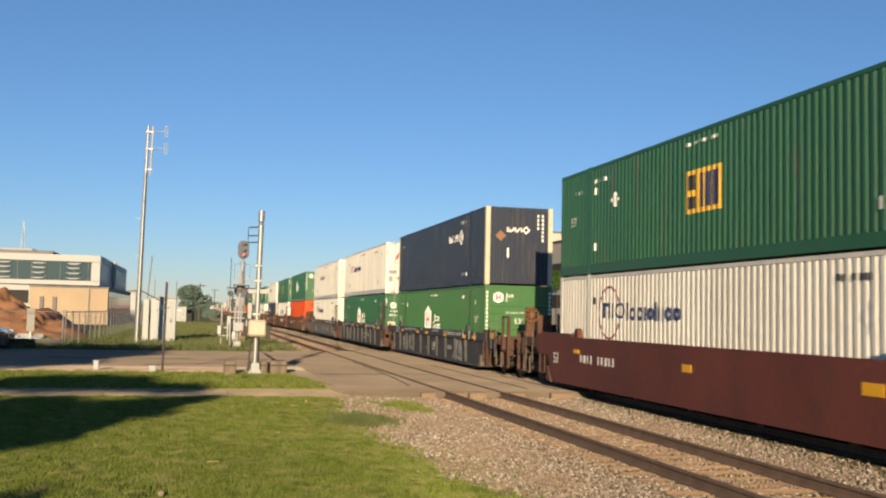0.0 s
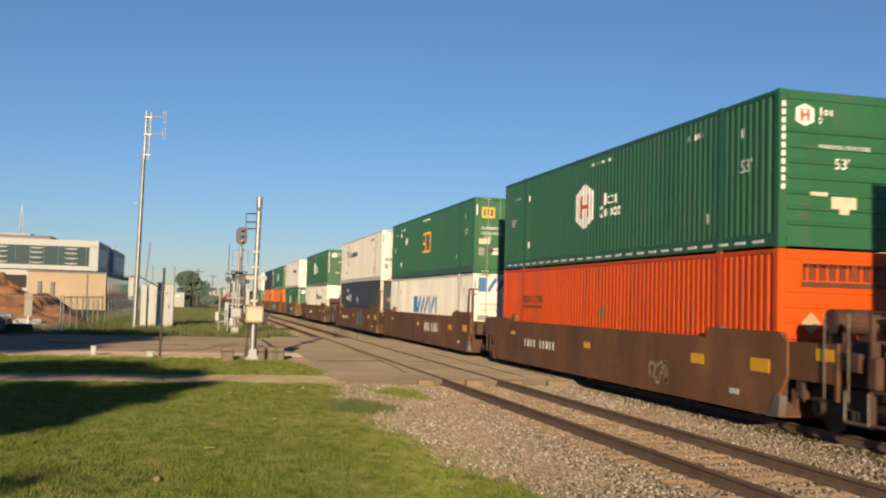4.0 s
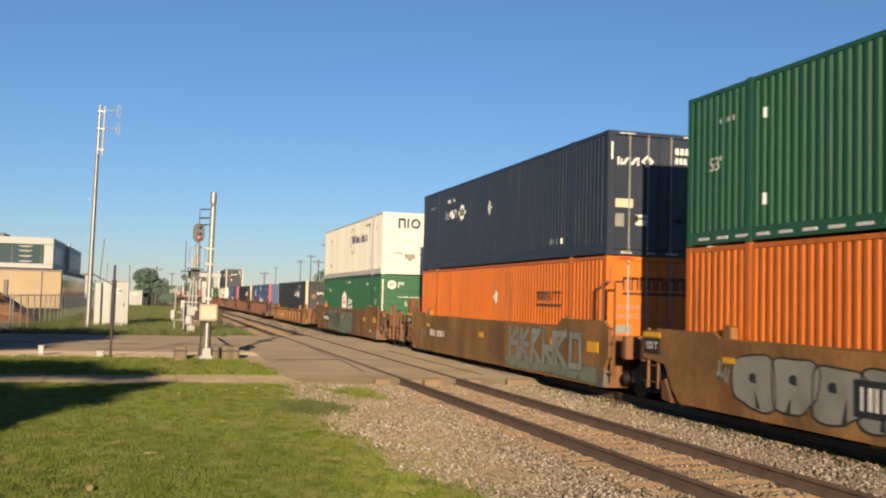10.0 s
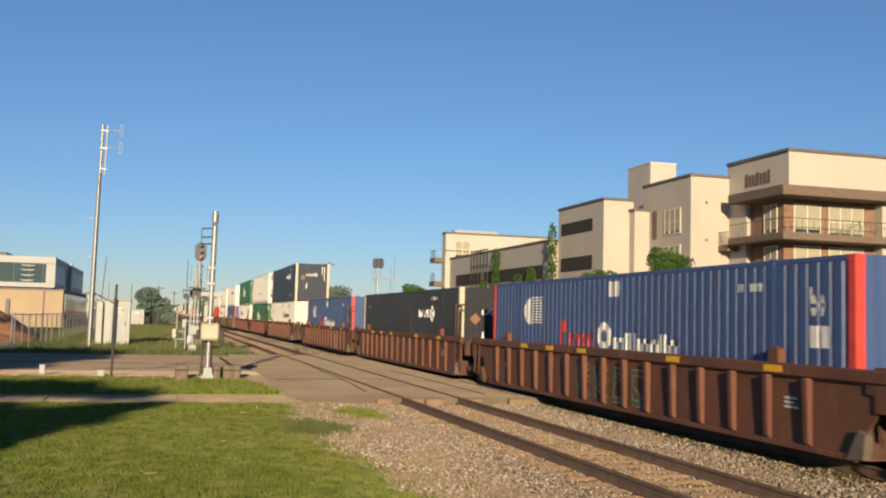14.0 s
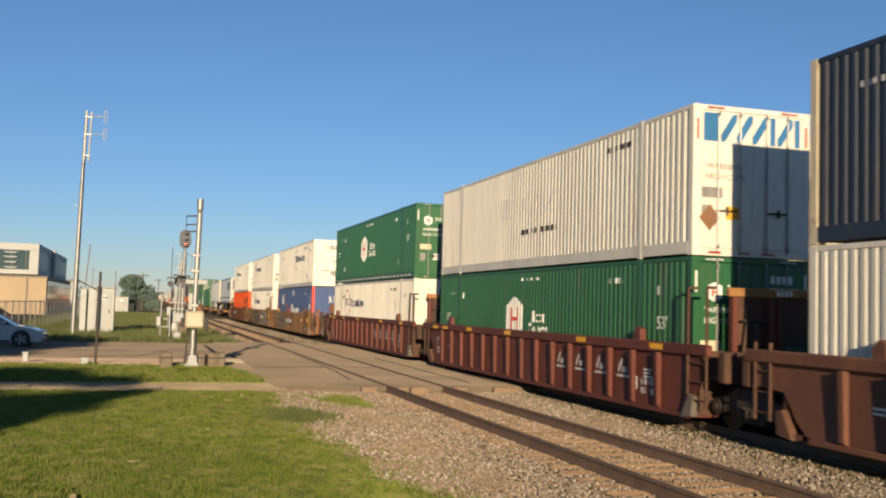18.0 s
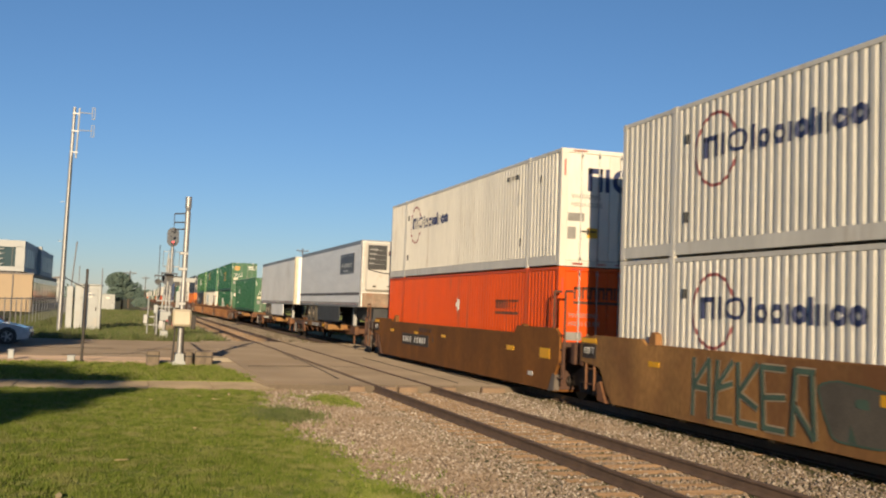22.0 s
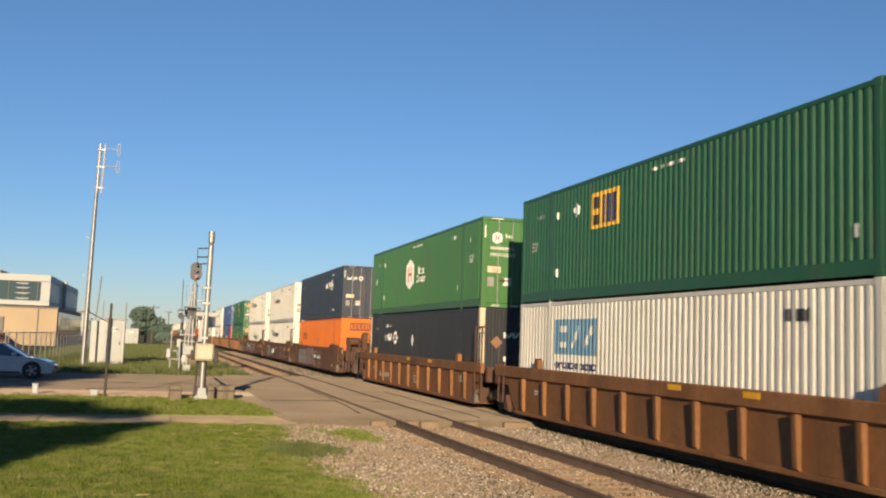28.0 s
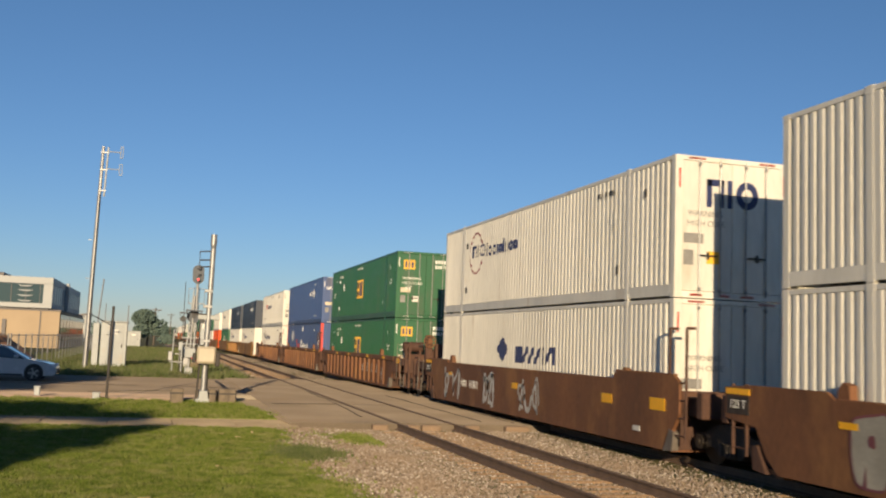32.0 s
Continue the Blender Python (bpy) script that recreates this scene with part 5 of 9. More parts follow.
def end_gear(car, e, mat, coupled, top):
    """What stands at one end of a unit: platform, bulkhead, ladder, rails and, where it is coupled, the truck and coupler. e: -1 near end, 1 far end."""
    s, side_mat = e, mat
    mat = M["orange_car"] if mat is M["orange_car"] else M["rust_car"] if mat is M["tan_car"] else M["end_dark"]
    sp("end_bulkhead", "end_bulkhead%g" % top, lambda: boxes((-1.42, 1.42, -0.05, 0.05, 0.22, top - 0.12)), mat, car, "", Matrix.Translation((0, s * 8.45, 0)))
    long = 11.2 if coupled else 9.75
    sp("end_platform", "platform_%d_%g" % (coupled, top), lambda: boxes((-1.25, 1.25, 8.5, long - 0.35, 0.86, top - 0.22), (-0.45, 0.45, 8.5, long, 0.62, 0.9), (-1.5, 1.5, long - 0.45, long - 0.25, 0.86, top - 0.1), bevel=0.02), mat, car, "", pose(0, 0, 0, 0, 0, 0 if s > 0 else 180))
    if coupled:
        sp("coupler", "coupler", lambda: boxes((-0.12, 0.12, 11.0, 11.85, 0.72, 0.98), (-0.2, 0.2, 11.7, 11.95, 0.66, 1.04), bevel=0.03), M["steel"], car, "dark steel coupler", pose(0, 0, 0, 0, 0, 0 if s > 0 else 180))
        sp("brake_hose", "brake_hose", lambda: tubes(((0.45, 11.0, 0.8), (0.5, 11.4, 0.35), 0.025), ((0.5, 11.4, 0.35), (0.35, 11.8, 0.5), 0.025), seg=6), M["rubber"], car, "", pose(0, 0, 0, 0, 0, 0 if s > 0 else 180))
        truck(car, s * 9.95)
        flip = pose(0, 0, 0, 0, 0, 0 if s > 0 else 180)
        tall_gear = s < 0 and side_mat is M["rust_car"]
        up = 0.6 if tall_gear or top == 1.40 else 0.3 if s < 0 and top == 1.45 else 0.1
        sp("draft_box", "draft_box", lambda: boxes((-0.95, 0.95, 8.6, 10.95, 0.5, 0.86), (-1.2, 1.2, 10.55, 10.9, 0.66, 0.86), bevel=0.02), mat, car, "", flip)
        if tall_gear:
            sp("air_tank", "air_tank%g_%d" % (top, s), lambda: tubes(((-1.2 * s, 9.45, top + 0.41), (-0.38 * s, 9.45, top + 0.41), 0.205), ((-1.22 * s, 9.45, top + 0.41), (-1.16 * s, 9.45, top + 0.41), 0.16), ((-0.9 * s, 9.45, top + 0.41), (-0.84 * s, 9.45, top + 0.41), 0.215), seg=16), mat, car, "rusty air reservoir", flip)
            for x in (-1.08, -0.52):
                sp("tank_cradle", "tank_cradle%g" % top, lambda: boxes((-0.04, 0.04, 9.27, 9.63, top - 0.24, top + 0.30), bevel=0.01), mat, car, "", flip @ Matrix.Translation((x * s, 0, 0)))
            sp("equipment_box", "equipment_box%g_%d" % (top, s), lambda: boxes((min(-1.1 * s, -0.5 * s), max(-1.1 * s, -0.5 * s), 9.75, 10.3, top - 0.24, top + 0.12), bevel=0.03), mat, car, "", flip)
            sp("valve_box", "valve_box%g" % top, lambda: boxes((-0.33, 0.33, 9.6, 10.2, top - 0.24, top + 0.34), bevel=0.03), mat, car, "", flip)
            sp("brake_pipe", "brake_pipe%g_%d" % (top, s), lambda: tubes(((-0.62 * s, 9.7, top + 0.45), (-0.55 * s, 10.1, top + 0.52), 0.022), ((-0.55 * s, 10.1, top + 0.52), (-0.5 * s, 10.6, top + 0.25), 0.022), ((-0.5 * s, 10.6, top + 0.25), (-0.5 * s, 10.7, top - 0.3), 0.022), seg=6), M["worn_step"], car, "worn brake pipe", flip)
        else:
            sp("air_tank", "low_air_tank%g" % top, lambda: tubes(((-0.95, 9.3, top - 0.04), (0.1, 9.3, top - 0.04), 0.17), seg=12), mat, car, "rusty air reservoir", flip)
            sp("equipment_box", "low_equipment_box%g" % top, lambda: boxes((-1.1, -0.55, 9.7, 10.2, top - 0.24, top + 0.08), bevel=0.03), mat, car, "", flip)
        if s < 0:
            for sx in (-1, 1):
                sp("end_panel", "end_panel", lambda: boxes((-0.02, 0.02, -10.04, -8.68, 0.86, 1.50), (-0.035, 0.035, -10.06, -9.98, 0.6, 1.52), bevel=0.006), side_mat, car, "plain steel panel", Matrix.Translation((sx * 1.47, 0, 0)))
            sp("reflector", "end_reflector", lambda: boxes((-0.01, 0.0, -0.23, 0.23, 1.22, 1.42)), M["reflector"], car, "yellow reflector patch", Matrix.Translation((-1.492, -9.72, 0)))
        for sx in (-1, 1):
            sp("side_beam", "side_beam%g" % top, lambda: boxes((-0.05, 0.05, 8.5, 10.55, top - 0.36, top - 0.06), (-0.03, 0.03, 8.9, 9.1, 0.55, top - 0.34), bevel=0.015), mat, car, "", Matrix.Translation((sx * 1.44, 0, 0)) @ flip)
            sp("end_post", "end_post%g_%g" % (top, up), lambda: boxes((-0.05, 0.05, -0.36, -0.26, 0.3, top + up), (-0.04, 0.04, 0.27, 0.35, 0.3, top + up), (-0.03, 0.03, -0.34, 0.33, 0.30, 0.35), (-0.03, 0.03, -0.34, 0.33, 0.80, 0.85), (-0.03, 0.03, -0.34, 0.33, top + up - 0.05, top + up), bevel=0.01), mat, car, "upright end post with steps", Matrix.Translation((sx * 1.42, s * 11.07, 0)))
            for gy in (9.75, 10.35):
                sp("grab_iron", "grab_iron%g_%g" % (top, up), lambda: tubes(((0, 0, 0.62), (0, 0, top + up - 0.05), 0.012), seg=6), M["worn_step"], car, "thin worn grab iron", Matrix.Translation((sx * 1.53, s * gy, 0)))
            sp("step", "stirrup", lambda: tubes(((0, -0.28, 0.80), (0, -0.28, 0.32), 0.022), ((0, 0.28, 0.80), (0, 0.28, 0.32), 0.022), ((0, -0.28, 0.32), (0, 0.28, 0.32), 0.026), seg=6), M["worn_step"], car, "worn steel stirrup step", Matrix.Translation((sx * 1.46, s * 10.45, 0)))
            sp("lever_rod", "lever_rod", lambda: tubes(((0, 0, 0.72), (0, 0.75, 0.45), 0.02), ((0, 0.75, 0.45), (-0.0, 1.0, 0.62), 0.02), seg=6), M["worn_step"], car, "uncoupling lever", Matrix.Translation((sx * 1.3, s * 10.9 - (0 if s > 0 else 0.8), 0)))
        if up > 0.5:
            sp("end_stand", "end_stand%g" % top, lambda: boxes((-1.25, -0.45, 10.92, 10.97, top - 0.1, top + 0.14), (-1.25, -0.45, 10.92, 10.97, top + 0.5, top + 0.72), (-1.25, -1.13, 10.92, 10.97, top + 0.1, top + 0.55), (-0.92, -0.80, 10.92, 10.97, top + 0.1, top + 0.55), (-0.57, -0.45, 10.92, 10.97, top + 0.1, top + 0.55)), mat, car, "open plate stand above the coupler", flip)
        if s < 0:
            sp("brake_stand", "brake_stand", lambda: boxes((-0.25, 0.25, -10.95, -10.75, top - 0.2, top + 0.62), (-0.1, 0.5, -10.75, -10.4, top - 0.2, top + 0.3), bevel=0.02), mat, car)
            sp("brake_wheel", "brake_wheel", lambda: tubes(*[((0.24 * math.cos(0.3927 * k), 0, 0.24 * math.sin(0.3927 * k)), (0.24 * math.cos(0.3927 * (k + 1)), 0, 0.24 * math.sin(0.3927 * (k + 1))), 0.022) for k in range(16)], *[((0, 0, 0), (0.24 * math.cos(0.7854 * k), 0, 0.24 * math.sin(0.7854 * k)), 0.018) for k in range(8)], ((0, -0.06, 0), (0, 0.1, 0), 0.1), seg=6), M["rust_car"], car, "round spoked hand brake wheel", Matrix.Translation((-0.52, -11.05, top + up + 0.06)))
            sp("brake_column", "brake_column%g_%g" % (top, up), lambda: boxes((-0.66, -0.38, -10.98, -10.78, top - 0.2, top + up + 0.3), bevel=0.02), mat, car, "rusty brake housing")
    for sx in (-1, 1):
        tall = s < 0 and not coupled
        if tall:
            sp("ladder", "tall_ladder%g" % top, lambda: tubes(((0, -0.31, 0.38), (0, -0.31, 2.52), 0.028), ((0, 0.31, 0.38), (0, 0.31, 2.52), 0.028), ((0, -0.31, 2.52), (0.18, -0.31, 2.52), 0.028), ((0, 0.31, 2.52), (0.18, 0.31, 2.52), 0.028), *[((0, -0.31, 0.5 + 0.33 * k), (0, 0.31, 0.5 + 0.33 * k), 0.016) for k in range(4)], seg=6), mat, car, "tall ladder with hooked tops", Matrix.Translation((sx * 1.5, -8.63, 0)) @ pose(0, 0, 0, 0, 0, 0 if sx < 0 else 180))
        elif s > 0 or top < 1.44:
            sp("ladder", "ladder_%g" % top, lambda: tubes(((0, -0.2, 0.38), (0, -0.2, top + 0.12), 0.03), ((0, 0.2, 0.38), (0, 0.2, top + 0.12), 0.03), *[((0, -0.2, 0.5 + 0.33 * k), (0, 0.2, 0.5 + 0.33 * k), 0.016) for k in range(4)], seg=6), mat, car, "", Matrix.Translation((sx * 1.5, s * 8.93, 0)))
        # near-end castings take the paler steel: the sunlight on them is coloured in
        sp("corner_casting", "corner_casting", lambda: prism([(8.15, 0.16), (8.5, 0.2), (8.55, 0.55), (8.40, 0.6)], "x", 1.40, 1.54), M["worn_step"] if s < 0 else mat, car, "", Matrix.Diagonal((sx, s, 1, 1)) if s > 0 else Matrix.Diagonal((sx, -1, 1, 1)))


def well_car(i, kind, colour, near, far, marks=(), lean=False):
    """One unit of a double-stack car. kind: smooth or ribs (rib spacing, top, chord depth). near, far: whether that end is coupled."""
    mat = M[colour]
    words_ = {"rust_car": "rust-brown", "tan_car": "faded tan-brown", "ochre_car": "dark ochre-brown", "orange_car": "orange-brown", "clay_car": "clay-brown", "maroon_car": "maroon", "brown_car": "dull brown", "grey_car": "dark grey"}[colour]
    style = "smooth" if kind == "smooth" else "ribbed"
    car = thing("well_car", Matrix.Translation((TRAIN_X, CAR_S[i], 0)), "%s %s-sided steel well car standing on the far track" % (words_, style), "railcar", "railcars of the train")
    MOVERS.append(car)
    if kind == "smooth":
        top = 1.45
        for sx in (-1, 1):
            sp("side_plate", "smooth_side", lambda: prism([(-8.45, 0.18), (7.85, 0.18), (8.15, 0.42), (8.45, 0.88), (9.35, 0.98), (9.35, 1.50), (8.55, 1.56), (6.7, 1.56), (6.5, 1.44), (-5.9, 1.44), (-6.05, 1.63), (-8.5, 1.63), (-8.72, 1.5), (-8.72, 0.9), (-8.5, 0.6)], "x", -0.035, 0.035), mat, car, "", Matrix.Translation((sx * 1.49, 0, 0)))
            sp("top_flange", "smooth_flange", lambda: boxes((-0.05, 0.05, -5.85, 6.45, 1.42, 1.47), (-0.05, 0.05, -8.5, -6.05, 1.61, 1.655), bevel=0.01), mat, car, "", Matrix.Translation((sx * 1.47, 0, 0)))
    else:
        pitch, top, chord = kind
        key = "rib_%g_%g_%g" % (pitch, top, chord)
        for sx in (-1, 1):
            sp("side_plate", "ribside" + key, lambda: prism([(-8.45, 0.2), (7.85, 0.2), (8.15, 0.45), (8.45, 0.86), (9.3, 0.92), (9.3, top - chord + 0.02), (-8.7, top - chord + 0.02), (-8.7, 0.85), (-8.5, 0.6)], "x", -0.02, 0.02), mat, car, "", Matrix.Translation((sx * 1.43, 0, 0)))
            sp("top_chord", "chord" + key, lambda: boxes((-0.06, 0.06, -9.0, 9.4, top - chord, top), bevel=0.025), mat, car, "", Matrix.Translation((sx * 1.47, 0, 0)))
            sp("bottom_chord", "bchord" + key, lambda: boxes((-0.05, 0.05, -8.3, 7.8, 0.14, 0.24), bevel=0.015), mat, car, "", Matrix.Translation((sx * 1.46, 0, 0)))
            rib_y = [-0.12 + pitch * k for k in range(-int(7.7 / pitch), int(7.9 / pitch) + 1)]
            if sx > 0 or lean:
                far_ribs = sp("ribs", "ribs_all" + key, lambda: boxes(*[(0.02, 0.12, y - 0.055, y + 0.055, 0.24, top - chord) for y in rib_y]), mat, car, "", Matrix.Translation((sx * 1.45, 0, 0)) @ pose(0, 0, 0, 0, 0, 0 if sx > 0 else 180))
                far_ribs["kind"] = "stuff"
                continue
            for y in rib_y:
                sp("rib", "rib" + key, lambda: prism([(0.02, 0.22), (0.10, 0.28), (0.13, top - chord), (0.02, top - chord)], "y", -0.055, 0.055), mat, car, "", Matrix.Translation((sx * 1.45, y, 0)) @ pose(0, 0, 0, 0, 0, 0 if sx > 0 else 180))
    sp("well_floor", "well_floor", lambda: boxes((-1.45, 1.45, -8.4, 8.3, 0.17, 0.245), *[(-1.45, 1.45, -7.8 + 2.6 * k, -7.6 + 2.6 * k, 0.12, 0.25) for k in range(7)]), mat, car)
    if lean:
        truck_simple(car, 9.9)
        if near:
            truck_simple(car, -9.9)
        return car
    for sx in (-1, 1):
        for y in (-6.35, 6.35):
            sp("guide_lug", "guide_lug%g" % top, lambda: prism([(-0.14, top - 0.05), (0.14, top - 0.05), (0.14, top + 0.12), (0.02, top + 0.26), (-0.12, top + 0.22)], "x", -0.07, 0.07), M["orange_car"] if colour in ("tan_car", "orange_car") else mat, car, "", Matrix.Translation((sx * 1.42, y, 0)))
    end_gear(car, -1, mat, near, top)
    end_gear(car, 1, mat, far, top)
    if not far:
        truck(car, 9.87)
    for mk in marks:
        mk(car, top)
    return car


def common_marks(num_y=(5.0, 2.3), num_z=(0.74, 0.96), refl=((0.3, -0.1, 0.92, 1.08), (-5.4, -5.9, 0.92, 1.12), (-7.6, -8.2, 0.92, 1.16), (6.4, 6.0, 1.05, 1.15)), plate=None, x=-1.532):
    def f(car, top):
        for a, b, c, d in refl:
            rect("reflector", car, M["reflector"], x, a, b, c, d, "yellow reflector patch")
        if plate:
            rect("number_board", car, M[plate], x, num_y[0] + 0.15, num_y[1] - 0.15, num_z[0] - 0.1, num_z[1] + 0.1)
        n = 10
        w = (num_y[0] - num_y[1]) / n
        part("number_bar", boxes(*[(x - 0.009, x - 0.003, num_y[0] - w * (k + 0.30 + 0.22 * (k % 3 == 1)), num_y[0] - w * k, num_z[0], num_z[1]) for k in range(n) if k != 4]), M["letter_white"], car, "painted number as bars")
        rect("stencil", car, M["ghost"], x, -6.9, -7.2, 0.45, 0.55)
    return f


def stencil_53(y, z, size=0.42, x=-1.548):
    def f(car, top):
        lettering("53", size, M["letter_white"], car, pose(x, y, z, *ON_SIDE))
    return f


def tag(mat, y, z, h, n, seed, x=-1.533):
    def f(car, top):
        graffiti(car, M[mat], x, y, z, h, n, seed)
    return f


def bubble(y0, y1, z0, z1, n, seed, fill, line, x=-1.533):
    """A row of swollen sprayed shapes with outlines, small holes and slits."""
    def f(car, top):
        rnd = random.Random(seed)
        w, h = (y0 - y1) / n, z1 - z0
        body, rim = bmesh.new(), bmesh.new()

        def outline(cy, cz, ry, rz, lob, ph, m=30):
            out = []
            for j in range(m):
                a = 6.2832 * j / m
                ca, sa = math.cos(a), math.sin(a)
                r = 1 + lob * (0.5 * math.sin(2 * a + ph) + 0.6 * math.sin(3 * a + 2 * ph))
                out.append(Vector((0, cy + math.copysign(abs(ca) ** 0.6, ca) * ry * r, cz + math.copysign(abs(sa) ** 0.6, sa) * rz * min(r, 1.03))))
            return out

        def stroke(pts, depth, t):
            mid = sum(pts, Vector()) / len(pts)
            a_ = [rim.verts.new(q + Vector((depth, 0, 0))) for q in pts]
            b_ = [rim.verts.new(q + (mid - q).normalized() * t + Vector((depth, 0, 0))) for q in pts]
            for j in range(len(pts)):
                k2 = (j + 1) % len(pts)
                rim.faces.new((a_[j], a_[k2], b_[k2], b_[j]))

        for k in range(n):
            cy, cz = y0 - (k + 0.5) * w, (z0 + z1) / 2 + rnd.uniform(-0.05, 0.05) * h
            big = outline(cy, cz, w * 0.58, h * rnd.uniform(0.46, 0.52), 0.16, rnd.uniform(0, 6.28))
            body.faces.new([body.verts.new(q + Vector((-0.0008 * k, 0, 0))) for q in big])
            stroke(big, -0.0008 * k - 0.002, 0.038)
            d = -0.0008 * k - 0.003
            hy, hz = cy + rnd.uniform(-0.12, 0.12) * w, cz + rnd.uniform(0.05, 0.2) * h
            rim.faces.new([rim.verts.new(q + Vector((d, 0, 0))) for q in outline(hy, hz, w * 0.09, h * 0.09, 0.2, 1.0, 12)])
            sy, lean = cy + rnd.uniform(-0.2, 0.2) * w, rnd.uniform(-0.1, 0.1) * w
            rim.faces.new([rim.verts.new((d, sy - 0.06 * w, z0 + 0.03 * h)), rim.verts.new((d, sy + 0.06 * w, z0 + 0.03 * h)), rim.verts.new((d, sy + lean, z0 + h * rnd.uniform(0.3, 0.45)))])
        part("graffiti", body, M[fill], car, "pale swollen graffiti shapes").matrix_basis = Matrix.Translation((x, 0, 0))
        part("graffiti", rim, M[line], car, "sprayed graffiti outlines").matrix_basis = Matrix.Translation((x, 0, 0))
    return f


def blocky(y0, y1, z0, z1, n, seed, fill, line, thick=0.2, x=-1.533):
    """A row of angular sprayed shapes of thick strokes, each with a thin edge."""
    def f(car, top):
        rnd = random.Random(seed)
        w, h = (y0 - y1) / n, z1 - z0
        body, edge = bmesh.new(), bmesh.new()
        for k in range(n):
            c = y0 - (k + 0.5) * w
            a, b = c + 0.38 * w, c - 0.38 * w
            lean = rnd.uniform(-0.12, 0.12) * w
            ways = [((a, z0), (a + lean, z1)), ((a + lean, z1 - thick * 0.5), (b, z1 - thick * 0.5)), ((a, (z0 + z1) / 2), (b, (z0 + z1) / 2 + rnd.uniform(-0.2, 0.2) * h)), ((a, z0 + thick * 0.5), (b, z0 + thick * 0.5)), ((b, z0), (b - lean, z1)), ((a, (z0 + z1) / 2), (b, z0)), ((a, (z0 + z1) / 2), (b, z1))]
            for q, (u, v) in enumerate([ways[0]] + rnd.sample(ways[1:], 3)):
                d = Vector((0, v[0] - u[0], v[1] - u[1]))
                side = Vector((0, -d.z, d.y)).normalized()
                for bm_, t, dep in ((edge, thick * 0.5 + 0.025, -0.001 * k), (body, thick * 0.5, -0.004 - 0.0006 * (4 * k + q))):
                    u3, v3 = Vector((dep, *u)), Vector((dep, *v))
                    bm_.faces.new([bm_.verts.new(p_) for p_ in (u3 - side * t, v3 - side * t, v3 + side * t, u3 + side * t)])
        part("graffiti", edge, M[line], car, "thin graffiti edges").matrix_basis = Matrix.Translation((x, 0, 0))
        part("graffiti", body, M[fill], car, "angular graffiti strokes").matrix_basis = Matrix.Translation((x, 0, 0))
    return f


def axle_text(y=8.95, z=1.22, x=-1.54):
    def f(car, top):
        rect("stencil_panel", car, M["steel"], x + 0.008, y + 0.32, y - 0.32, z - 0.16, z + 0.14)
        lettering("125 T", 0.2, M["letter_white"], car, pose(x, y, z, *ON_SIDE))
        rect("reflector", car, M["reflector"], x, y + 0.35, y - 0.35, z + 0.17, z + 0.27, "yellow reflector patch")
    return f


def plate_mesh(shapes, x):
    """Painted shapes on a flat car side; u runs along y."""
    me = flat_mesh(shapes, 0.0)
    for v in me.vertices:
        v.co = (x, v.co.x, v.co.z)
    return me


def painted(name, shapes, mat, car, x, label):
    part(name, plate_mesh(shapes, x), M[mat], car, label)


def chord_marks(ys=(4.8, 3.0, 1.05, -3.2, -6.4), num=(4.6, 2.6), ink="letter_white", depth=0.15):
    """Yellow patches on the top chord, and the number as bars on the side plate."""
    def f(car, top):
        for y in ys:
            rect("reflector", car, M["reflector"], -1.532, y + 0.24, y - 0.24, top - depth, top - depth + 0.11, "yellow reflector patch")
        if num:
            painted("number_bar", digits(num[0], 0.44, 4, 0.20, 3) + [(u - 0.2 * k, u - 0.2 * k - 0.08, 0.44, 0.64) for u in (num[0] - 0.9,) for k in range(int((num[0] - 0.9 - num[1]) / 0.2))], ink, car, -1.455, "painted number as bars")
        painted("painted_mark", [(-6.6, -6.9, 0.9, 0.94), (-6.6, -6.85, 0.83, 0.87), (-6.6, -6.95, 0.76, 0.80), (6.5, 6.2, 0.8, 0.84), (6.5, 6.25, 0.73, 0.77)], "ghost", car, -1.455, "small stencilled lines")
    return f


def panel_stencils(car, top):
    """Pale load marks stencilled in the panels between the ribs."""
    for y in (-2.55, -3.6, -4.65, -5.7):
        painted("painted_mark", [(y + 0.26, y - 0.28, 0.70, 0.75), slash(y + 0.20, 0.80, y + 0.02, 1.08, 0.16), (y + 0.02, y - 0.16, 0.80, 0.92)], "ghost", car, -1.455, "pale stencilled load mark")
    painted("painted_mark", digits(-6.5, 0.62, 4, 0.12, 2) + digits(-6.5, 0.44, 5, 0.12, 4), "ghost", car, -1.455, "small stencilled lines")


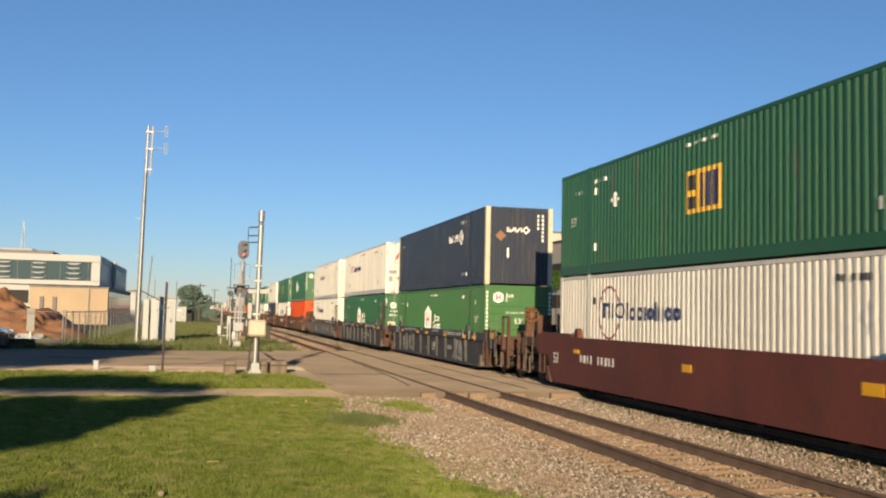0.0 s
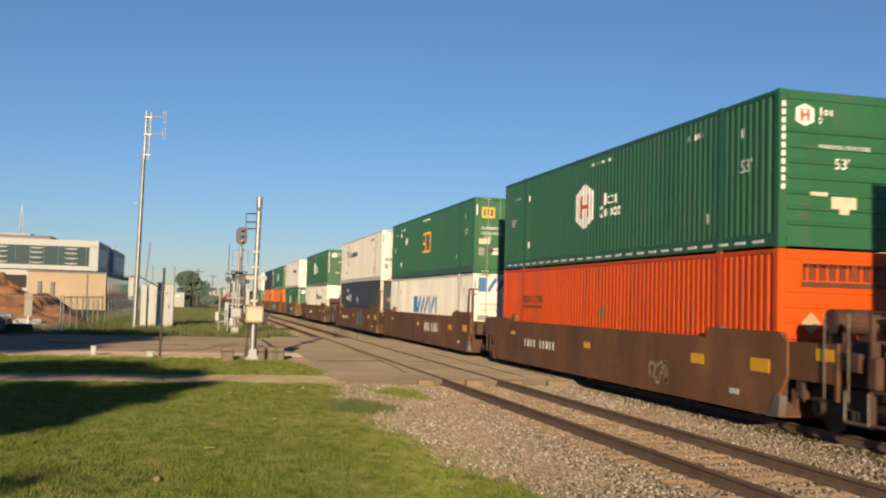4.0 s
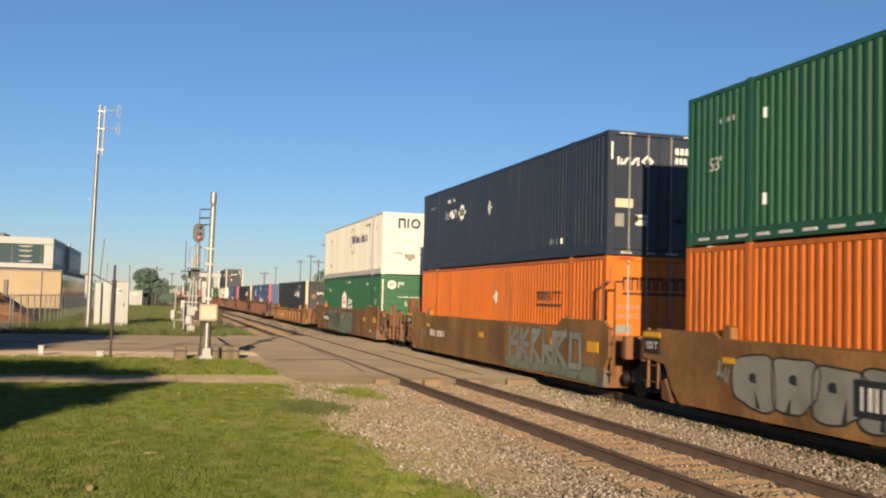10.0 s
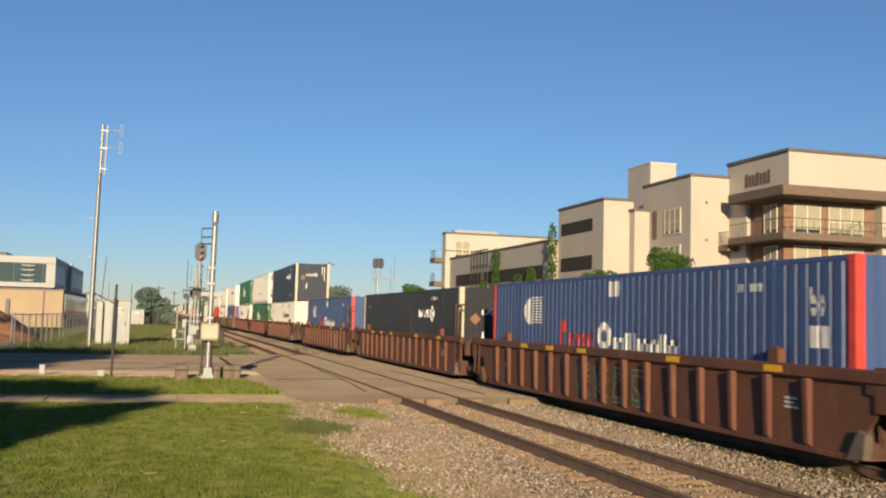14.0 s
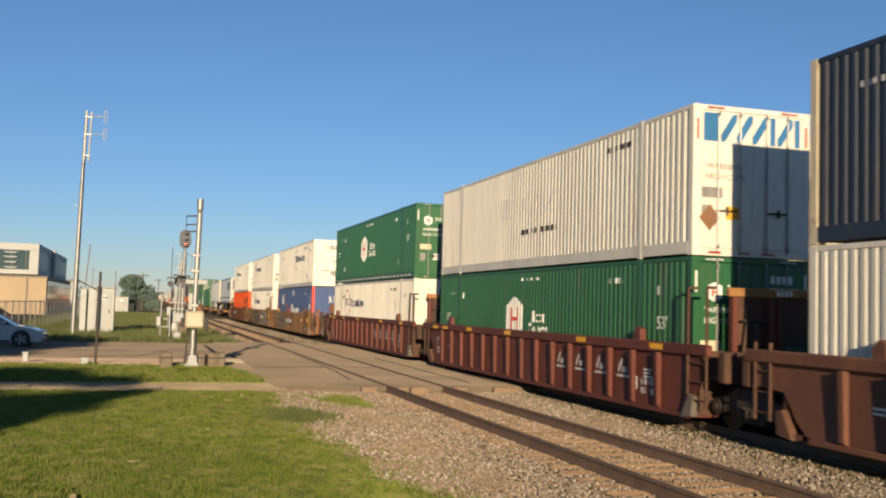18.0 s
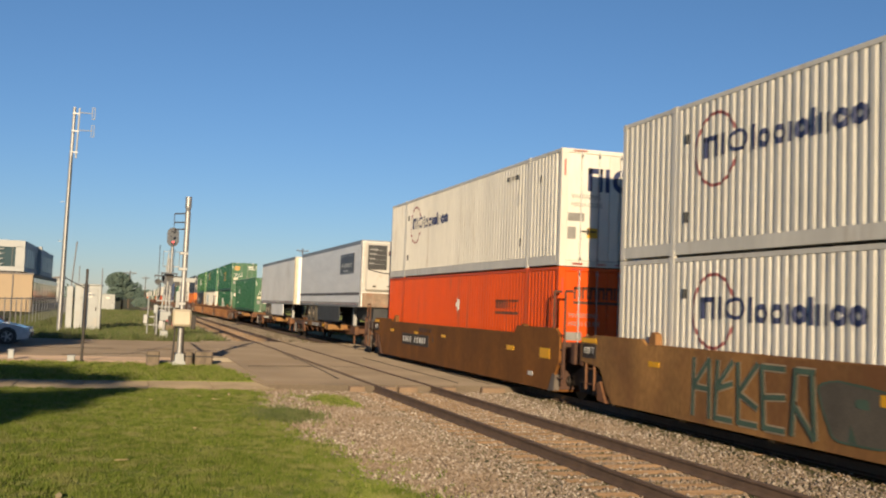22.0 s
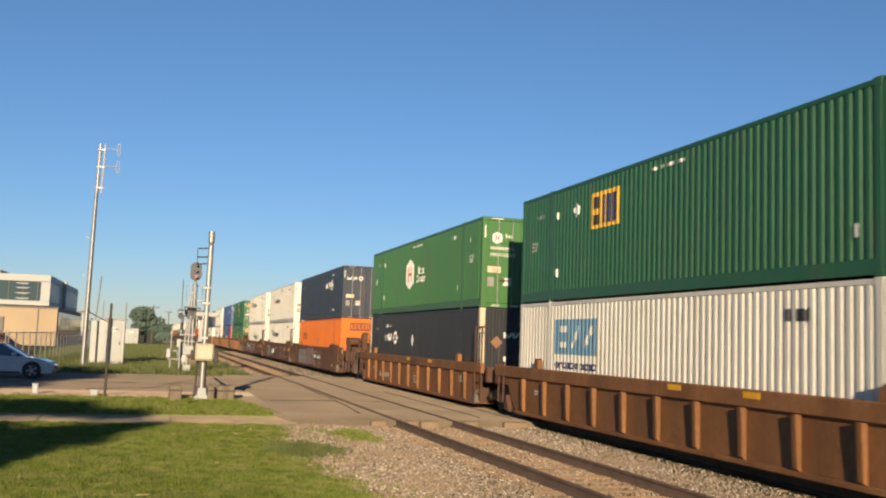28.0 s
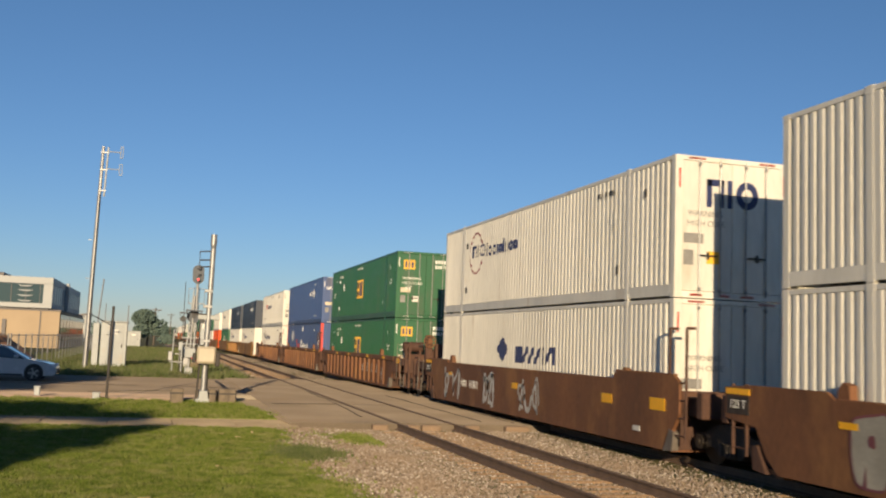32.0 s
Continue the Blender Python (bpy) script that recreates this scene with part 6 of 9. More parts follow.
def road_name(car, top):
    painted("painted_mark", name_row(4.75, 2.42, top - 0.16, top - 0.03, "looioiolioolooiol", 0.25) + [(4.97, 4.80, top - 0.16, top - 0.13), (4.97, 4.82, top - 0.11, top - 0.08)], "letter_white", car, -1.536, "white painted company name as bars")
    painted("painted_mark", name_row(-0.98, -2.09, top - 0.13, top - 0.02, "OinooNloio", 0.25) + ring(-0.86, top - 0.07, 0.09, 0.07, 0.4), "letter_white", car, -1.536, "white painted company name as bars")
    painted("painted_mark", name_row(-3.52, -5.75, top - 0.20, top - 0.02, "looioo-ioon", 0.25), "letter_white", car, -1.536, "white painted company name as bars")
    for y in (1.45, -2.95):
        painted("painted_mark", [(y, y - 0.45, top - 0.06, top - 0.04), (y, y - 0.5, top - 0.10, top - 0.08)], "ghost", car, -1.536, "fine stencilled lines")
    for y in (6.9, 6.4, -6.0, -6.9, -7.6):
        rect("length_mark", car, M["letter_white"], -1.534, y, y - 0.04, top - 0.30, top)
    for y in (5.75, 2.28, 0.42, -2.93, -5.9, -7.3):
        rect("reflector", car, M["reflector"], -1.534, y, y - 0.48, top - 0.26, top - 0.14, "yellow reflector patch")
    painted("painted_mark", ring(0.45, 0.62, 0.12, 0.13, 0.15) + digits(-3.4, 0.62, 5, 0.16, 3), "ghost", car, -1.455, "pale stencilled mark")


def end_frame(car, top):
    """A dark plate frame with a worn yellow beam that stands before the load at the near end."""
    part("frame_beam", boxes((-0.95, 0.95, -8.78, -8.66, 2.38, 2.54), bevel=0.015), M["orange_car"], car, "worn yellow-brown beam")
    part("number_bar", boxes(*[(0.06 + 0.09 * k, 0.11 + 0.09 * k, -8.79, -8.778, 2.41, 2.51) for k in range(4)]), M["letter_white"], car, "painted number as bars")
    for sx in (-1, 1):
        part("frame_plate", boxes((sx * 0.42 - 0.32, sx * 0.42 + 0.32, -8.74, -8.68, 1.5, 2.38), bevel=0.01), M["end_dark"], car, "dark steel plate")
        for x in (0.10, 0.85):
            part("frame_post", boxes((sx * x - 0.05, sx * x + 0.05, -8.84, -8.70, 1.2, 2.38), bevel=0.01), M["maroon_car"], car, "maroon upright of the frame")
    for a, b, r in (((-0.7, -8.86, 1.3), (-0.6, -8.86, 2.2), 0.03), ((-0.45, -8.88, 1.3), (-0.5, -8.88, 1.9), 0.06), ((-0.75, -8.86, 1.95), (-0.2, -8.86, 1.95), 0.025)):
        part("brake_pipe", tubes((a, b, r), seg=8), M["steel"], car)


def end_stencils(car, top):
    """Pale stencils between the last ribs at the far end."""
    lettering("125", 0.30, M["ghost"], car, pose(-1.456, 7.60, 0.62, *ON_SIDE))
    for text, z in (("20", 1.18), ("40", 1.05)):
        lettering(text, 0.13, M["ghost"], car, pose(-1.456, 6.11, z, *ON_SIDE))
    painted("painted_mark", [(7.9, 7.5, 1.02, 1.035), (7.9, 7.55, 0.97, 0.985), (7.9, 7.5, 0.92, 0.935), (7.9, 7.35, 0.82, 0.83)], "ghost", car, -1.455, "fine stencilled lines")
    for y in (7.78, 6.70):
        rect("reflector", car, M["reflector"], -1.534, y + 0.27, y - 0.27, top - 0.16, top - 0.06, "yellow reflector patch")


def letter_b(car, top):
    lettering("B", 0.24, M["letter_black"], car, pose(-1.536, 1.22, 0.96, *ON_SIDE))


RIB_A, RIB_B, RIB_C, RIB_D, RIB_E = (1.62, 1.16, 0.20), (1.02, 1.46, 0.20), (1.56, 1.40, 0.32), (1.02, 1.50, 0.21), (1.45, 1.41, 0.31)
# kind, colour, coupled at the near end, at the far end, marks
UNITS = [
    ("smooth", "maroon_car", 1, 1, (common_marks((5.9, 3.6), (0.82, 1.02)), stencil_53(7.7, 0.85))),
    (RIB_C, "grey_car", 1, 0, (road_name, stencil_53(-0.88, 0.63, 0.5, -1.456), tag("spray_white", 5.6, 0.30, 0.7, 5, 21, -1.462), tag("spray_white", -4.2, 0.28, 0.75, 3, 22, -1.462))),
    (RIB_C, "grey_car", 0, 0, (road_name, stencil_53(-2.4, 0.63, 0.5, -1.456), tag("spray_white", 4.6, 0.3, 0.65, 3, 23, -1.462))),
    (RIB_C, "grey_car", 0, 1, (road_name, stencil_53(-0.73, 0.63, 0.5, -1.456), tag("spray_white", 5.4, 0.35, 0.55, 5, 24, -1.462), tag("spray_white", -6.4, 0.3, 0.6, 3, 25, -1.462))),
    ("smooth", "rust_car", 1, 0, (common_marks(), tag("spray_tan", -3.5, 0.4, 0.5, 3, 1))),
    ("smooth", "rust_car", 0, 0, (common_marks((-1.2, -3.8), (0.75, 1.1), plate="tan_car"), axle_text())),
    ("smooth", "rust_car", 0, 1, (common_marks(), tag("spray_green", -0.9, 0.35, 0.95, 5, 2), tag("spray_white", -1.0, 0.4, 0.9, 4, 31), axle_text())),
    ("smooth", "rust_car", 1, 1, (common_marks((2.0, 0.2)), tag("spray_black", 5.0, 0.5, 0.7, 3, 4), tag("spray_pink", 6.8, 0.25, 0.9, 6, 5))),
    ("smooth", "tan_car", 1, 0, (common_marks((-2.4, -4.4), plate="darkpanel"), blocky(5.95, 3.6, 0.45, 1.25, 4, 6, "spray_tan", "spray_pale", 0.12), bubble(1.85, -1.6, 0.30, 1.30, 3, 7, "spray_grey", "spray_grey"))),
    ("smooth", "tan_car", 0, 0, (common_marks((2.9, 1.4), (0.62, 0.95), plate="darkpanel"), bubble(5.95, -1.2, 0.34, 1.30, 7, 8, "spray_pale", "spray_black"), tag("spray_pale", 6.6, 0.75, 0.35, 2, 9), axle_text())),
    ("smooth", "tan_car", 0, 1, (common_marks((5.9, 4.0)), bubble(-2.3, -8.2, 0.22, 0.62, 3, 10, "spray_green", "spray_teal"), blocky(-2.4, -7.4, 0.46, 1.34, 6, 11, "spray_pale", "spray_teal", 0.16), tag("spray_tan", 7.2, 0.5, 0.5, 3, 32), axle_text())),
    ("smooth", "tan_car", 1, 1, (common_marks((6.2, 4.3), plate="darkpanel"), bubble(4.7, -2.6, 0.22, 1.38, 5, 12, "spray_green", "spray_teal"), tag("spray_grey", 3.9, 0.4, 0.8, 6, 12, -1.542))),
    (RIB_A, "orange_car", 1, 1, (chord_marks(), stencil_53(0.3, 0.6, 0.4, -1.456))),
    (RIB_B, "brown_car", 1, 0, (chord_marks(num=None), blocky(1.5, -2.2, 0.32, 1.05, 4, 13, "spray_khaki", "spray_green", 0.10, -1.462))),
    (RIB_B, "brown_car", 0, 0, (chord_marks(num=None),)),
    (RIB_B, "brown_car", 0, 1, (chord_marks(num=None), tag("spray_white", -4.2, 0.3, 0.8, 2, 14, -1.462))),
    (RIB_D, "brown_car", 1, 0, (chord_marks(num=None),)),
    (RIB_D, "maroon_car", 0, 0, (chord_marks((4.2, 0.9, -3.8, -7.2), None), panel_stencils, end_stencils, end_frame, stencil_53(-6.2, 0.62, 0.4, -1.466))),
    (RIB_D, "maroon_car", 0, 1, (chord_marks((4.2, 0.9, -3.8, -7.2), None), panel_stencils, end_stencils, end_frame, stencil_53(-5.9, 0.62, 0.4, -1.466))),
    ("smooth", "tan_car", 1, 0, (common_marks((1.0, -1.4), plate="darkpanel"), blocky(6.7, 1.1, 0.34, 1.30, 7, 15, "spray_grey", "spray_white", 0.14))),
    ("smooth", "tan_car", 0, 0, (common_marks((-3.0, -4.9)), blocky(4.9, 1.5, 0.30, 1.32, 5, 16, "spray_teal", "spray_tan", 0.08), bubble(1.4, -1.4, 0.35, 1.2, 2, 17, "spray_grey", "spray_teal"), blocky(-2.5, -6.95, 0.26, 1.34, 4, 3, "spray_pale", "spray_black"), axle_text())),
    ("smooth", "ochre_car", 0, 1, (common_marks((4.86, 1.88), (0.80, 0.99), refl=((6.76, 6.28, 1.09, 1.19), (3.46, 3.01, 1.10, 1.18), (0.3, -0.1, 1.10, 1.19), (-5.4, -5.9, 1.0, 1.12), (-7.6, -8.2, 0.92, 1.16)), plate="plate_dark"), tag("spray_black", 2.85, 1.20, 0.14, 16, 17), letter_b, axle_text())),
    None, None, None,
    (RIB_E, "clay_car", 1, 0, (chord_marks((1.2, -0.2, -3.2)),)),
    (RIB_E, "clay_car", 0, 0, (chord_marks((-0.8, -3.3), None),)),
    (RIB_E, "clay_car", 0, 1, (chord_marks((-0.17, -3.25), (5.15, 2.9)), stencil_53(-1.0, 0.56, 0.4, -1.456), tag("spray_black", -0.5, 1.14, 0.24, 9, 34, -1.534))),
    ("smooth", "rust_car", 1, 0, (common_marks((-0.6, -3.0), refl=((0.3, -0.1, 1.18, 1.28),), plate="plate_dark"), bubble(5.95, 2.65, 0.24, 1.30, 3, 18, "spray_pale", "spray_plum"), bubble(2.55, -1.1, 0.18, 1.34, 4, 35, "spray_rose", "spray_plum"), tag("spray_rose", -1.2, 0.3, 0.95, 4, 36))),
    ("smooth", "rust_car", 0, 0, (common_marks((2.9, 1.2), (0.62, 0.95), plate="darkpanel"), bubble(6.1, 3.8, 0.26, 1.32, 3, 19, "spray_pale", "spray_plum"), bubble(3.75, 1.1, 0.26, 1.24, 3, 20, "spray_grey", "spray_black"), tag("spray_rose", -2.2, 0.3, 1.0, 6, 20), axle_text())),
    ("smooth", "rust_car", 0, 1, (common_marks((5.0, 3.2)), tag("spray_white", 2.9, 0.35, 0.9, 2, 26), tag("spray_white", -0.2, 0.35, 0.85, 3, 27), tag("spray_white", 7.0, 0.3, 1.0, 3, 28), axle_text())),
    (RIB_D, "rust_car", 1, 0, (chord_marks((4.2, 0.9, -3.8, -7.2), None), panel_stencils,)),
    (RIB_D, "rust_car", 0, 0, (chord_marks((4.2, 0.9, -3.8, -7.2), None), panel_stencils,)),
    (RIB_D, "rust_car", 0, 1, (chord_marks((4.2, 0.9, -3.8, -7.2), None), panel_stencils,)),
]
UP, LOW, FLAT = 3.15, 0.26, 1.18
# unit: level, colour, logo, end, posts
LOADS = {
    0: [(UP, "green", "square_mark", "doors", ""), (LOW, "white", "ring_name", "front", "")],
    1: [(UP, "navy", "link_name", "plain", "cream"), (LOW, "lightgreen", "hexagon_mark", "front", "")],
    2: [(UP, "white", "red_name", "doors", ""), (LOW, "green", "hexagon_mark", "doors", "")],
    3: [(UP, "white", "plain_log", "front", ""), (LOW, "white", "ring_name", "front", "")],
    4: [(UP, "green", "hexagon_mark", "front", ""), (LOW, "red_orange", "brown_name_far", "front", "")],
    5: [(UP, "green", "square_mark", "doors", ""), (LOW, "white", "slant_name_big", "doors", "")],
    6: [(UP, "white", "ring_name", "doors", ""), (LOW, "navy", "link_name_far", "plain", "cream")],
    7: [(UP, "green", "hexagon_mark", "front", ""), (LOW, "white", "ring_name_mid", "front", "")],
    8: [(UP, "white", "red_name_mid", "front", ""), (LOW, "green", "hexagon_mark", "front", "")],
    9: [(UP, "green", "hexagon_mark", "doors", ""), (LOW, "orange", "brown_name", "doors", "")],
    10: [(UP, "navy", "link_name_far", "doors", ""), (LOW, "orange", "brown_name", "doors", "")],
    11: [(UP, "white", "ring_name_mid", "front", ""), (LOW, "green", "hexagon_mark", "front", "")],
    12: [(LOW, "black", "link_name", "plain", "cream")],
    13: [(LOW, "blue", "disc_mark", "plain", "redpost")],
    14: [(LOW, "black", "link_name", "plain", "cream")],
    15: [(LOW, "blue", "disc_mark", "plain", "redpost")],
    16: [(UP, "navy", "link_name", "plain", "cream"), (LOW, "white", "red_name_mid", "front", "")],
    17: [(UP, "white", "slant_name_old", "doors", ""), (LOW, "green", "hexagon_mark", "doors", "")],
    18: [(UP, "green", "hexagon_mark", "doors", ""), (LOW, "white", "ring_name", "front", "")],
    19: [(UP, "white", "ring_name_mid", "front", ""), (LOW, "blue", "disc_mark", "plain", "redpost")],
    20: [(UP, "white", "ring_name", "doors", ""), (LOW, "white", "ring_name", "doors", "")],
    21: [(UP, "white", "ring_name", "doors", ""), (LOW, "red_orange", "brown_name", "doors", "")],
    24: [(FLAT, "green", "plain", "doors", "")],
    25: [(UP, "green", "square_mark", "doors", ""), (LOW, "green", "hexagon_mark", "front", "")],
    26: [(UP, "green", "square_mark_far", "doors", ""), (LOW, "white", "panel_mark", "doors", "")],
    27: [(UP, "lightgreen", "hexagon_mark", "doors", ""), (LOW, "black", "link_name_far", "plain", "cream")],
    28: [(UP, "navy", "link_name", "doors", ""), (LOW, "orange", "brown_name_far", "front", "")],
    29: [(UP, "white", "red_name", "doors", ""), (LOW, "white", "ring_name", "doors", "")],
    30: [(UP, "white", "ring_name", "doors", ""), (LOW, "white", "slant_name_low", "doors", "")],
    31: [(UP, "green", "square_mark", "doors", ""), (LOW, "green", "square_mark", "doors", "")],
    32: [(UP, "blue", "link_name", "doors", ""), (LOW, "blue", "disc_mark", "plain", "redpost")],
    33: [(UP, "white", "red_name", "doors", ""), (LOW, "white", "ring_name", "doors", "")],
}
# the tail of the train, far up the line
FAR = [("navy", "white"), ("navy", "white"), ("white", "green"), ("white", "red_orange"), ("green", "white"), ("white", "navy"), ("white", "white"), ("green", "orange"), ("white", "green")]
rnd_far = random.Random(5)
while len(CAR_S) < 58:
    k = len(CAR_S)
    CAR_S.append(CAR_S[-1] + (23.7 if k % 3 == 1 else 19.6))
    a, b = FAR[(k - 34) % len(FAR)] if k < 43 else rnd_far.choice(FAR)
    lg = {"white": "ring_name", "navy": "link_name", "green": "hexagon_mark", "red_orange": "brown_name", "orange": "brown_name"}
    LOADS[k] = [(UP, a, lg[a], "", ""), (LOW, b, lg[b], "", "")]
    UNITS.append((RIB_D if rnd_far.random() < 0.4 else "smooth", rnd_far.choice(("rust_car", "brown_car", "tan_car")), k % 3 == 1, k % 3 == 0, ()))
for i, u in enumerate(UNITS):
    if u:
        well_car(i, *u, lean=i > 33)
    for z, colour, logo, end, posts in LOADS.get(i, ()):
        container(i, z, colour, logo, end, posts, lean=i > 33)


# --- spine cars with trailers ---
def spine_car(i, near, far, carries_box):
    mat = M["rust_car"]
    car = thing("spine_car", Matrix.Translation((TRAIN_X, CAR_S[i], 0)), "rusty open spine car with narrow wheel decks on the far track", "railcar", "railcars of the train")
    MOVERS.append(car)
    ends = (10.9 if near else 9.9, 10.9 if far else 9.9)
    part("centre_sill", boxes((-0.33, 0.33, -ends[0], ends[1], 0.52, 0.98), (-0.45, 0.45, -ends[0], ends[1], 0.95, 1.0), bevel=0.02), mat, car, "long rusty centre beam")
    for sx in (-1, 1):
        y0, y1 = (-1.0, 8.9)
        part("wheel_deck", boxes((sx * 0.4, sx * 1.42, y0, y1, 0.97, 1.03), (sx * 1.40, sx * 1.46, y0, y1, 0.82, 1.05), bevel=0.01), M["end_dark"], car, "narrow dark deck for trailer wheels")
        part("deck_lip", boxes((sx * 1.36, sx * 1.475, y0 - 0.02, y1, 1.05, 1.085), (sx * 1.40, sx * 1.475, y0 - 0.04, y0 + 0.06, 0.80, 1.05), bevel=0.008), M["tan_car"], car, "worn tan deck edge")
        part("landing", boxes((sx * 0.4, sx * 1.44, -1.78, -1.06, 0.74, 1.0), bevel=0.02), M["tan_car"], car, "faded tan end landing")
        part("side_brace", tubes(((sx * 0.35, -6.9, 0.8), (sx * 1.35, -7.6, 0.6), 0.05), ((sx * 0.35, -1.9, 0.75), (sx * 1.35, -1.2, 0.85), 0.05), ((sx * 1.40, -7.9, 0.70), (sx * 1.40, -7.9, 0.30), 0.04), ((sx * 1.40, 8.9, 0.85), (sx * 1.40, 9.3, 0.35), 0.05), seg=6), mat, car)
        part("end_plate", prism([(4.95, 0.44), (5.45, 0.40), (5.6, 0.55), (5.9, 0.98), (5.2, 1.02), (5.15, 0.62)], "x", sx * 1.44 - 0.05, sx * 1.44 + 0.05), M["rust_car"], car, "rust-brown folded stop plate")
        for k in range(6):
            yb = 8.1 - 1.55 * k
            part("deck_bracket", prism([(yb, 0.82), (yb - 0.08, 0.82), (yb - 0.62, 0.55), (yb - 0.10, 0.70)], "x", sx * 1.36 - 0.02, sx * 1.36 + 0.02), M["rust_car"], car, "small triangular deck bracket")
            part("gusset", prism([(sx * 0.33, 0.55), (sx * 1.4, 0.86), (sx * 1.4, 0.93), (sx * 0.33, 0.93)], "y", yb - 0.04, yb + 0.04), mat, car)
        part("hand_hold", tubes(((sx * 1.46, 8.1, 0.35), (sx * 1.46, 8.1, 0.9), 0.02), ((sx * 1.46, 8.5, 0.35), (sx * 1.46, 8.5, 0.9), 0.02), ((sx * 1.46, 8.1, 0.35), (sx * 1.46, 8.5, 0.35), 0.025), seg=6), M["galv"], car)
        part("cross_arm", boxes((sx * 0.33, sx * 1.4, -8.2, -7.6, 0.75, 0.98), (sx * 1.3, sx * 1.48, -8.3, -7.5, 0.70, 1.06), bevel=0.02), mat, car)
        rect("reflector", car, M["reflector"], -1.479 if sx < 0 else 1.479, -0.3, -0.8, 0.87, 1.0, "yellow reflector patch")
        if i != 23:
            rect("faded_panel", car, M["tan_car"], -1.466 if sx < 0 else 1.466, 3.94, 2.8, 0.85, 1.03, "faded tan paint panel")
    if i == 23:
        lettering("TWIN 28'-ALL PURPOSE SPINE CAR", 0.2, M["letter_white"], car, pose(-1.464, 3.2, 0.93, *ON_SIDE))
    else:
        painted("number_bar", [(2.63 - 0.2 * k, 2.50 - 0.2 * k, 0.86, 1.02) for k in range(10) if k != 4] + digits(5.3, 0.88, 7, 0.12, 6), "letter_white", car, -1.464, "painted number as bars")
    if not carries_box:
        part("hitch_stand", tubes(((-0.35, -6.9, 1.0), (-0.2, -7.5, 1.9), 0.06), ((0.35, -6.9, 1.0), (0.2, -7.5, 1.9), 0.06), ((-0.35, -8.0, 1.0), (-0.2, -7.5, 1.9), 0.06), ((0.35, -8.0, 1.0), (0.2, -7.5, 1.9), 0.06), seg=8), mat, car, "rusty trailer hitch stand")
        part("hitch_plate", boxes((-0.5, 0.5, -7.85, -7.15, 1.88, 1.96), bevel=0.02), M["steel"], car)
    else:
        for y in (-7.6, 7.6):
            part("container_pedestal", boxes((-1.35, 1.35, y - 0.2, y + 0.2, 0.9, 1.17), bevel=0.02), mat, car)
    for e, coupled in ((-1, near), (1, far)):
        if coupled:
            part("coupler", boxes((-0.12, 0.12, e * 10.8, e * 11.75, 0.72, 0.98), (-0.2, 0.2, e * 11.55, e * 11.8, 0.66, 1.04), bevel=0.03), M["steel"], car)
            truck(car, e * 9.6)
            for sx in (-1, 1):
                part("hand_rail", tubes(((sx * 1.4, e * 10.3, 0.4), (sx * 1.4, e * 10.3, 2.1), 0.024), ((sx * 1.4, e * 10.8, 0.4), (sx * 1.4, e * 10.8, 2.1), 0.024), ((sx * 1.4, e * 10.3, 2.1), (sx * 1.4, e * 10.8, 2.1), 0.024), ((sx * 1.4, e * 10.3, 0.4), (sx * 1.4, e * 10.8, 0.4), 0.03), seg=6), mat, car)
                part("end_step", boxes((sx * 0.4, sx * 1.42, e * 10.3, e * 10.8, 0.82, 0.9)), mat, car)
    if not far:
        truck(car, 9.75)
    return car


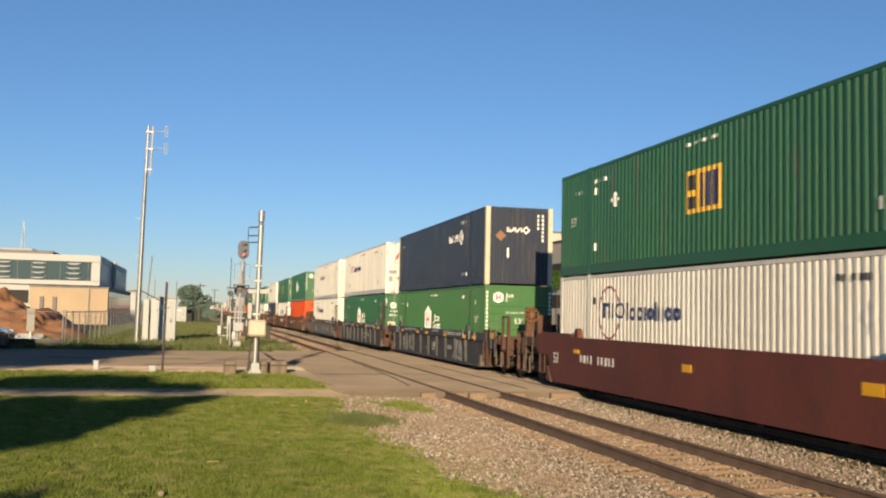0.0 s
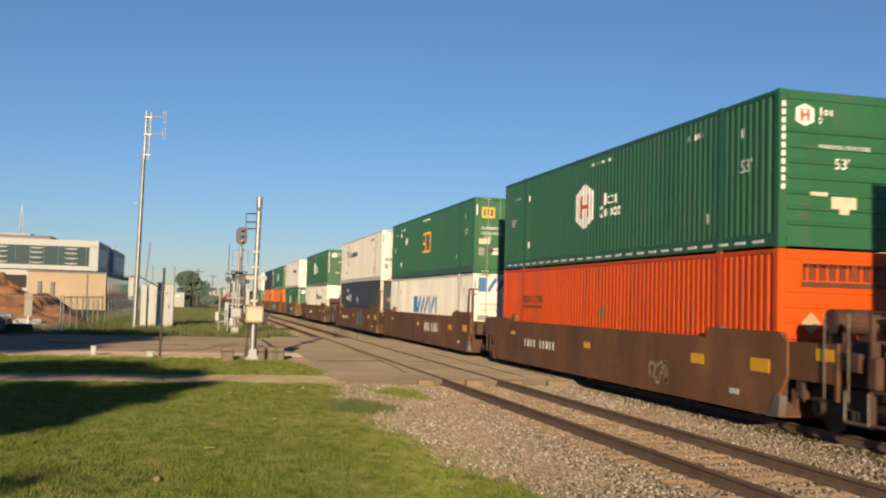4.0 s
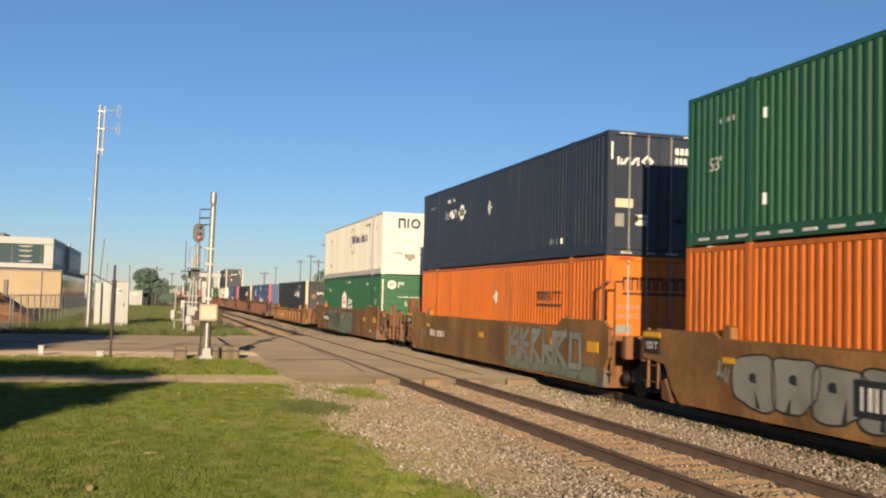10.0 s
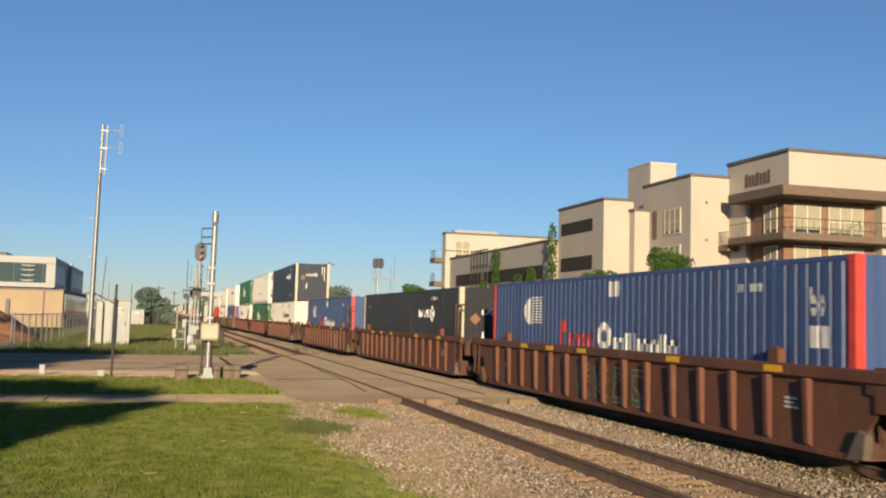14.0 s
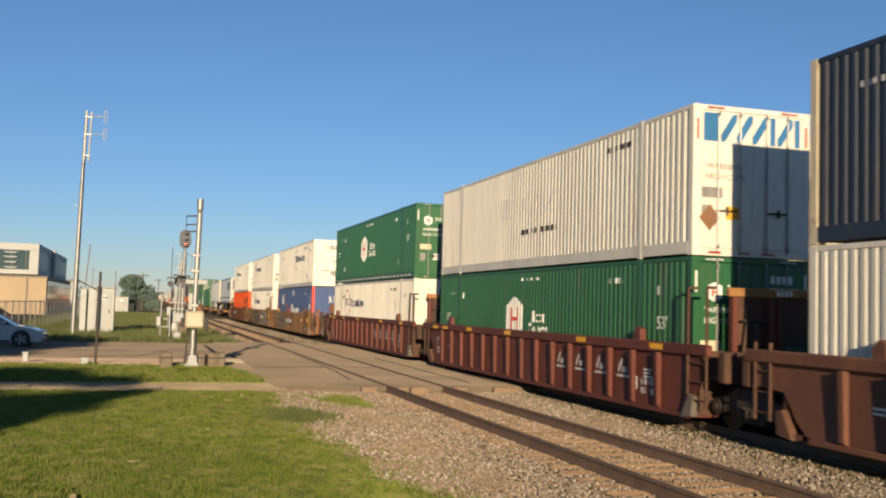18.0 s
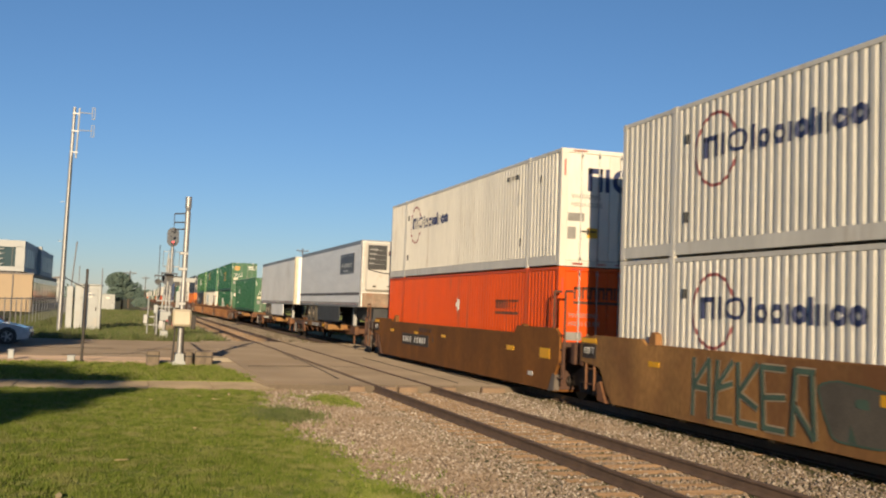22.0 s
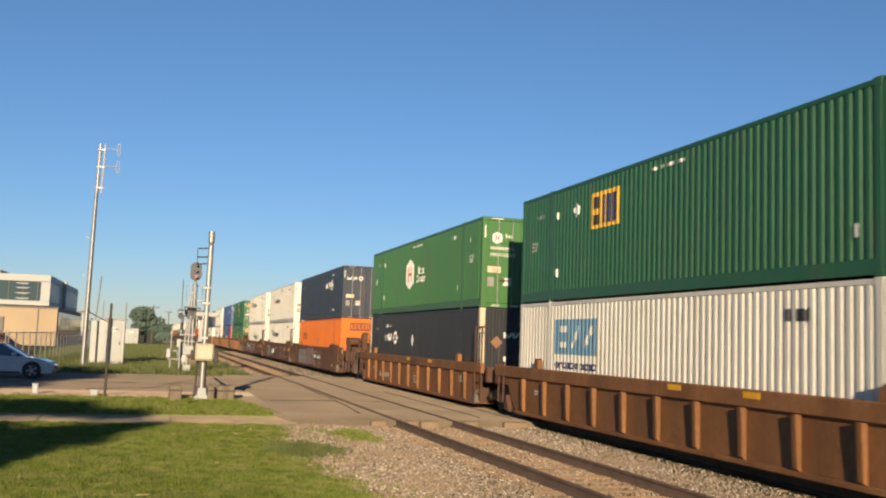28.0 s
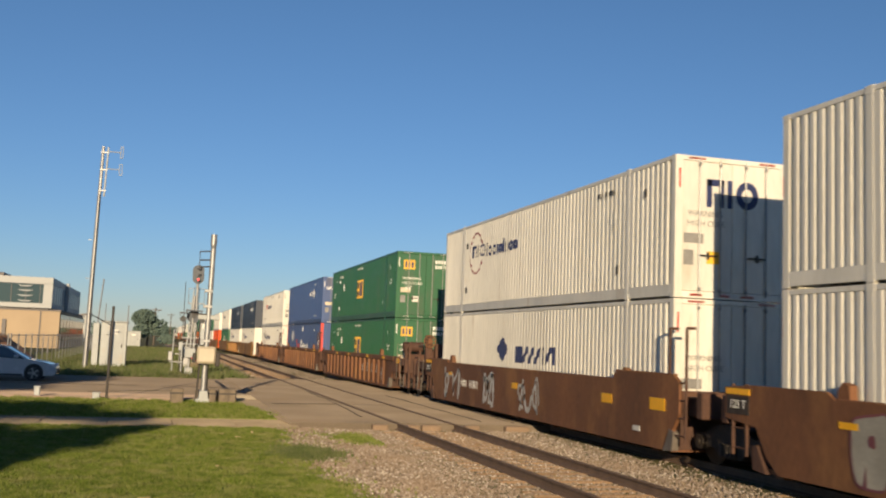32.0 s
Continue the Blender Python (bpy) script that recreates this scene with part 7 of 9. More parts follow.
def trailer(i, reefer):
    sheet = M["alu"] if reefer else M["trailer_white"]
    t = thing("semi_trailer", Matrix.Translation((TRAIN_X, CAR_S[i] - (0.05 if reefer else 0.12), 1.96)), "silver refrigerated semi-trailer with a dark sign, on a spine car" if reefer else "plain pale grey box semi-trailer on a spine car", "trailer", "trailers of the train")
    MOVERS.append(t)
    W, L, Hh = 1.30, 8.15, 3.02
    q = 0.05 if reefer else 0.22
    out = [(-W, L), (-W, -L + q), (-W + q * 0.27, -L + q * 0.27), (-W + q, -L), (W - q, -L), (W - q * 0.27, -L + q * 0.27), (W, -L + q), (W, L)]
    part("body", prism([(a * 0.994, b) for a, b in out], "z", 0.0, Hh - 0.06), sheet, t, "ribbed metal box" if reefer else "smooth metal box")
    part("roof", prism([(a * 1.002, b * 1.001) for a, b in out], "z", Hh - 0.06, Hh), M["galv"], t)
    part("top_rail", boxes((-W - 0.008, -W + 0.02, -L + 0.2, L, Hh - 0.18, Hh - 0.05), (W - 0.02, W + 0.008, -L + 0.2, L, Hh - 0.18, Hh - 0.05)), M["galv"], t)
    part("bottom_rail", boxes((-W - 0.012, -W + 0.03, -L + 0.2, L, -0.02, 0.20), (W - 0.03, W + 0.012, -L + 0.2, L, -0.02, 0.20), bevel=0.008), M["galv"], t)
    part("reflective_tape", boxes(*[(-W - 0.018, -W - 0.010, -7.6 + 0.64 * k, -7.46 + 0.64 * k, 0.09, 0.15) for k in range(24)]), M["letter_white"], t, "pale tape dashes")
    part("reflective_tape", boxes(*[(-W - 0.018, -W - 0.010, -7.455 + 0.64 * k, -7.34 + 0.64 * k, 0.09, 0.15) for k in range(24)]), M["letter_red"], t, "red tape dashes")
    if reefer:
        for k in range(11):
            z = 0.76 + 0.375 * (k // 2) + 0.14 * (k % 2)
            part("side_rib", boxes((-W - 0.003, -W + 0.01, -L + 0.25, L - 0.02, z, z + 0.012)), M["alu"], t)
        part("stripe", boxes((-W - 0.006, -W + 0.01, -L + 0.25, L - 0.02, 0.53, 0.66)), M["stripe_grey"], t, "brown-grey stripe along the side")
        sgn = part("sign_panel", boxes((-W - 0.016, -W, -6.7, -3.62, 1.55, 2.5)), M["sign_grey"], t, "dark blue-grey sign panel")
        part("lettering_bars", plate_mesh(name_row(-3.95, -6.2, 1.86, 2.06, "oNoolNoNlooN", 0.2) + digits(-4.4, 1.66, 9, 0.08, 4), -W - 0.017), M["letter_white"], sgn, "white sign writing as bars")
        part("sign_border", boxes((-W - 0.02, -W - 0.014, -6.68, -3.64, 2.40, 2.412), (-W - 0.02, -W - 0.014, -6.68, -3.64, 1.60, 1.612)), M["ghost"], sgn, "thin pale line")
        part("front_wall", boxes((-1.22, 1.22, -L - 0.012, -L, 0.66, Hh - 0.08)), M["unit_white"], t, "dusty white front wall")
        for sx in (-1, 1):
            part("corner_trim", boxes((sx * (W - 0.06), sx * (W + 0.006), -L - 0.02, -L + 0.04, 0.0, Hh - 0.06), bevel=0.012), M["galv"], t, "bright metal corner trim")
        u = part("cooling_unit", boxes((-1.1, 1.0, -L - 0.22, -L - 0.01, 0.74, 2.9), bevel=0.07), M["unit_white"], t, "white refrigeration unit")
        part("grille", boxes((-1.04, -0.16, -L - 0.24, -L - 0.20, 1.7, 2.8), bevel=0.02), M["darkpanel"], u, "dark grille")
        for k in range(4):
            part("slat", boxes((-0.98, -0.78 + 0.06 * k, -L - 0.26, -L - 0.23, 1.95 + 0.21 * k, 2.0 + 0.21 * k), (-0.78, -0.2, -L - 0.252, -L - 0.235, 1.93 + 0.21 * k, 1.94 + 0.21 * k)), M["galv"], u)
        part("name_plate", boxes((-0.1, 0.62, -L - 0.232, -L - 0.21, 2.35, 2.55), bevel=0.006), M["darkpanel"], u, "black name strip")
        part("name_bar", boxes((-0.03, 0.55, -L - 0.238, -L - 0.23, 2.42, 2.48)), M["letter_red"], u, "red bar on the name strip")
        part("side_grille", boxes((0.68, 0.93, -L - 0.235, -L - 0.21, 1.58, 2.75), bevel=0.008), M["darkpanel"], u, "narrow dark side grille")
        part("panel_seam", tubes(*[((-1.0 + 0.15 * q, -L - 0.215, 1.70 - 0.16 * math.sin(q * 0.242)), (-0.85 + 0.15 * q, -L - 0.215, 1.70 - 0.16 * math.sin((q + 1) * 0.242)), 0.028) for q in range(12)], seg=6), M["darkpanel"], u, "curved dark panel seam")
        part("vent_slot", boxes((-0.78, -0.62, -L - 0.226, -L - 0.21, 0.90, 0.98), (-0.12, 0.12, -L - 0.226, -L - 0.21, 0.94, 0.98)), M["steel"], u, "small dark slot")
        part("belly_pan", boxes((-1.2, 1.2, -L - 0.04, -L, 0.0, 0.64), bevel=0.015), M["road_dust"], t, "dusty lower front panel")
        part("underframe", boxes((-0.6, 0.6, -7.9, -3.6, -0.62, 0.0), bevel=0.02), M["darkpanel"], t, "dark underframe")
    else:
        for k in range(18):
            part("panel_seam", boxes((-W + 0.003, -W + 0.01, -L + 0.9 * k + 0.6, -L + 0.9 * k + 0.62, 0.2, Hh - 0.18)), M["trailer_white"], t)
        part("corner_cap", tubes(((-W + 0.13, -L + 0.13, 0), (-W + 0.13, -L + 0.13, Hh - 0.05), 0.135), ((W - 0.13, -L + 0.13, 0), (W - 0.13, -L + 0.13, Hh - 0.05), 0.135), seg=16), M["cream"], t, "rounded front corner caps")
    for sx in (-1, 1):
        part("side_skirt", boxes((sx * (W - 0.06), sx * (W - 0.02), -3.6, 2.2, -0.78, -0.02), bevel=0.005), M["darkpanel"] if reefer else M["trailer_white"], t)
        lg = part("landing_leg", boxes((sx * 0.75, sx * 0.92, -5.3, -5.12, -0.92, 0.0), bevel=0.01), M["galv"], t, "landing leg")
        part("foot", boxes((sx * 0.68, sx * 0.99, -5.38, -5.04, -0.95, -0.90)), M["steel"], lg)
        for y in (3.40, 4.76):
            for k, xx in enumerate((1.17, 0.86)):
                w = part("tyre", tubes(((sx * (xx - 0.12), y, -0.47), (sx * (xx + 0.12), y, -0.47), 0.52), seg=28), M["dusty_rubber"], t, "black rubber tyre")
                if k == 0:
                    part("rim", tubes(((sx * (xx + 0.10), y, -0.47), (sx * (xx + 0.126), y, -0.47), 0.25), ((sx * (xx + 0.10), y, -0.47), (sx * (xx + 0.16), y, -0.47), 0.10), seg=20), M["rim_metal"], w, "bright wheel rim")
    part("axle_frame", boxes((-0.6, 0.6, 2.6, 5.9, -0.35, 0.0), (-1.0, 1.0, 3.42, 3.58, -0.54, -0.4), (-1.0, 1.0, 4.72, 4.88, -0.54, -0.4)), M["steel"], t)
    part("rear_bumper", boxes((-1.15, 1.15, L - 0.12, L - 0.02, -0.75, -0.65), (-0.6, -0.5, L - 0.12, L - 0.04, -0.7, 0), (0.5, 0.6, L - 0.12, L - 0.04, -0.7, 0)), M["steel"], t)


spine_car(22, 1, 0, False)
spine_car(23, 0, 0, False)
spine_car(24, 0, 1, True)
trailer(22, True)
trailer(23, False)

# ---------------- surroundings ----------------
M["white_paint"] = surface("weathered_white_paint", (0.35, 0.365, 0.36), 0.5, dark=0.85, scale=1.2, grain=20, stain=(0.40, 0.34, 0.25), stain_amt=0.2, bump=0.05)
M["beige_box"] = surface("beige_enamel", (0.50, 0.43, 0.315), 0.45, dark=0.85, scale=2, bump=0.04)
M["wire"] = surface("dull_fence_wire", (0.22, 0.21, 0.19), 0.6, metal=0.3, dark=0.8)
M["signal_grey"] = surface("blue_grey_signal_paint", (0.045, 0.055, 0.075), 0.5, dark=0.8)
M["black_paint"] = surface("black_signal_paint", (0.022, 0.022, 0.024), 0.5, dark=0.8)
M["dark_post"] = surface("dark_steel_post", (0.05, 0.042, 0.036), 0.7, dark=0.7)
M["wood_block"] = surface("grey_brown_timber_block", (0.20, 0.155, 0.11), 0.9, dark=0.6, scale=4, stretch=(1, 1, 0.3), bump=0.3)
M["stucco"] = surface("cream_stucco", (0.470, 0.420, 0.358), 0.9, dark=0.92, scale=0.3, grain=18, stain=(0.415, 0.368, 0.310), stain_amt=0.15, stain_scale=0.25, bump=0.08, vary=0.02)
M["stucco_pale"] = surface("pale_stucco", (0.475, 0.435, 0.375), 0.9, dark=0.92, scale=0.3, grain=18, bump=0.08, vary=0.02)
M["coping"] = surface("grey_roof_coping", (0.13, 0.115, 0.11), 0.6, dark=0.8)
M["brick_brown"] = surface("brown_brick", (0.25, 0.15, 0.10), 0.9, dark=0.75, scale=2, grain=14, stretch=(1, 1, 3), bump=0.2, vary=0.02)
M["slab_brown"] = surface("dark_brown_balcony_slab", (0.16, 0.115, 0.085), 0.8, dark=0.8)
M["dark_open"] = surface("dark_garage_interior", (0.035, 0.030, 0.026), 0.9, dark=0.7)
M["win_frame"] = surface("cream_window_frame", (0.66, 0.60, 0.48), 0.6, dark=0.9, bump=0)
M["blind"] = surface("pale_window_blind", (0.36, 0.34, 0.25), 0.8, dark=0.85, stretch=(1, 1, 8), bump=0)
M["tan_wall"] = surface("tan_brick_wall", (0.395, 0.30, 0.20), 0.9, dark=0.88, scale=0.3, grain=12, bump=0.1, vary=0)
M["office_white"] = surface("white_metal_cladding", (0.335, 0.345, 0.345), 0.55, dark=0.93, scale=0.2, grain=5, bump=0.03, vary=0)
M["dirt"] = surface("red_brown_earth", (0.36, 0.17, 0.075), 0.95, dark=0.6, scale=0.5, grain=6, stain=(0.22, 0.11, 0.055), stain_amt=0.5, stain_scale=0.35, bump=0.9, vary=0)
M["bark"] = surface("grey_bark", (0.13, 0.10, 0.075), 0.95, dark=0.6, scale=5, grain=30, stretch=(1, 1, 0.2), bump=0.4)
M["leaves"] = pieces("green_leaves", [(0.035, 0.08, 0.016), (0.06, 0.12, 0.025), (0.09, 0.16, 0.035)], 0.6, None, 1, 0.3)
# far foliage: distance haze is mixed into these paler, bluer leaf colours
M["hazy_leaves"] = pieces("hazed_distant_woodland", [(0.076, 0.115, 0.107), (0.101, 0.144, 0.122), (0.121, 0.161, 0.134)], 0.9)
# white sedan: the shade it stands in is put into this blue-grey
M["car_white_shaded"] = surface("shade_tinted_white_car_paint", (0.38, 0.41, 0.45), 0.25, dark=0.97, coat=0.6, bump=0, vary=0)
M["car_dark"] = surface("black_car_paint", (0.02, 0.021, 0.025), 0.25, dark=0.95, coat=0.6, bump=0, vary=0)
M["car_silver"] = surface("silver_car_paint", (0.45, 0.45, 0.46), 0.3, metal=0.5, dark=0.95, coat=0.6, bump=0, vary=0)
M["lamp_clear"] = surface("clear_lamp_lens", (0.65, 0.66, 0.68), 0.15, dark=0.95, bump=0)
M["lamp_rear"] = surface("red_lamp_lens", (0.35, 0.02, 0.015), 0.2, dark=0.95, bump=0)


def glass_mat(name, tint, rough):
    m, n_, l_, p_ = nodes_of(name)
    p_.inputs["Base Color"].default_value = (*tint, 1)
    p_.inputs["Roughness"].default_value = rough
    p_.inputs["Specular IOR Level"].default_value = 0.9
    no = n_.new("ShaderNodeTexNoise")
    no.inputs["Scale"].default_value = 0.7
    bp = n_.new("ShaderNodeBump")
    bp.inputs["Strength"].default_value, bp.inputs["Distance"].default_value = 0.15, 0.03
    l_.new(no.outputs[0], bp.inputs["Height"])
    l_.new(bp.outputs[0], p_.inputs["Normal"])
    return m


M["glass"] = glass_mat("dark_window_glass", (0.02, 0.028, 0.034), 0.06)
M["glass_green"] = glass_mat("greenish_office_glass", (0.03, 0.055, 0.06), 0.08)
mr_, nr_, lr_, pr_ = nodes_of("red_signal_light")
pr_.inputs["Base Color"].default_value = (0.5, 0.02, 0.02, 1)
pr_.inputs["Emission Color"].default_value = (1.0, 0.06, 0.05, 1)
pr_.inputs["Emission Strength"].default_value = 1.6
M["red_light"] = mr_


# --- antenna pole ---
def antenna_pole():
    t = thing("antenna_pole", pose(-10.58, 60.0, -0.18), "tall slender galvanised antenna pole beside the cabinet", "antenna pole")
    part("pole", tubes(((0, 0, 0), (0.06, 0, 6.5), 0.15, 0.12), ((0.06, 0, 6.5), (0.14, 0, 12.8), 0.12, 0.08), seg=14), M["galv"], t)
    part("base_plate", boxes((-0.35, 0.35, -0.35, 0.35, 0, 0.12), bevel=0.02), M["concrete"], t)
    part("antenna_mast", tubes(((0.36, -0.15, 9.9), (0.42, -0.15, 12.75), 0.05)), M["white_paint"], t, "white antenna tube")
    for z in (10.2, 11.4, 12.4):
        part("clamp", boxes((0.05, 0.44, -0.2, -0.1, z, z + 0.06)), M["galv"], t)
    for z in (11.5, 12.5):
        a = part("antenna_arm", tubes(((0.40, -0.15, z), (1.15, -0.15, z), 0.028), seg=8), M["white_paint"], t, "white antenna arm")
        part("dipole", tubes(((1.10, -0.15, z - 0.32), (1.10, -0.15, z + 0.32), 0.022), ((1.24, -0.15, z - 0.32), (1.24, -0.15, z + 0.32), 0.022), ((1.10, -0.15, z + 0.32), (1.24, -0.15, z + 0.32), 0.022), ((1.10, -0.15, z - 0.32), (1.24, -0.15, z - 0.32), 0.022), seg=6), M["white_paint"], a, "white loop dipole")
    for z in (3.0, 5.2, 7.4):
        part("step_bolt", tubes(((-0.3, 0, z), (-0.1, 0, z), 0.02), seg=6), M["galv"], t)
    part("cable", tubes(((0.1, -0.1, 3.2), (1.2, 2.8, 2.6), 0.03), ((0.05, -0.17, 0.4), (0.13, -0.12, 10.0), 0.025), seg=6), M["black_paint"], t, "black feeder cable")


antenna_pole()


def signal_cabinet(m, w, d, h, label):
    t = thing("signal_cabinet", m, label, "signal cabinet")
    part("body", boxes((-w / 2, w / 2, -d / 2, d / 2, 0.14, h - 0.1), bevel=0.02), M["white_paint"], t)
    part("roof", boxes((-w / 2 - 0.07, w / 2 + 0.07, -d / 2 - 0.1, d / 2 + 0.1, h - 0.1, h), bevel=0.03), M["white_paint"], t)
    part("plinth", boxes((-w / 2 - 0.1, w / 2 + 0.1, -d / 2 - 0.35, d / 2 + 0.1, 0, 0.14), bevel=0.02), M["concrete"], t)
    dr = part("door", boxes((-w * 0.26, w * 0.38, -d / 2 - 0.03, -d / 2 + 0.01, 0.22, h - 0.25), bevel=0.008), M["white_paint"], t)
    part("handle", boxes((w * 0.30, w * 0.34, -d / 2 - 0.06, -d / 2 - 0.02, h * 0.45, h * 0.52)), M["steel"], dr)
    part("warning_sign", boxes((-w * 0.14, w * 0.16, -d / 2 - 0.04, -d / 2 - 0.028, h * 0.72, h * 0.82)), M["ghost"], dr, "small pale notice")
    return t


c1 = signal_cabinet(pose(-9.33, 65.2, -0.18), 1.5, 1.5, 2.92, "white steel railway signal cabinet with one door")
part("side_locker", boxes((-1.22, -0.86, -0.75, 0.6, 0.1, 2.75), bevel=0.02), M["white_paint"], c1, "narrow white side locker")
part("vent_pipe", tubes(((0.75, -0.85, 0.2), (0.75, -0.85, 3.9), 0.03), ((-0.62, 0.3, 2.8), (-0.62, 0.3, 4.0), 0.025), ((-1.05, 0.2, 2.6), (-0.85, 0.2, 5.5), 0.04), seg=8), M["galv"], c1, "thin pipes on the cabinet")
signal_cabinet(pose(-10.5, 166.5, -0.18), 2.2, 1.2, 2.6, "small white cabinet far beside the tracks")

# --- near mast with its box ---
M["stripe_red"] = surface("red_gate_stripe", (0.45, 0.05, 0.03), 0.5, dark=0.8, bump=0)
ms = thing("crossing_mast", pose(-5.27, 33.85, -0.12), "silver crossing signal mast with a beige relay box", "signal mast")
part("pole", tubes(((0, 0, 0.3), (0.05, 0, 4.95), 0.085), seg=16), M["galv"], ms, "silver tube mast")
part("cap", tubes(((0.05, 0, 4.93), (0.05, 0, 5.08), 0.06, 0.095), ((0.05, 0, 5.08), (0.05, 0, 5.42), 0.10), seg=16), M["galv"], ms, "wider silver mast cap")
part("base", prism([(-0.3, 0.0), (0.3, 0.0), (0.26, 0.12), (0.14, 0.2), (0.12, 0.42), (-0.12, 0.42), (-0.14, 0.2), (-0.26, 0.12)], "y", -0.28, 0.28), M["white_paint"], ms, "flared white base casting")
bx = part("relay_box", boxes((-0.27, 0.30, -0.42, -0.10, 1.28, 1.82), bevel=0.05), M["beige_box"], ms, "beige enamelled box")
part("box_lid", boxes((-0.23, 0.26, -0.445, -0.415, 1.33, 1.77), bevel=0.02), M["beige_box"], bx)
part("junction_box", boxes((0.30, 0.44, -0.3, -0.05, 1.2, 1.65), bevel=0.02), M["dark_post"], ms)
part("junction_box", boxes((-0.40, -0.29, -0.3, -0.05, 1.3, 1.6), bevel=0.02), M["dark_post"], ms)
for z in (4.88, 4.60, 4.38):
    part("bracket_arm", tubes(((0.04, 0, z), (-0.36, 0, z - 0.03), 0.022), seg=8), M["dark_post"], ms)
part("link_rod", tubes(((-0.36, 0, 4.85), (-0.36, 0, 4.30), 0.012), seg=6), M["dark_post"], ms)
for z, dx in ((3.55, -0.14), (3.05, -0.16), (1.95, -0.14)):
    part("clamp", boxes((dx, 0.12, -0.1, 0.1, z, z + 0.09), bevel=0.01), M["galv"], ms)
part("sign_plate", boxes((-0.30, 0.38, -0.06, -0.03, 2.68, 2.82), bevel=0.01), M["white_paint"], ms, "white sign plate")
part("lamp_arm", boxes((-0.5, 0.0, -0.03, 0.03, 2.80, 2.86)), M["dark_post"], ms)
part("conduit", tubes(((-0.22, -0.1, 0.05), (-0.16, -0.12, 1.35), 0.03), ((0.12, 0.1, 0.0), (0.1, 0.08, 1.3), 0.025), seg=8), M["dark_post"], ms)
arm = part("gate_arm", tubes(((-0.12, 0.1, 1.28), (-0.10, 10.2, 1.22), 0.06, 0.035), seg=8), M["white_paint"], ms, "lowered gate arm striped red and white")
for k in range(7):
    part("stripe", tubes(((-0.12 + 0.002 * k, 1.2 + 1.3 * k, 1.274 - 0.006 * k), (-0.118 + 0.002 * k, 1.8 + 1.3 * k, 1.27 - 0.006 * k), 0.062 - 0.003 * k), seg=8), M["stripe_red"], arm)
for x, w in ((-0.78, 0.22), (0.30, 0.12), (0.78, 0.30)):
    blk = thing("guard_block", pose(-5.27 + x, 33.7 + 0.1 * x, -0.12), "squat weathered block guarding the crossing mast", "guard block", "guard blocks")
    part("block", boxes((-w, w * 0.8, -0.22, 0.22, 0, 0.50), bevel=0.04), M["wood_block"], blk)
    part("strap", boxes((-w - 0.006, w * 0.8 + 0.006, -0.226, 0.226, 0.32, 0.37)), M["dark_post"], blk)
ct = thing("timber_cover", pose(-4.95, 34.3, -0.10), "low timber cover between the guard blocks", "cover")
part("board", boxes((-0.55, 0.75, -0.2, 0.2, 0, 0.40), bevel=0.02), M["wood_block"], ct)

pst = thing("steel_post", pose(-8.2, 34.4, -0.12), "thin dark steel post standing beside the kerb", "post")
part("shaft", tubes(((0, 0, 0), (0.03, 0, 2.98), 0.04), seg=10), M["dark_post"], pst)
part("foot_plate", boxes((-0.12, 0.12, -0.12, 0.12, 0, 0.03)), M["dark_post"], pst)
for x, y, w, h, lab in ((-8.5, 34.3, 0.22, 0.24, "small broken white plastic marker by the post"), (-10.3, 34.95, 0.17, 0.36, "short white plastic bollard at the road edge")):
    bo = thing("marker_bollard", pose(x, y, -0.10), lab, "bollard")
    part("body", boxes((-w / 2, w / 2, -w / 2, w / 2, 0, h), bevel=0.02), M["white_paint"], bo)
    part("cap", boxes((-w / 2 - 0.01, w / 2 + 0.01, -w / 2 - 0.01, w / 2 + 0.01, h - 0.03, h + 0.01), bevel=0.01), M["white_paint"], bo)
rg2 = random.Random(4)
for k in range(5):
    db = thing("debris", pose(-7.9 + 0.4 * k, 34.3 + rg2.uniform(-0.1, 0.15), -0.11, 0, 0, rg2.uniform(0, 180)), "small broken piece of pale rubble on the verge", "rubble", "rubble at the kerb")
    part("piece", boxes((-0.16, 0.16, -0.05, 0.05, 0, 0.06 + 0.03 * (k % 2)), bevel=0.02), M["concrete"], db)

# --- crossing signal on the far side of the road ---
cs = thing("crossing_signal", pose(-5.13, 54.4, -0.18), "crossing signal with dark lamp hoods and gate machine", "crossing signal")
part("mast", tubes(((0, 0, 0.5), (0.1, 0, 4.3), 0.07), seg=12), M["galv"], cs)
part("base", boxes((-0.2, 0.2, -0.2, 0.2, 0, 0.55), bevel=0.04), M["white_paint"], cs, "white base casting")
part("gate_machine", boxes((-0.35, 0.30, -0.3, 0.2, 1.05, 1.55), bevel=0.04), M["white_paint"], cs, "white gate machine")
for s in (-1, 1):
    part("counterweight", prism([(-0.9, 0.95), (-0.2, 1.1), (-0.2, 1.35), (-0.9, 1.75)], "x", s * 0.42 - 0.03, s * 0.42 + 0.03), M["white_paint"], cs)
    part("white_post", tubes(((-0.62 - 0.22 * s, 0.5 * s, 0.35), (-0.60 - 0.22 * s, 0.5 * s, 2.1 + 0.4 * s), 0.035), seg=8), M["white_paint"], cs, "thin white post")
    part("linkage", boxes((-1.0, -0.3, 0.3 * s - 0.03, 0.3 * s + 0.03, 1.0 + 0.2 * s, 1.06 + 0.2 * s), (-1.05, -0.85, 0.3 * s - 0.1, 0.3 * s + 0.1, 0.9, 1.35), bevel=0.01), M["galv"], cs)
part("lamp_bar", boxes((-0.6, 0.6, -0.06, 0.06, 3.02, 3.10)), M["signal_grey"], cs)
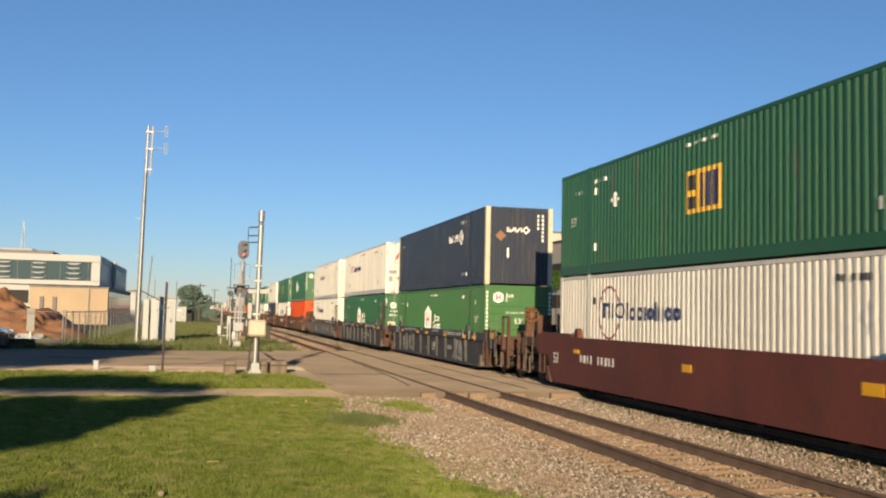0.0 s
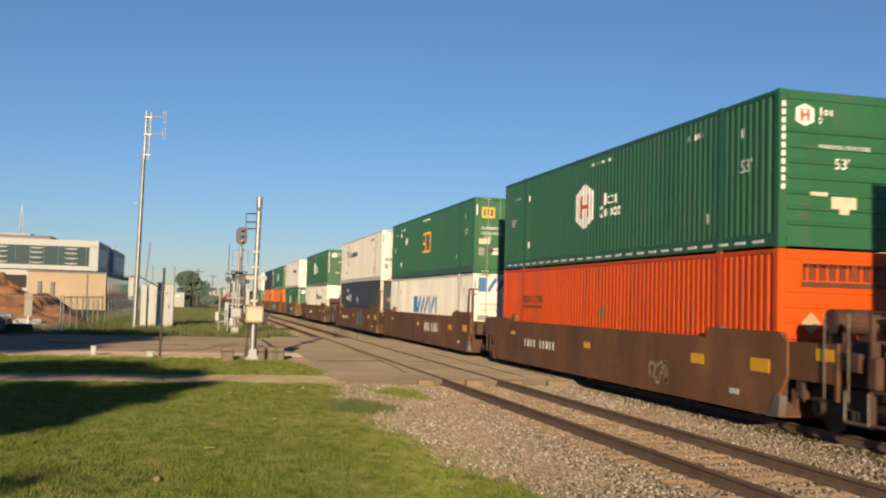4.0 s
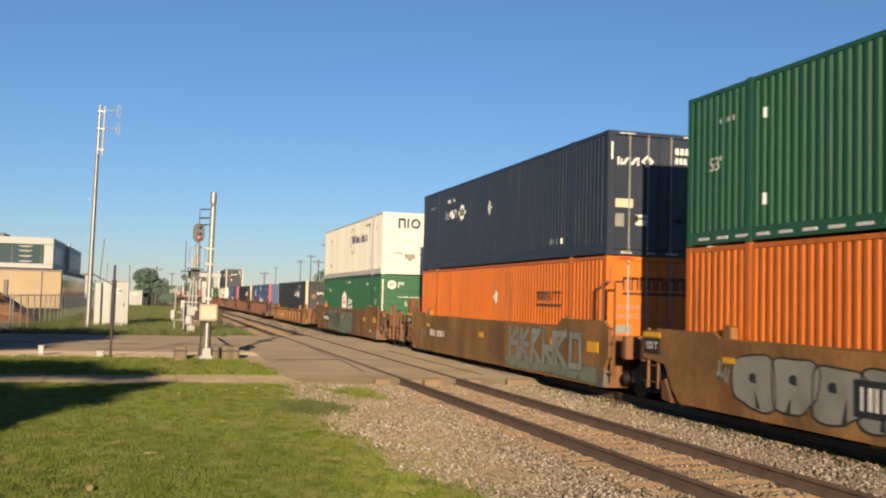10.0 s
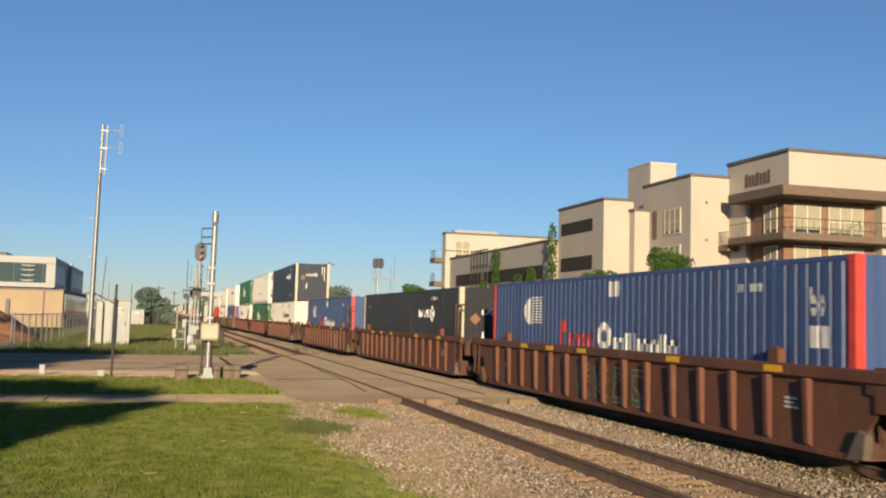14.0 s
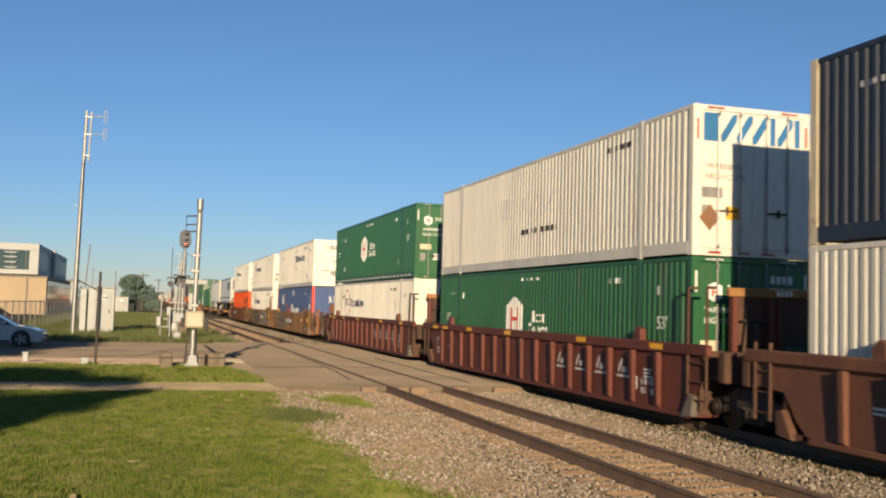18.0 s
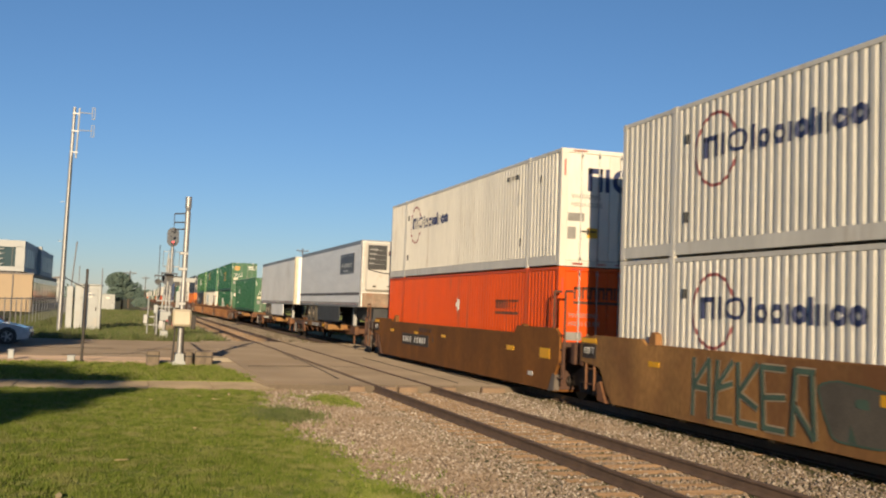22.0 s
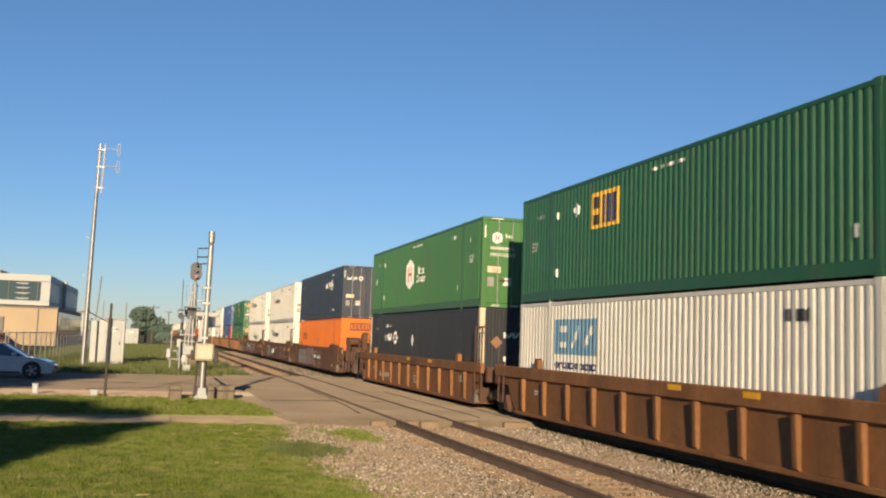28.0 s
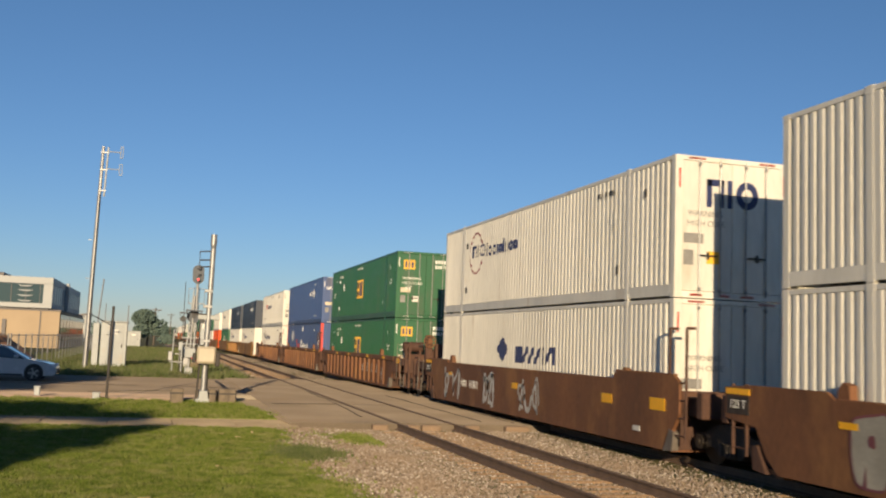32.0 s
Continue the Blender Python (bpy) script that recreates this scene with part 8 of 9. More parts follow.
for x, w, z in ((-0.42, 0.20, 3.22), (0.10, 0.42, 3.36), (0.56, 0.17, 3.16)):
    lp = part("lamp_background", tubes(((x, -0.05, z - 0.16), (x, 0.02, z - 0.16), w * 0.8), seg=20), M["signal_grey"], cs, "round black lamp background")
    part("hood", prism([(x - w, z + 0.20), (x + w * 1.1, z + 0.16), (x + w * 0.8, z - 0.06), (x + w * 0.7, z - 0.06), (x + w * 0.9, z + 0.10), (x - w * 0.8, z + 0.12), (x - w * 0.75, z - 0.04), (x - w * 0.85, z - 0.04)], "y", -0.5, -0.05), M["signal_grey"], lp, "flared black lamp hood")
    part("lens", tubes(((x, -0.08, z - 0.14), (x, -0.05, z - 0.14), 0.12), seg=16), M["black_paint"], lp, "unlit dark lamp lens")
part("dark_post", tubes(((-0.32, 0.1, 0.6), (-0.30, 0.1, 3.1), 0.035), ((0.44, 0.1, 1.2), (0.45, 0.1, 3.2), 0.03), seg=8), M["dark_post"], cs, "thin dark upright")
part("cross_brace", boxes((-0.45, 0.4, -0.12, -0.07, 2.06, 2.12), (-0.5, 0.35, -0.12, -0.07, 1.74, 1.80), (-0.56, -0.36, -0.2, 0.0, 1.44, 1.86), bevel=0.01), M["white_paint"], cs, "white cross pieces")
part("sign_blade", boxes((0.52, 0.70, -0.03, 0.03, 1.75, 2.6)), M["white_paint"], cs, "white upright sign blade")
part("gate_arm", tubes(((-0.2, 0, 1.2), (0.05, 0.1, 4.6), 0.05, 0.03), seg=8), M["white_paint"], cs, "white raised gate arm")
part("conduit", tubes(((-0.35, 0, 0.1), (-0.3, 0, 1.1), 0.03), ((-0.45, 0.1, -0.0), (-0.45, 0.1, 2.0), 0.03), seg=8), M["dark_post"], cs)

# --- railway signal masts ---
def rail_signal(m, h, heads, lit, label):
    t = thing("railway_signal", m, label, "railway signal")
    part("mast", tubes(((0, 0, 0), (0, 0, h), 0.085), seg=12), M["galv"], t)
    part("base", boxes((-0.3, 0.3, -0.3, 0.3, 0, 0.5), bevel=0.04), M["concrete"], t)
    for k, (dx, dy) in enumerate(heads):
        hd = part("signal_head", prism([(dx + 0.37 * math.cos(a) * (1 if abs(math.sin(a)) < 0.9 else 0.8), h + 0.27 + 0.37 * math.sin(a) + (0.36 if math.sin(a) > 0 else -0.12)) for a in [k2 * math.pi / 10 for k2 in range(20)]], "y", dy - 0.03, dy + 0.03), M["signal_grey"], t, "blue-grey rounded signal target")
        for j, z in enumerate((0.05, 0.42, 0.8)):
            part("hood", tubes(((dx, dy - 0.03, h + z), (dx, dy - 0.35, h + z), 0.11), seg=12), M["signal_grey"], hd)
            if j == 0 and lit:
                part("lens", tubes(((dx, dy - 0.36, h + z), (dx, dy - 0.35, h + z), 0.065), seg=14), M["red_light"], hd, "glowing red lens")
        part("housing", boxes((dx - 0.2, dx + 0.2, dy + 0.03, dy + 0.4, h - 0.1, h + 0.95), bevel=0.04), M["signal_grey"], t)
    part("platform", boxes((-0.5, 0.5, 0.1, 0.8, h - 1.5, h - 1.45)), M["galv"], t)
    for s in (-1, 1):
        part("ladder_rail", tubes(((0.16 * s, 0.5, 0.2), (0.16 * s, 0.5, h - 0.4), 0.02), seg=6), M["galv"], t)
    for k in range(int(h / 0.35)):
        part("rung", tubes(((-0.16, 0.5, 0.4 + 0.33 * k), (0.16, 0.5, 0.4 + 0.33 * k), 0.012), seg=5), M["galv"], t)
    part("rail", tubes(((-0.5, 0.8, h - 1.5), (-0.5, 0.8, h - 0.5), 0.02), ((0.5, 0.8, h - 1.5), (0.5, 0.8, h - 0.5), 0.02), ((-0.5, 0.8, h - 0.5), (0.5, 0.8, h - 0.5), 0.02), seg=6), M["galv"], t)
    return t


sg = rail_signal(pose(-4.5, 66.3, -0.18), 5.75, ((0, -0.2),), True, "railway signal mast showing a red light")
part("case", boxes((-0.9, -0.3, -0.3, 0.3, 0.0, 1.5), bevel=0.03), M["galv"], sg, "grey equipment case")
part("side_rod", tubes(((-0.75, 0, 1.4), (-0.75, 0, 5.6), 0.025), seg=6), M["dark_post"], sg)
s2 = rail_signal(pose(16.7, 110.0, -0.18), 8.0, ((-0.22, 0.25), (0.22, -0.3)), False, "tall railway signal with two black heads")
part("bracket", boxes((-0.2, 1.9, -0.05, 0.05, 6.6, 6.75)), M["galv"], s2)
part("side_rod", tubes(((1.5, 0, 4.0), (1.5, 0, 8.2), 0.03), ((1.9, 0, 5.0), (1.9, 0, 9.0), 0.03), seg=6), M["galv"], s2)


def utility_pole(m, h, label):
    t = thing("utility_pole", m, label, "utility pole", "utility poles")
    part("pole", tubes(((0, 0, 0), (0.05, 0, h), 0.17, 0.11), seg=10), M["bark"], t)
    part("cross_arm", boxes((-1.25, 1.25, -0.07, 0.07, h - 0.6, h - 0.45)), M["bark"], t)
    part("brace", tubes(((-0.8, 0, h - 0.55), (0, 0, h - 1.4), 0.03), ((0.8, 0, h - 0.55), (0, 0, h - 1.4), 0.03), seg=6), M["bark"], t)
    for x in (-1.15, -0.5, 0.5, 1.15):
        part("insulator", tubes(((x, 0, h - 0.45), (x, 0, h - 0.22), 0.05), seg=8), M["white_paint"], t)


for x, y, h in ((25.9, 200, 13.3), (28.6, 240, 12.6), (25.0, 205, 10.0), (33.0, 290, 13.0), (36, 380, 13.5), (19.5, 260, 8.5), (-3.0, 330, 9.0), (-7.5, 210, 7.5)):
    utility_pole(pose(x, y, -0.2, 0, 0, 6), h + 0.2, "weathered wooden utility pole with one cross arm")

# --- fence, earth heap ---
def fence(points, label, dark_foot=False, gap=2.4):
    t = thing("chain_fence", pose(points[0][0], points[0][1], -0.18), label, "fence")
    ox, oy = points[0]
    wires = bmesh.new()
    for (xa, ya), (xb, yb) in zip(points, points[1:]):
        ln = math.hypot(xb - xa, yb - ya)
        n_ = max(1, round(ln / gap))
        for k in range(n_ + 1):
            f = k / n_
            sp("post", "fence_post", lambda: tubes(((0, 0, 0), (0, 0, 1.95), 0.035), ((0, 0, 1.95), (0, 0, 2.0), 0.045, 0.01), seg=8), M["galv"], t, "", Matrix.Translation((xa + (xb - xa) * f - ox, ya + (yb - ya) * f - oy, 0)))
        a, b = Vector((xa - ox, ya - oy, 0)), Vector((xb - ox, yb - oy, 0))
        part("top_rail", tubes((a + Vector((0, 0, 1.9)), b + Vector((0, 0, 1.9)), 0.012 if dark_foot else 0.022), seg=6), M["wire"] if dark_foot else M["galv"], t)
        m_ = 0 if dark_foot else int(ln / 0.3)
        for k in range(m_):
            p0 = a.lerp(b, k / m_)
            p1 = a.lerp(b, min(1, (k + 0.9) / m_))
            for u, w in ((p0, p1), (p1, p0)):
                v = [wires.verts.new(u + Vector((0, 0, 0.05))), wires.verts.new(u + Vector((0, 0, 0.05)) + (b - a).normalized() * 0.022), wires.verts.new(w + Vector((0, 0, 1.88)) + (b - a).normalized() * 0.022), wires.verts.new(w + Vector((0, 0, 1.88)))]
                wires.faces.new(v)
    if dark_foot:
        wires.free()
    else:
        part("wire_mesh", wires, M["wire"], t, "woven wire")["kind"] = "stuff"
    if dark_foot:
        part("silt_cloth", prism([(0, -0.05), (points[1][0] - ox, points[1][1] - oy - 0.05), (points[1][0] - ox, points[1][1] - oy - 0.02), (0, -0.02)], "z", 0.0, 0.55), M["black_paint"], t, "black silt cloth along the foot")


fence([(-13.6, 53.2), (-13.3, 70), (-13.2, 100), (-14, 125)], "grey chain-link fence running along the railway land")
fence([(-13.7, 53.0), (-40, 53.6)], "grey chain-link fence with black silt cloth along the road", True, 4.2)


def heap(m, rx, ry, h, seed, label):
    t = thing("earth_heap", m, label, "earth heap", "earth heaps")
    vs, fs = [], []
    nr, na = 24, 72
    for i in range(nr + 1):
        for j in range(na):
            r, a = i / nr, 6.2832 * j / na
            x, y = rx * r * math.cos(a), ry * r * math.sin(a)
            z = h * max(0, (1 - r) ** 0.8) * (1 + 0.6 * noise.noise((x * 0.4, y * 0.4, seed))) + 0.8 * (1 - r) * noise.noise((x * 0.9, y * 0.9, seed + 5)) + 0.25 * (1 - r) * noise.noise((x * 2.2, y * 2.2, seed + 9))
            vs.append((x, y, z - 0.1 * (i == nr)))
    for i in range(nr):
        for j in range(na):
            k = (j + 1) % na
            fs.append((i * na + j, (i + 1) * na + j, (i + 1) * na + k, i * na + k))
    part("soil", mesh_of("soil", vs, fs, True), M["dirt"], t)


heap(pose(-20.3, 76, -0.2), 5.5, 8, 3.05, 1.0, "tall heap of bare red-brown earth")
heap(pose(-17.2, 68, -0.2), 3.6, 5, 1.7, 4.0, "low heap of bare red-brown earth")
heap(pose(-27, 80, -0.2), 8, 8, 2.5, 7.0, "wide heap of bare red-brown earth")
for k in range(9):
    rb = thing("rubble_piece", pose(-16.4 - 0.32 * (k % 5), 63.2 + 0.3 * (k % 3), -0.14, 0, 0, 40 * k), "white broken rubble piece at the foot of the heap", "rubble", "white rubble")
    part("piece", boxes((-0.25, 0.25, -0.15, 0.15, 0, 0.28 + 0.1 * (k % 3)), bevel=0.05), M["white_paint"], rb)
sb = thing("sign_board", pose(-15.3, 53.6, -0.18), "grey blank board on a post beside the fence", "sign board")
part("board", boxes((-0.19, 0.19, -0.03, 0.03, 0.9, 2.05), bevel=0.01), M["wire"], sb)
part("post", boxes((-0.04, 0.04, 0.03, 0.1, 0, 2.0)), M["galv"], sb)


# --- cars ---
def car(name, m, paint, label, tall=0.0):
    """A saloon that faces +x."""
    t = thing(name, m, label, "car")
    L = 2.3
    lower = [(-L, 0.32), (-L + 0.05, 0.22), (-1.75, 0.20), (1.75, 0.20), (L - 0.1, 0.22), (L, 0.34), (L - 0.02, 0.52), (L - 0.12, 0.66), (1.75, 0.78), (1.1, 0.88), (-1.55, 0.96), (-2.1, 0.97), (-L + 0.03, 0.86)]
    bmb = prism([(a, b + (tall if b > 0.3 else 0)) for a, b in lower], "y", -0.88, 0.88)
    bmesh.ops.bevel(bmb, geom=[e for e in bmb.edges], offset=0.045, segments=2, affect="EDGES")
    body = part("body", bmb, paint, t)
    z = tall
    cab = [(-1.95, 0.94 + z), (-1.35, 1.34 + z), (-0.5, 1.44 + z), (0.25, 1.38 + z), (1.15, 0.86 + z)]
    bmc = prism(cab, "y", -0.74, 0.74)
    for v_ in bmc.verts:
        if v_.co.z > 1.2 + z:
            v_.co.y *= 0.82
    bmesh.ops.bevel(bmc, geom=[e for e in bmc.edges], offset=0.03, segments=2, affect="EDGES")
    part("window_glass", bmc, M["glass"], t, "dark car windows")
    bmr = prism([(-1.42, 1.345 + z), (-0.5, 1.45 + z), (0.28, 1.39 + z), (0.22, 1.36 + z), (-0.5, 1.41 + z), (-1.36, 1.31 + z)], "y", -0.60, 0.60)
    part("roof", bmr, paint, t)
    for s in (-1, 1):
        for a, b, r in (((0.22, 0.60 * s, 1.37 + z), (1.12, 0.745 * s, 0.87 + z), 0.035), ((-1.35, 0.6 * s, 1.33 + z), (-1.95, 0.74 * s, 0.95 + z), 0.05), ((-0.45, 0.615 * s, 1.42 + z), (-0.5, 0.76 * s, 0.95 + z), 0.03)):
            part("pillar", tubes((a, b, r), seg=8), paint, t)
        part("mirror", boxes((0.62, 0.82, 0.80 * s, 0.98 * s, 0.92 + z, 1.05 + z), bevel=0.03), paint, t)
        part("headlight", boxes((1.85, 2.24, 0.55 * s, 0.86 * s, 0.56 + z, 0.70 + z), bevel=0.03), M["lamp_clear"], t, "clear headlight")
        part("tail_light", boxes((-2.31, -2.1, 0.5 * s, 0.86 * s, 0.74 + z, 0.90 + z), bevel=0.03), M["lamp_rear"], t, "red tail light")
        part("sill", boxes((-1.0, 1.0, 0.86 * s, 0.895 * s, 0.20, 0.28)), M["black_paint"], t)
        for x in (-1.35, 1.42):
            w = part("wheel", tubes(((x, 0.66 * s, 0.32), (x, 0.90 * s, 0.32), 0.32), seg=28), M["rubber"], t, "black tyre")
            part("rim", tubes(((x, 0.88 * s, 0.32), (x, 0.912 * s, 0.32), 0.215), ((x, 0.88 * s, 0.32), (x, 0.93 * s, 0.32), 0.06), seg=20), M["galv"], w, "alloy rim")
            for k in range(5):
                a = k * 1.2566
                part("rim_gap", prism([(x + 0.05 * math.cos(a), 0.32 + 0.05 * math.sin(a)), (x + 0.205 * math.cos(a - 0.47), 0.32 + 0.205 * math.sin(a - 0.47)), (x + 0.21 * math.cos(a), 0.32 + 0.21 * math.sin(a)), (x + 0.205 * math.cos(a + 0.47), 0.32 + 0.205 * math.sin(a + 0.47))], "y", 0.905 * s, 0.915 * s), M["black_paint"], w)
            part("arch", tubes(((x, 0.86 * s, 0.33), (x, 0.888 * s, 0.33), 0.37), seg=28), M["black_paint"], t)
    part("grille", boxes((2.2, 2.31, -0.5, 0.5, 0.32 + z, 0.52 + z), bevel=0.02), M["black_paint"], t, "black grille")
    part("bumper_vent", boxes((2.05, 2.27, -0.86, -0.6, 0.30 + z, 0.42 + z), (2.05, 2.27, 0.6, 0.86, 0.30 + z, 0.42 + z)), M["black_paint"], t)
    return t


sedan = car("white_sedan", pose(-12.95, 45.6, -0.06), M["car_white_shaded"], "white sedan that drives up and waits at the crossing")
car("dark_suv", pose(-17.8, 50.0, -0.06), M["car_dark"], "black sport utility car at the far kerb", 0.22)
car("silver_sedan", pose(18.9, 51.0, -0.06, 0, 0, 180), M["car_silver"], "silver car waiting beyond the far track")

# --- office building with tan ground floor ---
ob_ = thing("office_building", pose(-20.7, 140, -0.2), "white clad office building over a tan ground floor", "building")
part("upper_wall", boxes((-45, 0, 2, 50, 5.15, 5.75), (-45, 0, 2, 50, 8.35, 9.25), (-1.15, 0, 2, 50, 5.7, 8.4), (-45, -44, 2, 50, 5.7, 8.4)), M["office_white"], ob_, "white cladding")
part("core", boxes((-44.5, -0.3, 2.5, 49.5, 0, 9.0)), M["dark_open"], ob_)
gl = part("ribbon_window", boxes((-44.2, -1.1, 2.30, 2.42, 5.7, 8.4)), M["glass_green"], ob_, "long greenish ribbon window")
for k in range(24):
    part("mullion", boxes((-43 + 1.8 * k, -42.93 + 1.8 * k, 2.2, 2.32, 5.7, 8.4)), M["coping"], gl)
for x in (-3.45, -7.9, -12.3, -16.8, -21.3):
    for z in (6.05, 6.75, 7.45, 8.05):
        part("louvre", prism([(x - 1.0, z + 0.1), (x - 0.5, z - 0.10), (x + 0.5, z - 0.10), (x + 1.0, z + 0.1), (x + 0.5, z + 0.05), (x - 0.5, z + 0.05)], "y", 1.95, 2.25), M["office_white"], gl, "white louvre")
for k in range(15):
    part("side_window", boxes((-0.02, 0.03, 4.2 + 3.1 * k, 4.7 + 3.1 * k, 5.8, 8.3), bevel=0.01), M["glass_green"], ob_, "side window")
part("tan_wall", boxes((-7.0, 2.2, -9.5, 30, 0, 4.55)), M["tan_wall"], ob_, "tan brick ground floor")
part("tan_wall", boxes((-45, -7.0, 1.9, 30, 0, 5.0)), M["office_white"], ob_)
part("dark_opening", boxes((-26, -9.0, 1.7, 1.95, 2.6, 4.3)), M["dark_open"], ob_)
part("coping", boxes((-7.1, 2.3, -9.6, 30.1, 4.55, 4.75)), M["coping"], ob_)
for k in range(9):
    part("shop_window", boxes((2.15, 2.25, -8.5 + 4.4 * k, -4.9 + 4.4 * k, 1.0, 4.2)), M["glass"], ob_, "tall dark window")
part("fin", boxes((0.0, 0.5, 20.6, 21.8, 4.8, 9.4), bevel=0.05), M["office_white"], ob_, "white projecting fin")
part("downpipe", boxes((-0.1, 0.05, -9.62, -9.5, 0, 4.5)), M["coping"], ob_)
part("roof_plant", boxes((-38, -7, 8, 22, 9.25, 10.0), bevel=0.1), M["coping"], ob_)
part("roof_plant", boxes((-30, -10, 10, 20, 9.9, 10.35), bevel=0.1), M["office_white"], ob_)
for x in (-5.8, -4.3):
    part("dark_pier", boxes((x, x + 0.45, -9.75, -9.5, 0, 3.4)), M["coping"], ob_)
wh = thing("white_house", pose(-22.7, 230, -0.2), "small white house far beside the railway", "house")
part("wall", boxes((-1.6, 1.3, 0, 6, 0, 5.8)), M["white_paint"], wh)
part("roof", prism([(-1.8, 5.8), (1.5, 5.8), (1.4, 6.4), (-1.2, 6.0)], "y", -0.2, 6.2), M["coping"], wh)
wn = part("window", boxes((-0.5, 0.2, -0.05, 0.02, 3.8, 4.8)), M["glass"], wh)
part("frame", boxes((-0.58, 0.28, -0.08, -0.05, 4.8, 4.9), (-0.58, 0.28, -0.08, -0.05, 3.7, 3.8)), M["office_white"], wn)
lt = thing("lattice_mast", pose(-50.6, 260, -0.2), "thin steel lattice mast far behind the office building", "radio mast")
part("leg", tubes(((-1.2, 0, 0), (0, 0, 23.6), 0.09, 0.05), ((1.2, 0, 0), (0, 0, 23.6), 0.09, 0.05), ((0, 1.5, 0), (0, 0, 23.6), 0.09, 0.05), seg=6), M["galv"], lt)
part("bracing", tubes(*[((-1.2 + 1.2 * k / 10, 0, 2.36 * k), (1.2 - 1.2 * (k + 1) / 10, 0, 2.36 * (k + 1)), 0.04) for k in range(9)], seg=5), M["galv"], lt)

# --- apartment block ---
ap = thing("apartment_building", pose(0, 0, -0.2), "cream four-storey apartment building with brown corner balconies", "building")


def window_unit(parent, axis, at, u0, u1, z0, z1, panes=2, glass="glass", into=1):
    """A framed window in a wall square to axis at the given place."""
    def b(u0_, u1_, z0_, z1_, d0, d1):
        lo, hi = sorted((at - d0 * into, at - d1 * into))
        return (lo, hi, u0_, u1_, z0_, z1_) if axis == "x" else (u0_, u1_, lo, hi, z0_, z1_)
    w = part("window", boxes(b(u0, u1, z0, z1, -0.05, 0.02)), M[glass], parent, "window pane")
    n_ = panes
    part("frame", boxes(b(u0 - 0.07, u1 + 0.07, z1, z1 + 0.08, -0.09, 0.06), b(u0 - 0.07, u1 + 0.07, z0 - 0.08, z0, -0.09, 0.06), *[b(u0 + (u1 - u0) * k / n_ - 0.04, u0 + (u1 - u0) * k / n_ + 0.04, z0, z1, -0.085, 0.05) for k in range(n_ + 1)], b(u0, u1, (z0 + z1) / 2 - 0.03, (z0 + z1) / 2 + 0.03, -0.08, 0.04)), M["win_frame"], w)
    if panes > 1:
        part("blind", boxes(b(u0 + 0.05, u1 - 0.05, z0 + (z1 - z0) * 0.12, z1 - 0.03, -0.058, -0.052)), M["blind"], w, "pale blind")
    return w


def wing(x0, x1, y0, y1, h, mat="stucco"):
    part("wall", boxes((x0, x1, y0, y1, 0, h)), M[mat], ap, "cream stucco wall")
    part("coping", boxes((x0 - 0.12, x1, y0 - 0.12, y1, h, h + 0.22), bevel=0.02), M["coping"], ap)


# the corner wing with balconies: upper band, brown recess, slabs
part("wall", boxes((37.9, 62, 64, 72.2, 12.7, 15.5)), M["stucco_pale"], ap, "cream stucco band")
part("coping", boxes((37.75, 62, 63.85, 72.2, 15.5, 15.72)), M["coping"], ap)
part("wall", boxes((38.3, 62, 65.2, 72.2, 0, 12.7)), M["brick_brown"], ap, "brown brick wall")
part("wall", boxes((37.9, 38.3, 69.5, 72.2, 0, 12.7)), M["stucco_pale"], ap, "cream stucco pier")
part("wall", boxes((46.4, 62, 64.2, 65.2, 0, 12.7)), M["stucco_pale"], ap, "cream stucco wall")
part("sign_letters", boxes(*[(37.86, 37.9, 69.3 - 0.5 * k, 69.65 - 0.5 * k, 13.4, 14.3 + 0.15 * (k % 3 == 0)) for k in range(7)]), M["slab_brown"], ap, "dark sign letters as bars")
for lev, z in enumerate((12.05, 8.75, 5.55, 2.4)):
    part("balcony_slab", boxes((36.7, 47.0, 63.0, 70.3, z, z + (0.75 if lev == 0 else 0.55)), bevel=0.04), M["slab_brown"], ap, "dark brown balcony slab")
    if lev:
        part("balcony_rail", tubes(((36.8, 63.1, z + 1.6), (46.9, 63.1, z + 1.6), 0.03), ((36.8, 63.1, z + 1.6), (36.8, 70.2, z + 1.6), 0.03), *[((36.9 + 0.5 * k, 63.1, z + 0.5), (36.9 + 0.5 * k, 63.1, z + 1.6), 0.015) for k in range(20)], *[((36.8, 63.3 + 0.5 * k, z + 0.5), (36.8, 63.3 + 0.5 * k, z + 1.6), 0.015) for k in range(14)], seg=5), M["dark_post"], ap, "thin dark balcony railing")
        window_unit(ap, "y", 65.2, 39.2, 41.5, z + 0.8, z + 2.9, 2, "glass", -1)
        window_unit(ap, "y", 65.2, 42.3, 45.4, z + 0.6, z + 2.9, 3, "glass", -1)
        window_unit(ap, "x", 38.3, 66.0, 67.6, z + 0.8, z + 2.9, 2, "glass", -1)
        window_unit(ap, "y", 64.2, 47.8, 49.6, z + 0.9, z + 2.8, 2, "glass", -1)
        part("balcony_slab", boxes((36.9, 38.0, 70.6, 72.0, z - 0.4, z + 0.1)), M["slab_brown"], ap)
        part("balcony_rail", tubes(((36.95, 70.6, z + 1.15), (36.95, 72.0, z + 1.15), 0.03), *[((36.95, 70.6 + 0.23 * k, z), (36.95, 70.6 + 0.23 * k, z + 1.15), 0.015) for k in range(7)], seg=5), M["dark_post"], ap)
